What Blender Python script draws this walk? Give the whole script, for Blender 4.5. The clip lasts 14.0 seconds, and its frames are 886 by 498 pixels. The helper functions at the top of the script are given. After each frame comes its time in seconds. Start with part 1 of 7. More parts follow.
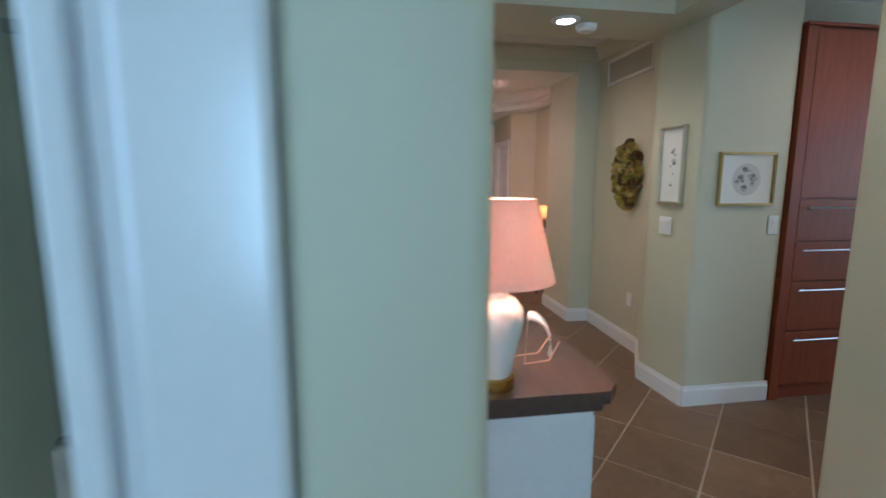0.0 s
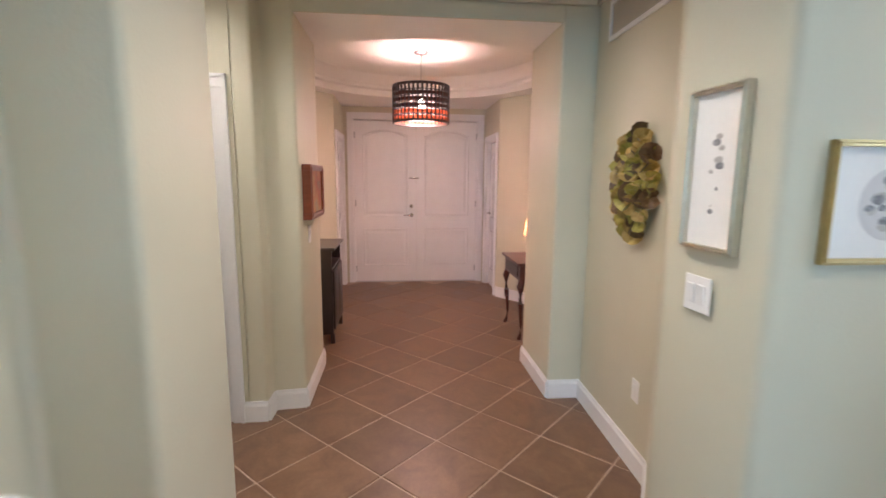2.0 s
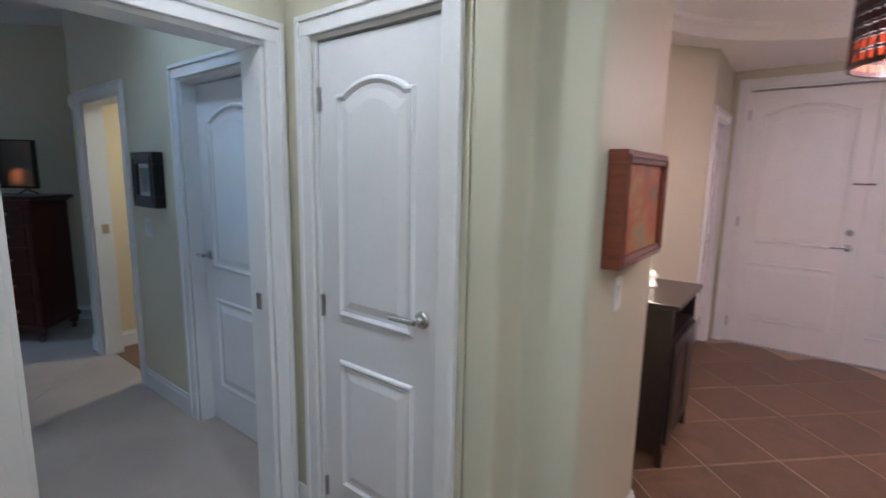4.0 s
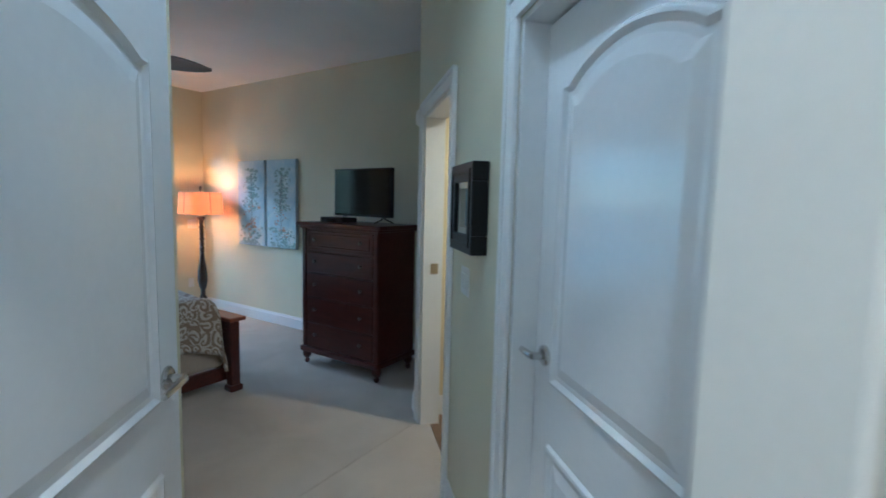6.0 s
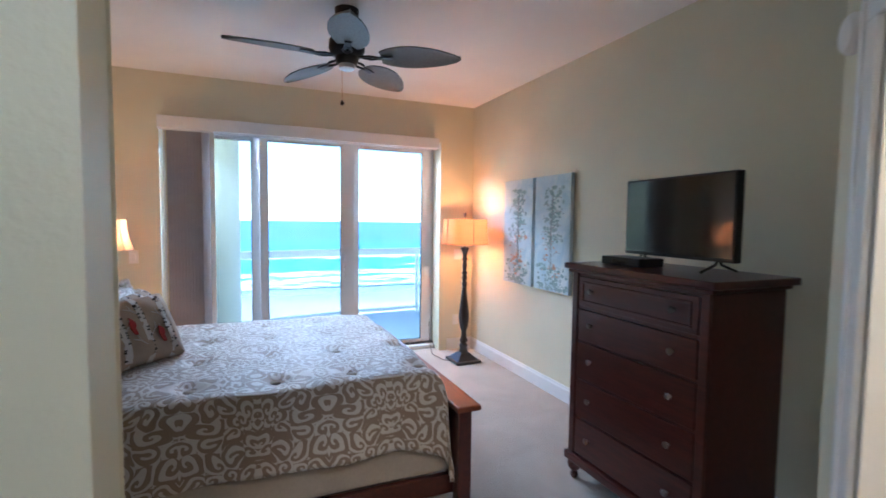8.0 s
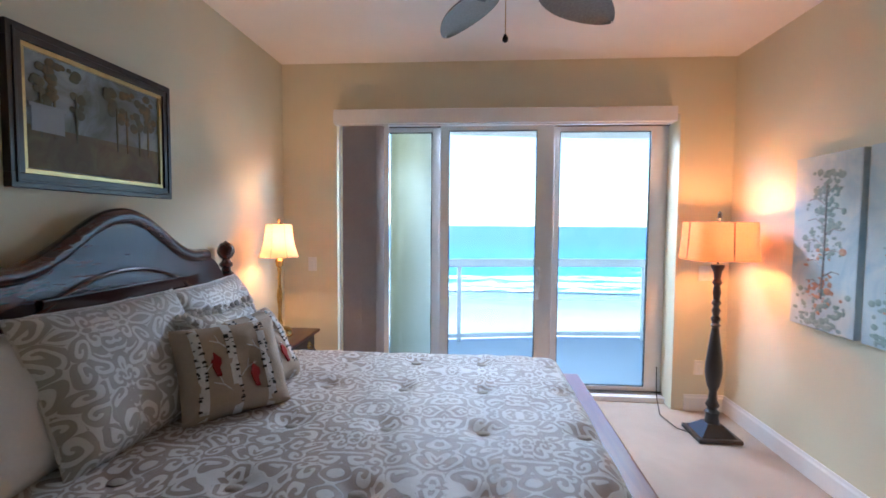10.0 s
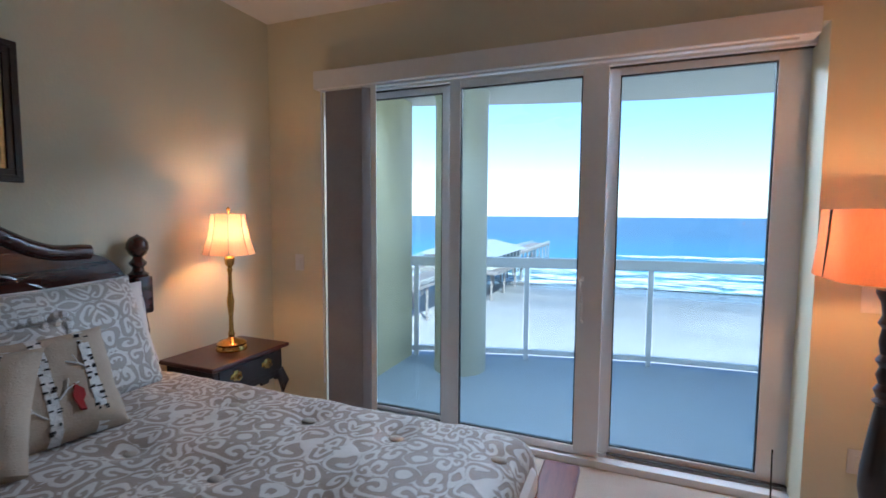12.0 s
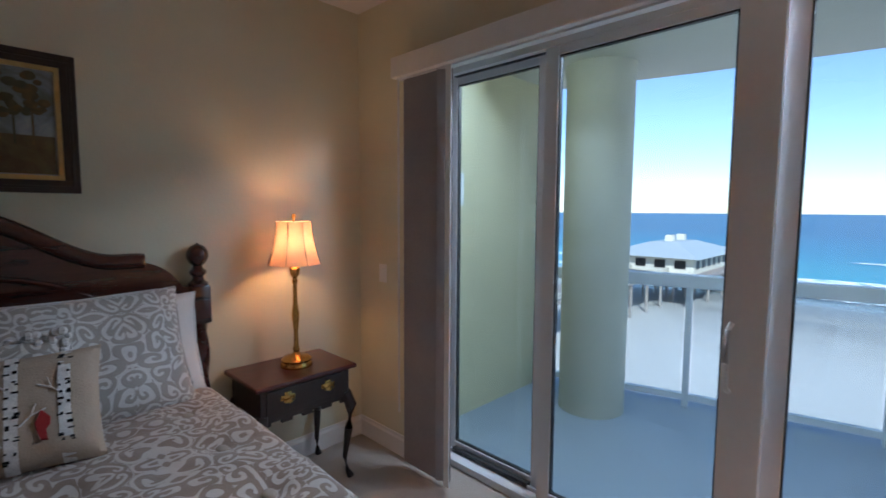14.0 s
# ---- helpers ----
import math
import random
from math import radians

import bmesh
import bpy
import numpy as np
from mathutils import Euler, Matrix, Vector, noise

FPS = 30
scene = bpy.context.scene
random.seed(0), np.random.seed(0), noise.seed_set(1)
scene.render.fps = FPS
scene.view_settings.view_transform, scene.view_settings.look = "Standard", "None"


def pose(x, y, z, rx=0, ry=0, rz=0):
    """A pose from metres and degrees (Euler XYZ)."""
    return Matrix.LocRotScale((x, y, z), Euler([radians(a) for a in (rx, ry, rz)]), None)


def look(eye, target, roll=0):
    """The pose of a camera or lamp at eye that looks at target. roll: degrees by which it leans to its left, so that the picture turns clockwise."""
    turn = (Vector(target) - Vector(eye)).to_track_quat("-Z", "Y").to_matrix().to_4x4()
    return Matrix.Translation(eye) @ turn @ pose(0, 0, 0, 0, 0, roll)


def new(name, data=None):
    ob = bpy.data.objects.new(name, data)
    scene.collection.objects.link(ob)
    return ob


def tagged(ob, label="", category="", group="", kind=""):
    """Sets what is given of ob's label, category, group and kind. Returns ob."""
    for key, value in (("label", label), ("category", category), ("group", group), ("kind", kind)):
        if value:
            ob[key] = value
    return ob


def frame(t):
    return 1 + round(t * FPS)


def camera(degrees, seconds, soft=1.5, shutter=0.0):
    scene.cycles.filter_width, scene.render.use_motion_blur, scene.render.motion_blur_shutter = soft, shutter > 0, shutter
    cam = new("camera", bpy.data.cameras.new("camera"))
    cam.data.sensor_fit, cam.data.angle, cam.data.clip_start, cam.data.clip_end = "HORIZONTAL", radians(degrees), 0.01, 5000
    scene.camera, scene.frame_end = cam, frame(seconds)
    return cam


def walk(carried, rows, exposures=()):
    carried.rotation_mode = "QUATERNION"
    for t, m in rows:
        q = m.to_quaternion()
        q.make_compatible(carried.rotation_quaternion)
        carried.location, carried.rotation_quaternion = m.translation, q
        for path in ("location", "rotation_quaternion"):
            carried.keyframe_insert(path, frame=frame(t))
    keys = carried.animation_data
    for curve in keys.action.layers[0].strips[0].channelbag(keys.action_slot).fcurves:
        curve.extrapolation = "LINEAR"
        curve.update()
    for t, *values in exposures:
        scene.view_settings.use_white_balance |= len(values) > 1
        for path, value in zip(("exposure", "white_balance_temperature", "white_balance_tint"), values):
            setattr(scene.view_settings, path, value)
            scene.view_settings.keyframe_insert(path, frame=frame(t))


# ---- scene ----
import itertools

cam = camera(87.0, 14.0, soft=1.6, shutter=0.35)
PATH = [
    (0, (0.251, 0.091, 1.489), (0.564, 2.045, 1.193), 0.1),
    (0.3, (0.433, 0.27, 1.521), (0.836, 2.206, 1.224), 0.0),
    (0.5, (0.551, 0.384, 1.53), (0.995, 2.311, 1.233), 0.1),
    (0.6, (0.614, 0.447, 1.534), (1.072, 2.371, 1.233), -0.0),
    (1, (0.868, 0.709, 1.534), (1.349, 2.627, 1.237), 0.0),
    (1.5, (1.094, 1.098, 1.521), (1.493, 3.036, 1.226), 0.3),
    (2, (1.263, 1.564, 1.552), (1.453, 3.532, 1.249), 0.5),
    (2.2, (1.348, 1.741, 1.549), (1.417, 3.717, 1.243), 0.7),
    (2.5, (1.424, 2.036, 1.546), (1.292, 4.009, 1.243), 0.8),
    (3, (1.374, 2.506, 1.546), (0.881, 4.42, 1.235), 1.0),
    (3.5, (1.282, 2.923, 1.531), (0.416, 4.7, 1.226), 1.0),
    (3.7, (1.228, 3.078, 1.544), (0.221, 4.778, 1.233), 1.0),
    (5.8, (-0.182, 3.97, 1.494), (-2.094, 4.52, 1.293), 1.9),
    (6, (-0.369, 4.017, 1.498), (-2.315, 4.437, 1.301), 1.4),
    (6.5, (-0.808, 4.101, 1.505), (-2.798, 4.211, 1.328), 1.2),
    (7, (-1.2, 4.066, 1.497), (-3.186, 3.878, 1.343), 1.1),
    (7.5, (-1.56, 4.023, 1.528), (-3.497, 3.544, 1.386), 1.0),
    (8, (-1.898, 3.98, 1.537), (-3.747, 3.229, 1.416), 0.7),
    (8.3, (-2.064, 3.934, 1.543), (-3.841, 3.025, 1.419), 0.7),
    (8.5, (-2.178, 3.873, 1.533), (-3.905, 2.87, 1.415), 0.7),
    (9, (-2.434, 3.725, 1.533), (-4.023, 2.515, 1.421), 0.6),
    (11.5, (-4.068, 3.345, 1.523), (-4.972, 1.566, 1.393), 0.4),
    (12, (-4.426, 3.244, 1.526), (-5.205, 1.408, 1.376), 0.4),
    (12.5, (-4.727, 3.119, 1.557), (-5.366, 1.231, 1.389), 0.5),
    (13, (-4.983, 2.985, 1.579), (-5.467, 1.052, 1.403), 0.5),
    (13.5, (-5.158, 2.825, 1.582), (-5.408, 0.849, 1.404), 0.4),
    (14, (-5.151, 2.78, 1.584), (-5.168, 0.787, 1.417), 0.3),
]
EXPOSURE = [(0.0, 0.8, 5500, 10), (1.0, 1.15, 5500, 14), (1.6, 1.75, 5500, 14), (2.6, 1.55, 5900, 20), (3.5, 1.4, 4750, 14), (6.0, 1.95, 4650, 0), (7.5, 2.5, 5100, 12), (9.0, 2.6, 5600, 16), (11.5, 1.75, 5700, 15), (13.0, 1.2, 5500, 13), (14.0, 1.05, 5900, 17)]
walk(cam, [(t, look(eye, target, roll)) for t, eye, target, roll in PATH], EXPOSURE)

# the bedroom wing stands turned by 135 degrees against the entrance
MB = pose(-0.05, 4.057, 0, 0, 0, 135)
MA = Matrix.Identity(4)

# ---- world and large lights ----
SUN_EL, SUN_AZ = 38.0, 160.0  # behind the building, as seen from the balcony
world = bpy.data.worlds.new("world")
scene.world = world
world.use_nodes = True
wn, wl = world.node_tree.nodes, world.node_tree.links
sky = wn.new("ShaderNodeTexSky")
sky.sky_type = "NISHITA"
sky.sun_disc = False
sky.sun_elevation = radians(SUN_EL)
sky.dust_density, sky.ozone_density, sky.air_density = 0.2, 2.0, 1.0
wn["Background"].inputs[1].default_value = 0.15
wl.new(sky.outputs[0], wn["Background"].inputs[0])
sun_dir = MB.to_3x3() @ Vector((0.55, -0.82, 0)).normalized()
sun_vec = (sun_dir * math.cos(radians(SUN_EL)) + Vector((0, 0, math.sin(radians(SUN_EL))))).normalized()
sky.sun_rotation = math.atan2(sun_vec.x, sun_vec.y)
sun = new("sun", bpy.data.lights.new("sun", "SUN"))
sun.data.energy, sun.data.angle, sun.data.color = 5.0, radians(0.6), (1.0, 0.95, 0.88)
sun.matrix_world = Matrix.Translation((0, 0, 30)) @ sun_vec.to_track_quat("Z", "Y").to_matrix().to_4x4()


def lamp_point(name, m, watts, color, radius=0.03):
    d = bpy.data.lights.new(name, "POINT")
    d.energy, d.color, d.shadow_soft_size = watts, color, radius
    ob = new(name, d)
    ob.matrix_world = m
    return ob


def lamp_area(name, m, watts, color, w, h):
    d = bpy.data.lights.new(name, "AREA")
    d.shape, d.size, d.size_y, d.energy, d.color = "RECTANGLE", w, h, watts, color
    ob = new(name, d)
    ob.matrix_world = m
    return ob


# unseen lamp standing in for the living room's daylight, behind where the walk begins
lamp_area("living_daylight_fill", look((0.6, -4.3, 1.4), (0.9, 3, 1.2)), 120, (0.52, 0.79, 1.0), 3.4, 2.2)
# added fill from the kitchen side; the wall there has no window
lamp_area("kitchen_fill_light", look((5.7, 1.0, 1.6), (2.5, 1.6, 1.2)), 16, (0.7, 0.88, 1.0), 1.6, 1.2)
# added bluish fill for the shower end; no window stands here
lamp_area("shower_fill_light", look((-1.2, 0.5, 1.7), (0.0, 1.6, 1.2)), 9, (0.5, 0.78, 1.0), 1.0, 1.4)
# unseen lamp tucked under the soffit, added to boost skylight into the bedroom
lamp_area("balcony_fill_light", MB @ look((1.95, 7.30, 2.68), (1.95, 6.3, 1.3)), 34, (0.74, 0.88, 1.0), 2.6, 0.16)
WARM = (1.0, 0.72, 0.42)

# ---- materials ----


def mat(name):
    m = bpy.data.materials.new(name)
    m.use_nodes = True
    nt = m.node_tree
    return m, nt, nt.nodes["Principled BSDF"]


def mapped(nt, scale=1.0, kind="Object"):
    tc = nt.nodes.new("ShaderNodeTexCoord")
    mp = nt.nodes.new("ShaderNodeMapping")
    mp.inputs["Scale"].default_value = scale if hasattr(scale, "__len__") else (scale, scale, scale)
    nt.links.new(tc.outputs[kind], mp.inputs[0])
    return mp.outputs[0]


def noise_tex(nt, vec, scale, detail=3, rough=0.5, dist=0.0):
    n = nt.nodes.new("ShaderNodeTexNoise")
    n.inputs["Scale"].default_value, n.inputs["Detail"].default_value = scale, detail
    n.inputs["Roughness"].default_value, n.inputs["Distortion"].default_value = rough, dist
    nt.links.new(vec, n.inputs["Vector"])
    return n


def ramp(nt, fac, stops):
    r = nt.nodes.new("ShaderNodeValToRGB")
    r.color_ramp.elements[0].position, r.color_ramp.elements[0].color = stops[0][0], (*stops[0][1], 1)
    r.color_ramp.elements[1].position, r.color_ramp.elements[1].color = stops[-1][0], (*stops[-1][1], 1)
    for p, c in stops[1:-1]:
        r.color_ramp.elements.new(p).color = (*c, 1)
    nt.links.new(fac, r.inputs[0])
    return r.outputs[0]


def mathn(nt, op, a, b=None):
    n = nt.nodes.new("ShaderNodeMath")
    n.operation = op
    for i, v in enumerate((a, b)):
        if v is None:
            continue
        if isinstance(v, (int, float)):
            n.inputs[i].default_value = v
        else:
            nt.links.new(v, n.inputs[i])
    return n.outputs[0]


def bump(nt, bsdf, height, strength, dist=0.01):
    b = nt.nodes.new("ShaderNodeBump")
    b.inputs["Strength"].default_value, b.inputs["Distance"].default_value = strength, dist
    nt.links.new(height, b.inputs["Height"])
    nt.links.new(b.outputs[0], bsdf.inputs["Normal"])


def plain(name, col, rough=0.5, metal=0.0, var=0.06, scale=6.0, bumpy=0.0, bscale=80, spec=0.6, coat=0.0):
    """Painted or solid surface with a faint large and small variation."""
    m, nt, b = mat(name)
    v = mapped(nt)
    n1, n2 = noise_tex(nt, v, scale, 4), noise_tex(nt, v, scale * 9, 3)
    f = mathn(nt, "ADD", mathn(nt, "MULTIPLY", n1.outputs[0], 0.6), mathn(nt, "MULTIPLY", n2.outputs[0], 0.4))
    lo, hi = [c * (1 - var) for c in col], [min(1, c * (1 + var)) for c in col]
    nt.links.new(ramp(nt, f, [(0.3, lo), (0.7, hi)]), b.inputs["Base Color"])
    b.inputs["Roughness"].default_value, b.inputs["Metallic"].default_value = rough, metal
    b.inputs["Specular IOR Level"].default_value = spec
    b.inputs["Coat Weight"].default_value = coat
    if bumpy:
        bump(nt, b, noise_tex(nt, v, bscale, 3).outputs[0], bumpy, 0.004)
    return m


def wood(name, col, dark, rough=0.32, axis=2, scale=3.0, coat=0.25):
    m, nt, b = mat(name)
    sc = [9.0, 9.0, 9.0]
    sc[axis] = 0.9
    v = mapped(nt, tuple(s * scale / 3 for s in sc))
    n = noise_tex(nt, v, 4.0, 6, 0.6, 0.6)
    fine = noise_tex(nt, v, 26.0, 3)
    f = mathn(nt, "ADD", mathn(nt, "MULTIPLY", n.outputs[0], 0.75), mathn(nt, "MULTIPLY", fine.outputs[0], 0.25))
    nt.links.new(ramp(nt, f, [(0.32, dark), (0.68, col)]), b.inputs["Base Color"])
    b.inputs["Roughness"].default_value = rough
    b.inputs["Coat Weight"].default_value, b.inputs["Coat Roughness"].default_value = coat, 0.15
    bump(nt, b, fine.outputs[0], 0.12, 0.002)
    return m


def textured_paint(name, col, strength):
    """Rolled paint with the soft orange-peel of sprayed plaster."""
    m, nt, b = mat(name)
    v = mapped(nt)
    big = noise_tex(nt, v, 1.3, 3)
    nt.links.new(ramp(nt, big.outputs[0], [(0.3, [c * 0.95 for c in col]), (0.7, [min(1, c * 1.04) for c in col])]), b.inputs["Base Color"])
    b.inputs["Roughness"].default_value = 0.55
    peel = noise_tex(nt, v, 70, 2, 0.5)
    f = ramp(nt, peel.outputs[0], [(0.42, (0, 0, 0)), (0.6, (1, 1, 1))])
    bump(nt, b, f, strength, 0.003)
    return m


def tile_mat():
    m, nt, b = mat("floor_tile")
    v = mapped(nt)
    oi = nt.nodes.new("ShaderNodeObjectInfo")
    add = nt.nodes.new("ShaderNodeVectorMath")
    add.operation = "ADD"
    comb = nt.nodes.new("ShaderNodeCombineXYZ")
    nt.links.new(mathn(nt, "MULTIPLY", oi.outputs["Random"], 40), comb.inputs[0])
    nt.links.new(v, add.inputs[0])
    nt.links.new(comb.outputs[0], add.inputs[1])
    n1, n2 = noise_tex(nt, add.outputs[0], 5, 6, 0.62, 0.8), noise_tex(nt, add.outputs[0], 45, 4)
    f = mathn(nt, "ADD", mathn(nt, "MULTIPLY", n1.outputs[0], 0.8), mathn(nt, "MULTIPLY", n2.outputs[0], 0.2))
    c = ramp(nt, f, [(0.3, (0.115, 0.062, 0.034)), (0.5, (0.165, 0.094, 0.052)), (0.72, (0.22, 0.135, 0.078))])
    hsv = nt.nodes.new("ShaderNodeHueSaturation")
    nt.links.new(mathn(nt, "ADD", mathn(nt, "MULTIPLY", oi.outputs["Random"], 0.3), 0.85), hsv.inputs["Value"])
    nt.links.new(c, hsv.inputs["Color"])
    nt.links.new(hsv.outputs[0], b.inputs["Base Color"])
    nt.links.new(ramp(nt, n1.outputs[0], [(0.3, (0.32,) * 3), (0.7, (0.48,) * 3)]), b.inputs["Roughness"])
    bump(nt, b, n2.outputs[0], 0.12, 0.002)
    return m


def carpet_mat():
    m, nt, b = mat("carpet")
    v = mapped(nt)
    big, fine = noise_tex(nt, v, 2.2, 4, 0.6, 0.5), noise_tex(nt, v, 260, 2)
    f = mathn(nt, "ADD", mathn(nt, "MULTIPLY", big.outputs[0], 0.65), mathn(nt, "MULTIPLY", fine.outputs[0], 0.35))
    nt.links.new(ramp(nt, f, [(0.3, (0.40, 0.335, 0.275)), (0.7, (0.58, 0.50, 0.43))]), b.inputs["Base Color"])
    b.inputs["Roughness"].default_value = 0.95
    b.inputs["Sheen Weight"].default_value = 0.3
    bump(nt, b, fine.outputs[0], 0.7, 0.01)
    return m


def damask_mat(name, light, dark, size=0.62, curl=12.5):
    """Woven scrollwork on the cloth's own UV, in metres: curls wound round scattered centres, mirrored like a loom repeat."""
    m, nt, b = mat(name)
    uv = mapped(nt, 1.0, "UV")
    sep = nt.nodes.new("ShaderNodeSeparateXYZ")
    nt.links.new(uv, sep.inputs[0])
    comb = nt.nodes.new("ShaderNodeCombineXYZ")
    nt.links.new(mathn(nt, "PINGPONG", sep.outputs[0], size / 2), comb.inputs[0])
    nt.links.new(mathn(nt, "PINGPONG", sep.outputs[1], size * 0.9), comb.inputs[1])
    warp = noise_tex(nt, comb.outputs[0], 6.0, 1)
    shift = nt.nodes.new("ShaderNodeVectorMath")
    shift.operation = "MULTIPLY_ADD"
    shift.inputs[1].default_value = (0.17, 0.17, 0.0)
    nt.links.new(warp.outputs["Color"], shift.inputs[0])
    nt.links.new(comb.outputs[0], shift.inputs[2])
    sc = nt.nodes.new("ShaderNodeVectorMath")
    sc.operation = "SCALE"
    sc.inputs["Scale"].default_value = curl
    nt.links.new(shift.outputs[0], sc.inputs[0])
    vo = nt.nodes.new("ShaderNodeTexVoronoi")
    vo.voronoi_dimensions = "2D"
    vo.inputs["Scale"].default_value, vo.inputs["Randomness"].default_value = 1.0, 0.8
    nt.links.new(sc.outputs[0], vo.inputs["Vector"])
    rel = nt.nodes.new("ShaderNodeVectorMath")
    rel.operation = "SUBTRACT"
    nt.links.new(sc.outputs[0], rel.inputs[0])
    nt.links.new(vo.outputs["Position"], rel.inputs[1])
    rs, cs = nt.nodes.new("ShaderNodeSeparateXYZ"), nt.nodes.new("ShaderNodeSeparateXYZ")
    nt.links.new(rel.outputs[0], rs.inputs[0])
    nt.links.new(vo.outputs["Color"], cs.inputs[0])
    turn = mathn(nt, "SUBTRACT", mathn(nt, "MULTIPLY", mathn(nt, "GREATER_THAN", cs.outputs[0], 0.5), 2.0), 1.0)
    ang = mathn(nt, "MULTIPLY", mathn(nt, "ARCTAN2", rs.outputs[1], rs.outputs[0]), turn)
    wind = mathn(nt, "ADD", mathn(nt, "MULTIPLY", vo.outputs["Distance"], 13.0), mathn(nt, "ADD", ang, mathn(nt, "MULTIPLY", cs.outputs[1], 6.28)))
    bands = mathn(nt, "SINE", wind)
    # strokes swell and thin along their length
    swell = noise_tex(nt, uv, 14.0, 1)
    level = mathn(nt, "MULTIPLY", mathn(nt, "SUBTRACT", swell.outputs[0], 0.42), 1.6)
    soft = nt.nodes.new("ShaderNodeMapRange")
    soft.inputs["From Min"].default_value, soft.inputs["From Max"].default_value = -0.12, 0.12
    nt.links.new(mathn(nt, "SUBTRACT", bands, level), soft.inputs[0])
    f = soft.outputs[0]
    wv = noise_tex(nt, uv, 300, 2)
    fold = noise_tex(nt, uv, 9, 3)
    c = nt.nodes.new("ShaderNodeMix")
    c.data_type = "RGBA"
    c.inputs[6].default_value, c.inputs[7].default_value = (*dark, 1), (*light, 1)
    nt.links.new(f, c.inputs[0])
    hsv = nt.nodes.new("ShaderNodeHueSaturation")
    nt.links.new(mathn(nt, "ADD", mathn(nt, "MULTIPLY", wv.outputs[0], 0.4), 0.8), hsv.inputs["Value"])
    nt.links.new(c.outputs[2], hsv.inputs["Color"])
    nt.links.new(hsv.outputs[0], b.inputs["Base Color"])
    b.inputs["Roughness"].default_value = 0.5
    b.inputs["Sheen Weight"].default_value = 0.35
    h = mathn(nt, "ADD", mathn(nt, "MULTIPLY", f, 0.4), mathn(nt, "ADD", mathn(nt, "MULTIPLY", fold.outputs[0], 0.9), mathn(nt, "MULTIPLY", wv.outputs[0], 0.15)))
    bump(nt, b, h, 0.5, 0.012)
    return m


def shade_mat(name, col, trans):
    m, nt, b = mat(name)
    nt.nodes.remove(b)
    out = nt.nodes["Material Output"]
    d, t, mix = nt.nodes.new("ShaderNodeBsdfDiffuse"), nt.nodes.new("ShaderNodeBsdfTranslucent"), nt.nodes.new("ShaderNodeMixShader")
    wv = noise_tex(nt, mapped(nt, (60, 60, 8)), 4, 2)
    c = ramp(nt, wv.outputs[0], [(0.3, [k * 0.92 for k in col]), (0.7, col)])
    nt.links.new(c, d.inputs[0])
    nt.links.new(c, t.inputs[0])
    mix.inputs[0].default_value = trans
    nt.links.new(d.outputs[0], mix.inputs[1])
    nt.links.new(t.outputs[0], mix.inputs[2])
    nt.links.new(mix.outputs[0], out.inputs[0])
    return m


def glow(name, col, strength):
    m, nt, b = mat(name)
    b.inputs["Base Color"].default_value = (*col, 1)
    b.inputs["Emission Color"].default_value = (*col, 1)
    b.inputs["Emission Strength"].default_value = strength
    return m


def glass_mat(name, tint):
    m, nt, b = mat(name)
    nt.nodes.remove(b)
    out = nt.nodes["Material Output"]
    tr, gl, mix = nt.nodes.new("ShaderNodeBsdfTransparent"), nt.nodes.new("ShaderNodeBsdfGlossy"), nt.nodes.new("ShaderNodeMixShader")
    lw = nt.nodes.new("ShaderNodeLayerWeight")
    gloss = mathn(nt, "ADD", mathn(nt, "MULTIPLY", mathn(nt, "POWER", lw.outputs["Facing"], 5.0), 0.35), 0.03)
    gl.inputs["Roughness"].default_value = 0.01
    tr.inputs[0].default_value = (*tint, 1)
    nt.links.new(gloss, mix.inputs[0])
    nt.links.new(tr.outputs[0], mix.inputs[1])
    nt.links.new(gl.outputs[0], mix.inputs[2])
    nt.links.new(mix.outputs[0], out.inputs[0])
    return m


def sea_mat():
    m, nt, b = mat("sea_water")
    v = mapped(nt, (0.25, 1.0, 1.0))
    n = noise_tex(nt, v, 0.06, 6, 0.6, 0.3)
    fine = noise_tex(nt, v, 0.7, 5)
    sep = nt.nodes.new("ShaderNodeSeparateXYZ")
    tc = nt.nodes.new("ShaderNodeTexCoord")
    nt.links.new(tc.outputs["Object"], sep.inputs[0])
    depth = nt.nodes.new("ShaderNodeMapRange")
    depth.inputs["From Min"].default_value, depth.inputs["From Max"].default_value = 0, 420
    nt.links.new(mathn(nt, "ADD", sep.outputs[1], mathn(nt, "MULTIPLY", n.outputs[0], 80)), depth.inputs[0])
    c = ramp(nt, depth.outputs[0], [(0.0, (0.30, 0.42, 0.40)), (0.18, (0.04, 0.29, 0.36)), (0.45, (0.008, 0.17, 0.28)), (1.0, (0.004, 0.10, 0.21))])
    nt.links.new(c, b.inputs["Base Color"])
    b.inputs["Roughness"].default_value = 0.35
    b.inputs["Specular IOR Level"].default_value = 0.12
    bump(nt, b, fine.outputs[0], 0.15, 0.4)
    return m


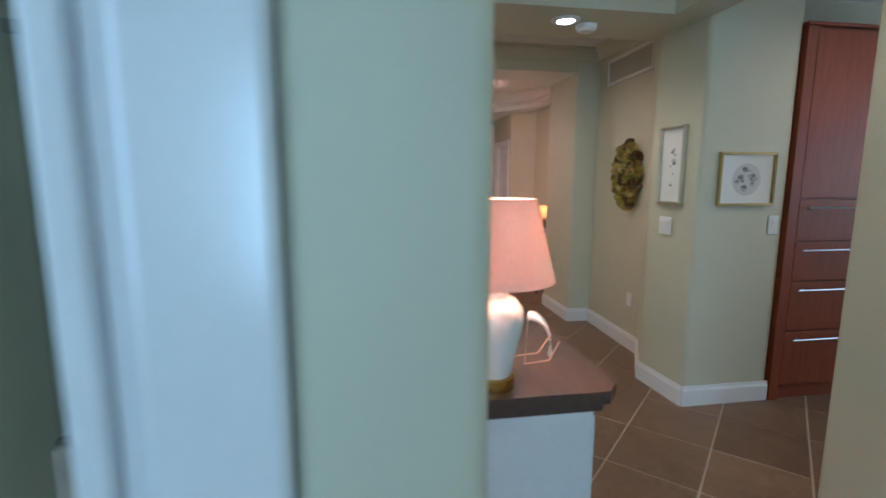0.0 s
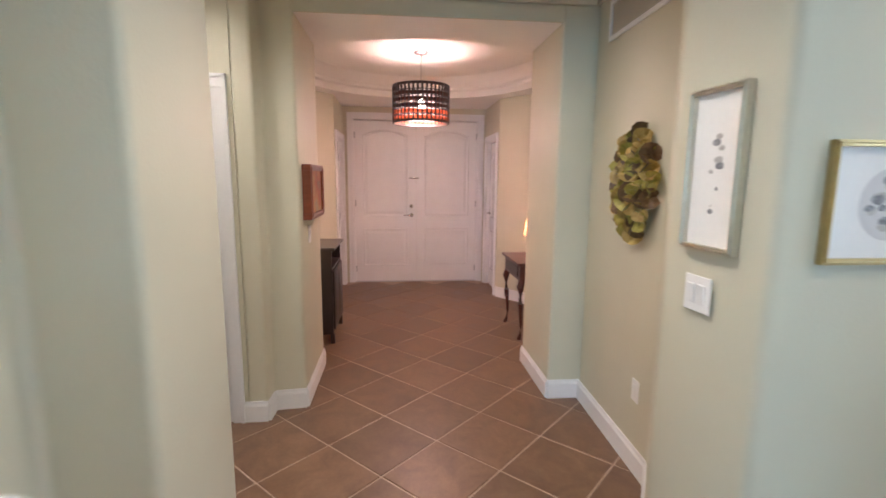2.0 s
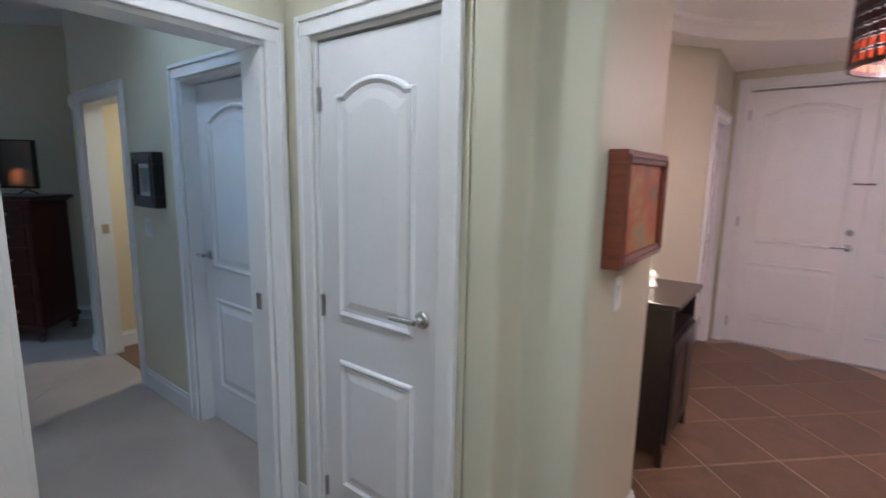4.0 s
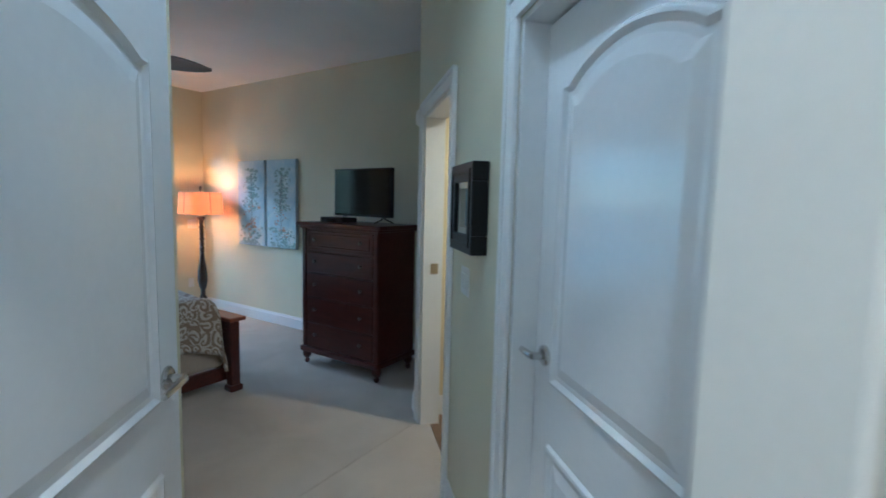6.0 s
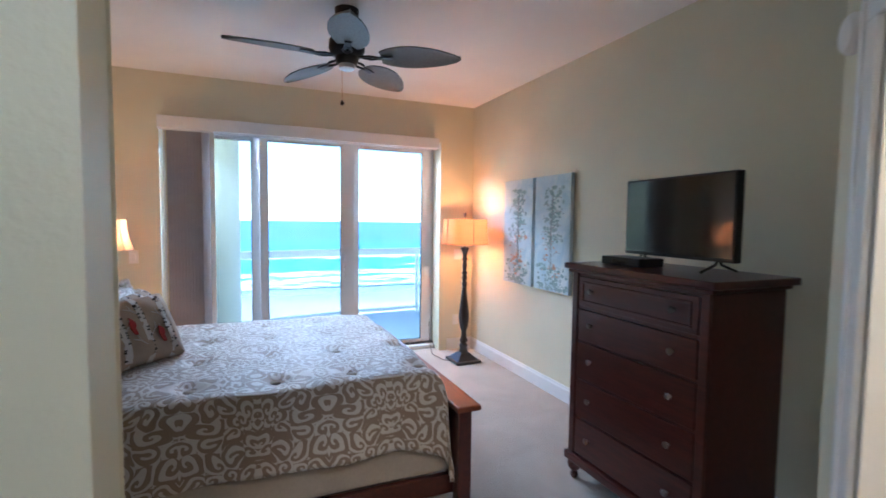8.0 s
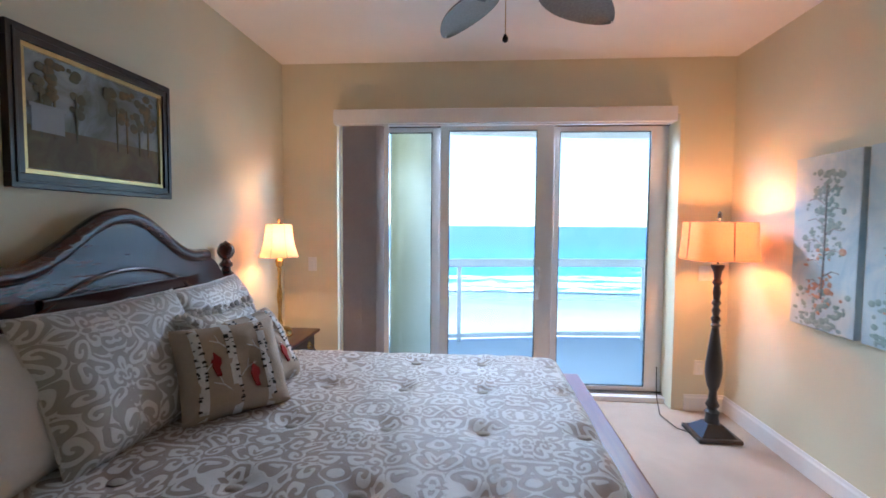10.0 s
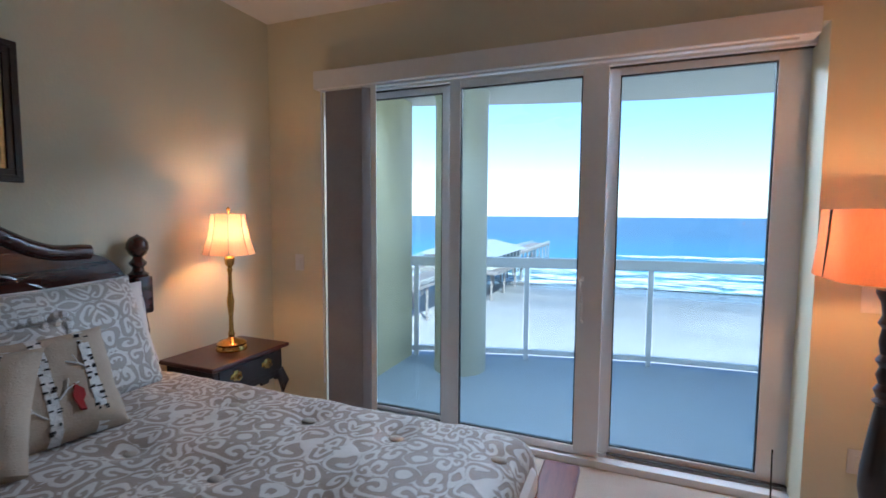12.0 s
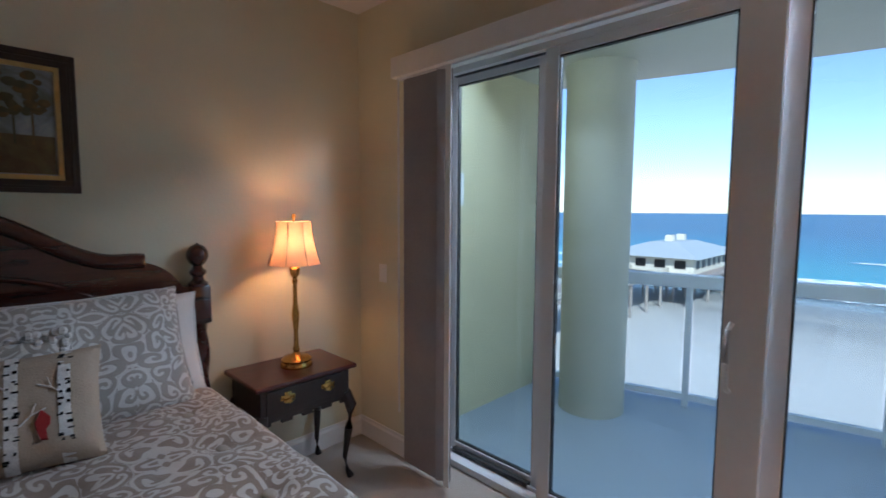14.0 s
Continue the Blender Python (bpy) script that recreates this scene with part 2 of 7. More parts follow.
def sand_mat():
    m, nt, b = mat("beach_sand")
    v = mapped(nt)
    n, f2 = noise_tex(nt, v, 0.05, 5, 0.6, 0.4), noise_tex(nt, v, 1.6, 4)
    f = mathn(nt, "ADD", mathn(nt, "MULTIPLY", n.outputs[0], 0.7), mathn(nt, "MULTIPLY", f2.outputs[0], 0.3))
    dry = ramp(nt, f, [(0.3, (0.46, 0.43, 0.385)), (0.7, (0.58, 0.55, 0.50))])
    # the tide leaves the sand dark and glossy in long tongues along the water
    sep = nt.nodes.new("ShaderNodeSeparateXYZ")
    tc = nt.nodes.new("ShaderNodeTexCoord")
    nt.links.new(tc.outputs["Object"], sep.inputs[0])
    tongue = noise_tex(nt, mapped(nt, (0.3, 1.0, 1.0)), 0.045, 4, 0.6, 0.4)
    wet = nt.nodes.new("ShaderNodeMapRange")
    wet.inputs["From Min"].default_value, wet.inputs["From Max"].default_value = 88, 140
    nt.links.new(mathn(nt, "ADD", sep.outputs[1], mathn(nt, "MULTIPLY", mathn(nt, "SUBTRACT", tongue.outputs[0], 0.5), 60)), wet.inputs[0])
    mix = nt.nodes.new("ShaderNodeMix")
    mix.data_type = "RGBA"
    mix.inputs[7].default_value = (0.17, 0.165, 0.15, 1)
    nt.links.new(wet.outputs[0], mix.inputs[0])
    nt.links.new(dry, mix.inputs[6])
    nt.links.new(mix.outputs[2], b.inputs["Base Color"])
    nt.links.new(ramp(nt, wet.outputs[0], [(0.2, (0.85,) * 3), (0.9, (0.22,) * 3)]), b.inputs["Roughness"])
    bump(nt, b, f2.outputs[0], 0.3, 0.1)
    return m


def foam_mat():
    """White water with lacy holes."""
    m, nt, b = mat("sea_foam")
    v = mapped(nt, (0.35, 1.0, 1.0))
    b.inputs["Base Color"].default_value = (0.84, 0.87, 0.88, 1)
    b.inputs["Roughness"].default_value = 0.85
    lace = noise_tex(nt, v, 0.32, 5, 0.65, 0.8)
    nt.links.new(ramp(nt, lace.outputs[0], [(0.42, (0, 0, 0)), (0.54, (1, 1, 1))]), b.inputs["Alpha"])
    return m


def blotch(name, stops, scale=4.0, rough=0.55, dist=1.2):
    """Loose painterly patches of colour."""
    m, nt, b = mat(name)
    v = mapped(nt)
    n = noise_tex(nt, v, scale, 5, 0.6, dist)
    nt.links.new(ramp(nt, n.outputs[0], stops), b.inputs["Base Color"])
    b.inputs["Roughness"].default_value = rough
    bump(nt, b, noise_tex(nt, v, 120, 2).outputs[0], 0.2, 0.002)
    return m


M_WALL = textured_paint("wall_paint", (0.60, 0.575, 0.44), 0.07)
M_WALLB = textured_paint("bedroom_paint", (0.70, 0.66, 0.50), 0.08)
M_CEIL = textured_paint("ceiling_paint", (0.84, 0.82, 0.80), 0.2)
M_TRIM = plain("trim_paint", (0.80, 0.80, 0.80), 0.35, var=0.03)
M_DOOR = plain("door_paint", (0.78, 0.78, 0.80), 0.19, var=0.03, bumpy=0.05, bscale=30)
M_TILE, M_GROUT = tile_mat(), plain("grout", (0.42, 0.33, 0.25), 0.85, var=0.2, bumpy=0.3)
M_CARPET = carpet_mat()
M_CHERRY = wood("cherry_veneer", (0.27, 0.056, 0.016), (0.18, 0.034, 0.010), 0.5, coat=0.0)
M_MAHOG = wood("mahogany", (0.085, 0.016, 0.011), (0.035, 0.007, 0.006), 0.28, 1)
M_BEDWOOD = wood("bed_wood", (0.075, 0.020, 0.014), (0.030, 0.009, 0.008), 0.22, 1, coat=0.5)
M_REDWOOD = wood("bed_rail_wood", (0.26, 0.07, 0.03), (0.14, 0.03, 0.013), 0.3, 1)
M_EBONY = wood("ebony_stain", (0.028, 0.016, 0.014), (0.012, 0.008, 0.008), 0.35)
M_TAUPE = wood("washed_taupe_wood", (0.10, 0.058, 0.045), (0.055, 0.032, 0.026), 0.4, 1)
M_WHITEWOOD = plain("white_lacquer", (0.74, 0.75, 0.77), 0.35, var=0.04)
M_CHROME = plain("satin_nickel", (0.62, 0.61, 0.60), 0.22, 1.0, var=0.04)
M_STEEL = plain("brushed_steel", (0.50, 0.50, 0.52), 0.3, 1.0, var=0.05)
M_PEWTER = plain("dark_pewter", (0.22, 0.20, 0.19), 0.3, 1.0, var=0.1)
M_BRASS = plain("brass", (0.55, 0.34, 0.10), 0.25, 1.0, var=0.12, scale=20)
M_GOLD = plain("gilt_frame", (0.55, 0.42, 0.20), 0.32, 1.0, var=0.15, scale=30)
M_SILVER = plain("champagne_frame", (0.60, 0.57, 0.48), 0.3, 1.0, var=0.1, scale=30)
M_BLACK = plain("black_plastic", (0.010, 0.010, 0.011), 0.35, var=0.1, spec=0.25)
M_SCREEN = plain("tv_screen", (0.006, 0.006, 0.007), 0.08, var=0.02)
M_CERAM = plain("glazed_ceramic", (0.82, 0.80, 0.76), 0.14, var=0.03, coat=0.4)
M_PLATE = plain("switch_plastic", (0.82, 0.81, 0.78), 0.35, var=0.02)
M_PAPER = plain("mat_board", (0.80, 0.79, 0.76), 0.7, var=0.03)
M_LINEN = plain("white_linen", (0.72, 0.70, 0.68), 0.8, var=0.05, scale=10, bumpy=0.5, bscale=26)
M_BOXSP = plain("box_spring_cloth", (0.42, 0.36, 0.30), 0.85, var=0.1, bumpy=0.6, bscale=140)
M_DAMASK = damask_mat("damask_cloth", (0.57, 0.53, 0.495), (0.26, 0.19, 0.145))
M_DAMASK2 = damask_mat("damask_sham", (0.66, 0.65, 0.63), (0.36, 0.33, 0.30), 0.5, 13.0)
M_SHADE_PINK = shade_mat("lamp_linen", (0.80, 0.60, 0.50), 0.23)
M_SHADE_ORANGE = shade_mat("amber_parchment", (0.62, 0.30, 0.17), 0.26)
M_SHADE_CREAM = shade_mat("cream_silk", (0.74, 0.52, 0.40), 0.24)
M_BULB = glow("bulb", (1.0, 0.78, 0.5), 14)
M_CAN = glow("recessed_bulb", (1.0, 0.93, 0.82), 10)
# bluish glass, its tint deepened to dim the bright view outside
M_GLASS = glass_mat("dimming_blue_glass", (0.70, 0.78, 0.82))
M_CLEAR = glass_mat("clear_glass", (0.93, 0.96, 0.96))
M_ALU = plain("white_aluminium", (0.70, 0.71, 0.73), 0.38, var=0.03)
M_GASKET = plain("black_gasket", (0.02, 0.02, 0.02), 0.6)
M_BLIND = plain("grey_blind_fabric", (0.33, 0.30, 0.30), 0.75, var=0.08, bumpy=0.3, bscale=200)
M_STUCCO = textured_paint("yellow_stucco", (0.64, 0.57, 0.36), 0.5)
M_STUCCOW = textured_paint("pale_stucco", (0.56, 0.53, 0.43), 0.5)
M_DECK = plain("balcony_coating", (0.34, 0.39, 0.44), 0.6, var=0.08, bumpy=0.3, bscale=120)
M_RAIL = plain("rail_white", (0.74, 0.76, 0.78), 0.4, var=0.03)
M_SEA, M_SAND = sea_mat(), sand_mat()
M_FOAM = foam_mat()
M_FANB = blotch("woven_fan_blade", [(0.3, (0.10, 0.10, 0.09)), (0.7, (0.17, 0.17, 0.155))], 90, 0.5, 0.2)
M_BLUE = plain("blue_glass", (0.02, 0.05, 0.22), 0.15)
M_MARBLE = blotch("beige_marble", [(0.3, (0.50, 0.42, 0.33)), (0.7, (0.66, 0.58, 0.48))], 2.5, 0.25)
M_PALM = blotch("palm_leaf", [(0.3, (0.05, 0.09, 0.02)), (0.7, (0.12, 0.17, 0.05))], 8)
M_GREY = plain("weathered_timber", (0.28, 0.24, 0.21), 0.8, var=0.2)
M_ROOF = plain("pale_roof_metal", (0.38, 0.42, 0.42), 0.5, var=0.08)
M_CREAM = plain("cream_bath_paint", (0.70, 0.60, 0.40), 0.5, var=0.03)
M_VENT = plain("vent_grey", (0.30, 0.28, 0.26), 0.6)

# ---- mesh helpers ----


def link(name, bm, material, smooth=False):
    me = bpy.data.meshes.new(name)
    bmesh.ops.recalc_face_normals(bm, faces=bm.faces[:])
    if smooth:
        for f in bm.faces:
            f.smooth = True
    bm.to_mesh(me)
    bm.free()
    me.materials.append(material)
    if smooth:
        me.set_sharp_from_angle(angle=radians(38))
    return new(name, me)


def part(name, bm, material, parent, label="", smooth=False):
    ob = link(name, bm, material, smooth)
    ob.parent = parent
    if label:
        ob["label"] = label
    return ob


def thing(name, m, label, category, group="", kind=""):
    ob = new(name)
    ob.empty_display_size = 0.05
    ob.matrix_world = m
    return tagged(ob, label, category, group, kind)


def box(bm, x0, x1, y0, y1, z0, z1, bev=0.0, seg=2, vertical=False):
    t = bmesh.new()
    r = bmesh.ops.create_cube(t, size=1)
    for v in r["verts"]:
        v.co = Vector(((x0 + x1) / 2 + v.co.x * (x1 - x0), (y0 + y1) / 2 + v.co.y * (y1 - y0), (z0 + z1) / 2 + v.co.z * (z1 - z0)))
    if bev:
        es = [e for e in t.edges if not vertical or abs(e.verts[0].co.z - e.verts[1].co.z) > 1e-4]
        bmesh.ops.bevel(t, geom=es, offset=bev, segments=seg, affect="EDGES", profile=0.5)
    join(bm, t)


def join(bm, t, m=None):
    if m is not None:
        t.transform(m)
    me = bpy.data.meshes.new("tmp")
    t.to_mesh(me)
    t.free()
    bm.from_mesh(me)
    bpy.data.meshes.remove(me)


def prism(bm, pts, z0, z1, bev=0.0, seg=4):
    t = bmesh.new()
    lo = [t.verts.new((x, y, z0)) for x, y in pts]
    hi = [t.verts.new((x, y, z1)) for x, y in pts]
    n = len(pts)
    t.faces.new(lo[::-1])
    t.faces.new(hi)
    for i in range(n):
        t.faces.new((lo[i], lo[(i + 1) % n], hi[(i + 1) % n], hi[i]))
    if bev:
        es = [e for e in t.edges if abs(e.verts[0].co.z - e.verts[1].co.z) > 1e-4]
        bmesh.ops.bevel(t, geom=es, offset=bev, segments=seg, affect="EDGES", profile=0.5)
    join(bm, t)


def lathe(bm, prof, seg=28, cx=0.0, cy=0.0, ry=1.0, cap=True):
    rings = []
    for r, z in prof:
        rings.append([bm.verts.new((cx + r * math.cos(2 * math.pi * i / seg), cy + ry * r * math.sin(2 * math.pi * i / seg), z)) for i in range(seg)])
    for a, b in zip(rings, rings[1:]):
        for i in range(seg):
            bm.faces.new((a[i], a[(i + 1) % seg], b[(i + 1) % seg], b[i]))
    if cap:
        if prof[0][0] > 1e-4:
            bm.faces.new(rings[0][::-1])
        if prof[-1][0] > 1e-4:
            bm.faces.new(rings[-1])


def tube(bm, pts, r, seg=8, taper=None):
    pts = [Vector(p) for p in pts]
    rings = []
    for i, p in enumerate(pts):
        d = (pts[min(i + 1, len(pts) - 1)] - pts[max(i - 1, 0)]).normalized()
        q = d.to_track_quat("Z", "Y").to_matrix()
        rr = taper[i] if taper else r
        rings.append([bm.verts.new(p + q @ Vector((rr * math.cos(2 * math.pi * k / seg), rr * math.sin(2 * math.pi * k / seg), 0))) for k in range(seg)])
    for a, b in zip(rings, rings[1:]):
        for k in range(seg):
            bm.faces.new((a[k], a[(k + 1) % seg], b[(k + 1) % seg], b[k]))
    bm.faces.new(rings[0][::-1])
    bm.faces.new(rings[-1])


def sphere(bm, c, r, sx=1, sy=1, sz=1, u=16, v=10):
    t = bmesh.new()
    bmesh.ops.create_uvsphere(t, u_segments=u, v_segments=v, radius=r)
    join(bm, t, Matrix.Translation(c) @ Matrix.Diagonal((sx, sy, sz, 1)))


def structure(name, bm, material, label, category, m=MA, smooth=False):
    ob = link(name, bm, material, smooth)
    ob.matrix_world = m
    return tagged(ob, label, category, kind="structure")


def wall_run(bm, p0, p1, z0, z1, thick, openings=(), bev=0.0):
    """Wall from p0 to p1, its face on that line and its thickness to the left of the way; openings (s0, s1, bottom, top)."""
    p0, p1 = Vector(p0), Vector(p1)
    length = (p1 - p0).length
    ang = math.atan2(p1.y - p0.y, p1.x - p0.x)
    t = bmesh.new()
    s = 0.0
    for a, b, zb, zt in sorted(openings):
        if a > s:
            box(t, s, a, 0, thick, z0, z1)
        if zt < z1:
            box(t, a, b, 0, thick, zt, z1)
        if zb > z0:
            box(t, a, b, 0, thick, z0, zb)
        s = b
    if s < length:
        box(t, s, length, 0, thick, z0, z1)
    join(bm, t, Matrix.Translation((p0.x, p0.y, 0)) @ Matrix.Rotation(ang, 4, "Z"))


def skirting(bm, p0, p1, h=0.135, d=0.016):
    """Moulded skirting along p0 to p1, standing out to the right of the way."""
    p0, p1 = Vector(p0), Vector(p1)
    u = (p1 - p0).normalized()
    n = Vector((u.y, -u.x))
    prof = [(0, 0), (d, 0), (d, h * 0.78), (d * 0.55, h * 0.88), (d * 0.4, h), (0, h)]
    a = [bm.verts.new((*(p0 + n * o - u * 0.0), z)) for o, z in prof]
    b = [bm.verts.new((*(p1 + n * o), z)) for o, z in prof]
    k = len(prof)
    for i in range(k):
        bm.faces.new((a[i], a[(i + 1) % k], b[(i + 1) % k], b[i]))
    bm.faces.new(a[::-1])
    bm.faces.new(b)

# ---- the structure: entrance, kitchen corner, bath ----
H1, H2, HB = 2.75, 2.53, 2.87  # gallery ceiling, foyer ring, bedroom ceiling


def prism_wall(name, pts, z1, label, bev=0.022, material=None):
    bm = bmesh.new()
    prism(bm, pts, 0, z1, bev)
    return structure(name, bm, material or M_WALL, label, "wall", smooth=True)


prism_wall("wall_console", [(0.17, 0.551), (0.381, 0.551), (0.381, 2.715), (0.655, 2.72), (0.63, 3.30), (-0.585, 3.30), (-0.585, 3.18), (0.17, 3.18)], 2.95,
           "pale green painted wall with rounded corners behind the console", 0.03)
prism_wall("wall_gallery", [(2.275, 2.725), (2.91, 2.725), (2.91, 2.95), (2.72, 3.0), (2.72, 4.615), (2.54, 4.615), (2.51, 3.63), (2.245, 3.18)], 2.95,
           "pale green painted gallery wall with rounded corners", 0.03)
prism_wall("wall_arch_1", [(0.31, 4.452), (0.43, 4.452), (0.435, 4.60), (0.638, 4.622), (0.638, 5.37), (0.20, 5.45), (0.20, 4.58), (0.31, 4.58)], 2.95, "pale green painted arch pier with rounded edge")
prism_wall("wall_arch_2", [(2.315, 4.622), (2.72, 4.622), (2.80, 4.8), (2.80, 5.45), (2.315, 5.32)], 2.95, "pale green painted arch pier with rounded edge")
prism_wall("wall_kitchen_side", [(2.03, -4.4), (2.25, -4.4), (2.25, 1.57), (2.03, 1.57)], 2.95, "pale green painted wall end beside the kitchen", 0.025)
bm = bmesh.new()
box(bm, 0.64, 2.25, 2.722, 3.24, 2.44, 2.95)
structure("beam_1", bm, M_WALL, "pale painted beam over the gallery opening", "beam")
bm = bmesh.new()
box(bm, 2.035, 2.27, 1.56, 2.724, 2.44, 2.95)
structure("beam_2", bm, M_WALL, "pale painted beam over the kitchen opening", "beam")

bm = bmesh.new()
wall_run(bm, (-0.585, 4.452), (0.312, 4.452), 0, 2.95, 0.125, [(0.165, 0.80, 0, 2.05)])
structure("wall_closet", bm, M_WALL, "pale green painted wall round the closet door", "wall")
bm = bmesh.new()
wall_run(bm, (-0.585, 3.30), (-0.585, 4.58), 0, 2.95, 0.135, [(0.24, 1.05, 0, 2.035)])
structure("wall_bedroom_entry", bm, M_WALL, "pale green painted wall round the bedroom doorway", "wall")

FOYER = [(0.20, 5.44), (0.20, 7.15), (0.49, 7.5), (0.49, 8.45)]
for i, (a, b) in enumerate(zip(FOYER, FOYER[1:])):
    bm = bmesh.new()
    op = [(0.12, 0.80, 0, 2.05)] if i == 2 else []
    wall_run(bm, a, b, 0, 2.95, 0.12, op)
    structure(f"wall_foyer_{i + 1}", bm, M_WALL, "warm painted foyer wall", "wall")
    bm = bmesh.new()
    c, d = (3.03 - b[0], b[1]), (3.03 - a[0], a[1])
    wall_run(bm, c, d, 0, 2.95, 0.12, [(0.15, 0.83, 0, 2.05)] if i == 2 else [])
    structure(f"wall_foyer_{i + 4}", bm, M_WALL, "warm painted foyer wall", "wall")
bm = bmesh.new()
wall_run(bm, (0.37, 8.45), (2.66, 8.45), 0, 2.95, 0.16, [(0.25, 2.065, 0, 2.375)])
structure("wall_entry", bm, M_WALL, "warm painted wall round the entrance doors", "wall")

# foyer ceiling with its round raised tray
bm = bmesh.new()
CX, CY, CR = 1.495, 6.37, 1.28
SEG = 72
x0, x1, y0, y1 = 0.10, 2.93, 4.63, 8.6


def on_rect(a):
    dx, dy = math.cos(a), math.sin(a)
    k = min(((x1 - CX) / dx if dx > 0 else (x0 - CX) / dx) if abs(dx) > 1e-6 else 99, ((y1 - CY) / dy if dy > 0 else (y0 - CY) / dy) if abs(dy) > 1e-6 else 99)
    return CX + dx * max(k, CR), CY + dy * max(k, CR)


prof = [(CR, H2), (CR, H2 + 0.07), (CR - 0.03, H2 + 0.09), (CR - 0.03, H2 + 0.12), (CR - 0.07, H2 + 0.15), (CR - 0.12, H2 + 0.235)]
rings = [[bm.verts.new((*on_rect(2 * math.pi * i / SEG), H2)) for i in range(SEG)]]
rings += [[bm.verts.new((CX + r * math.cos(2 * math.pi * i / SEG), CY + r * math.sin(2 * math.pi * i / SEG), z)) for i in range(SEG)] for r, z in prof]
for a, b in zip(rings, rings[1:]):
    for i in range(SEG):
        j = (i + 1) % SEG
        if a[i].co == b[i].co and a[j].co == b[j].co:
            continue
        bm.faces.new((a[i], a[j], b[j], b[i]))
bm.faces.new(rings[-1])
structure("ceiling_foyer", bm, M_CEIL, "white foyer ceiling with a round raised tray", "ceiling", smooth=True)
bm = bmesh.new()
box(bm, 0.632, 2.32, 4.617, 4.632, H2, 2.95)
structure("wall_arch_head", bm, M_WALL, "pale green painted face above the arch", "wall")
for n, (ax, bx, ay, by, z) in enumerate([(-0.72, 2.6, 3.2, 4.64, H1), (-1.35, 6.0, -4.6, 3.24, H1 + 0.06), (2.6, 6.0, 3.24, 4.0, H1 + 0.06), (0.0, 3.1, 4.6, 8.7, 2.96)]):
    bm = bmesh.new()
    box(bm, ax, bx, ay, by, z, z + 0.1)
    structure(f"ceiling_{n + 1}", bm, M_CEIL, "plain white painted ceiling", "ceiling")
# crown over the arch and on the gallery wall
bm = bmesh.new()


def crown(bm, p0, p1, z):
    p0, p1 = Vector(p0), Vector(p1)
    u = (p1 - p0).normalized()
    n = Vector((u.y, -u.x))
    pr = [(0, z - 0.12), (0.02, z - 0.12), (0.025, z - 0.095), (0.06, z - 0.04), (0.085, z - 0.03), (0.09, z), (0, z)]
    a = [bm.verts.new((*(p0 + n * o), q)) for o, q in pr]
    b = [bm.verts.new((*(p1 + n * o), q)) for o, q in pr]
    for i in range(len(pr)):
        j = (i + 1) % len(pr)
        bm.faces.new((a[i], a[j], b[j], b[i]))
    bm.faces.new(a[::-1])
    bm.faces.new(b)


crown(bm, (0.43, 4.60), (2.54, 4.615), H1)
crown(bm, (2.54, 4.615), (2.51, 3.63), H1)
crown(bm, (2.51, 3.63), (2.25, 3.2), H1)
structure("crown_moulding", bm, M_WALL, "painted crown moulding under the gallery ceiling", "trim")

# outer walls that close the living room, kitchen and bath
for n, (a, b, op) in enumerate([((2.03, -4.4), (-1.25, -4.4), []), ((-1.25, -4.4), (-1.25, 2.5), []),
                                ((-0.585, 3.20), (0.17, 3.20), []), ((6.0, -1.0), (2.25, -1.0), []), ((6.0, 4.0), (6.0, -1.0), [(2.3, 3.9, 0.9, 2.2)]), ((2.72, 3.42), (6.0, 3.42), [])]):
    if n == 2:
        continue
    bm = bmesh.new()
    wall_run(bm, b, a, 0, 2.95, 0.12 if n != 0 else 0.12, [])
    structure(f"wall_outer_{n + 1}", bm, M_WALL, "plain painted outer wall", "wall")

# shower room seen past the wall end
bm = bmesh.new()
box(bm, -1.25, -0.66, 2.35, 2.47, 0, 2.95)
structure("wall_shower", bm, M_MARBLE, "beige marble shower wall", "wall")
bm = bmesh.new()
box(bm, -0.80, 0.168, 2.10, 2.22, 0, 2.95)
structure("wall_bath", bm, M_WALL, "pale painted wall of the shower room", "wall")

# skirting boards
bm = bmesh.new()
for a, b in [((2.20, 2.724), (2.91, 2.724)), ((2.244, 3.18), (2.274, 2.724)), ((2.54, 4.615), (2.51, 3.63)), ((2.51, 3.63), (2.245, 3.18)), ((2.315, 4.621), (2.54, 4.621)), ((2.315, 5.32), (2.315, 4.622)),
             ((0.638, 4.622), (0.638, 5.37)), ((0.435, 4.601), (0.638, 4.622)), ((0.43, 4.452), (0.435, 4.60)), ((0.265, 4.452), (0.43, 4.452)), ((-0.585, 4.452), (-0.475, 4.452)),
             ((0.381, 0.551), (0.381, 2.715)), ((0.381, 2.715), (0.655, 2.72)), ((0.655, 2.72), (0.63, 3.30)), ((0.17, 0.551), (0.381, 0.551)), ((0.63, 3.30), (-0.585, 3.30)),
             ((2.03, 1.57), (2.03, -4.4)), ((2.25, 1.57), (2.03, 1.57)), ((0.20, 5.44), (0.20, 7.15)), ((0.20, 7.15), (0.49, 7.5)), ((2.83, 7.15), (2.83, 5.44)), ((2.54, 7.5), (2.83, 7.15)),
             ((-0.80, 2.10), (0.168, 2.10))]:
    if a == (2.20, 2.724):
        a = (2.275, 2.724)
    skirting(bm, a, b)
structure("baseboard_1", bm, M_TRIM, "white moulded baseboard of the entrance rooms", "baseboard")

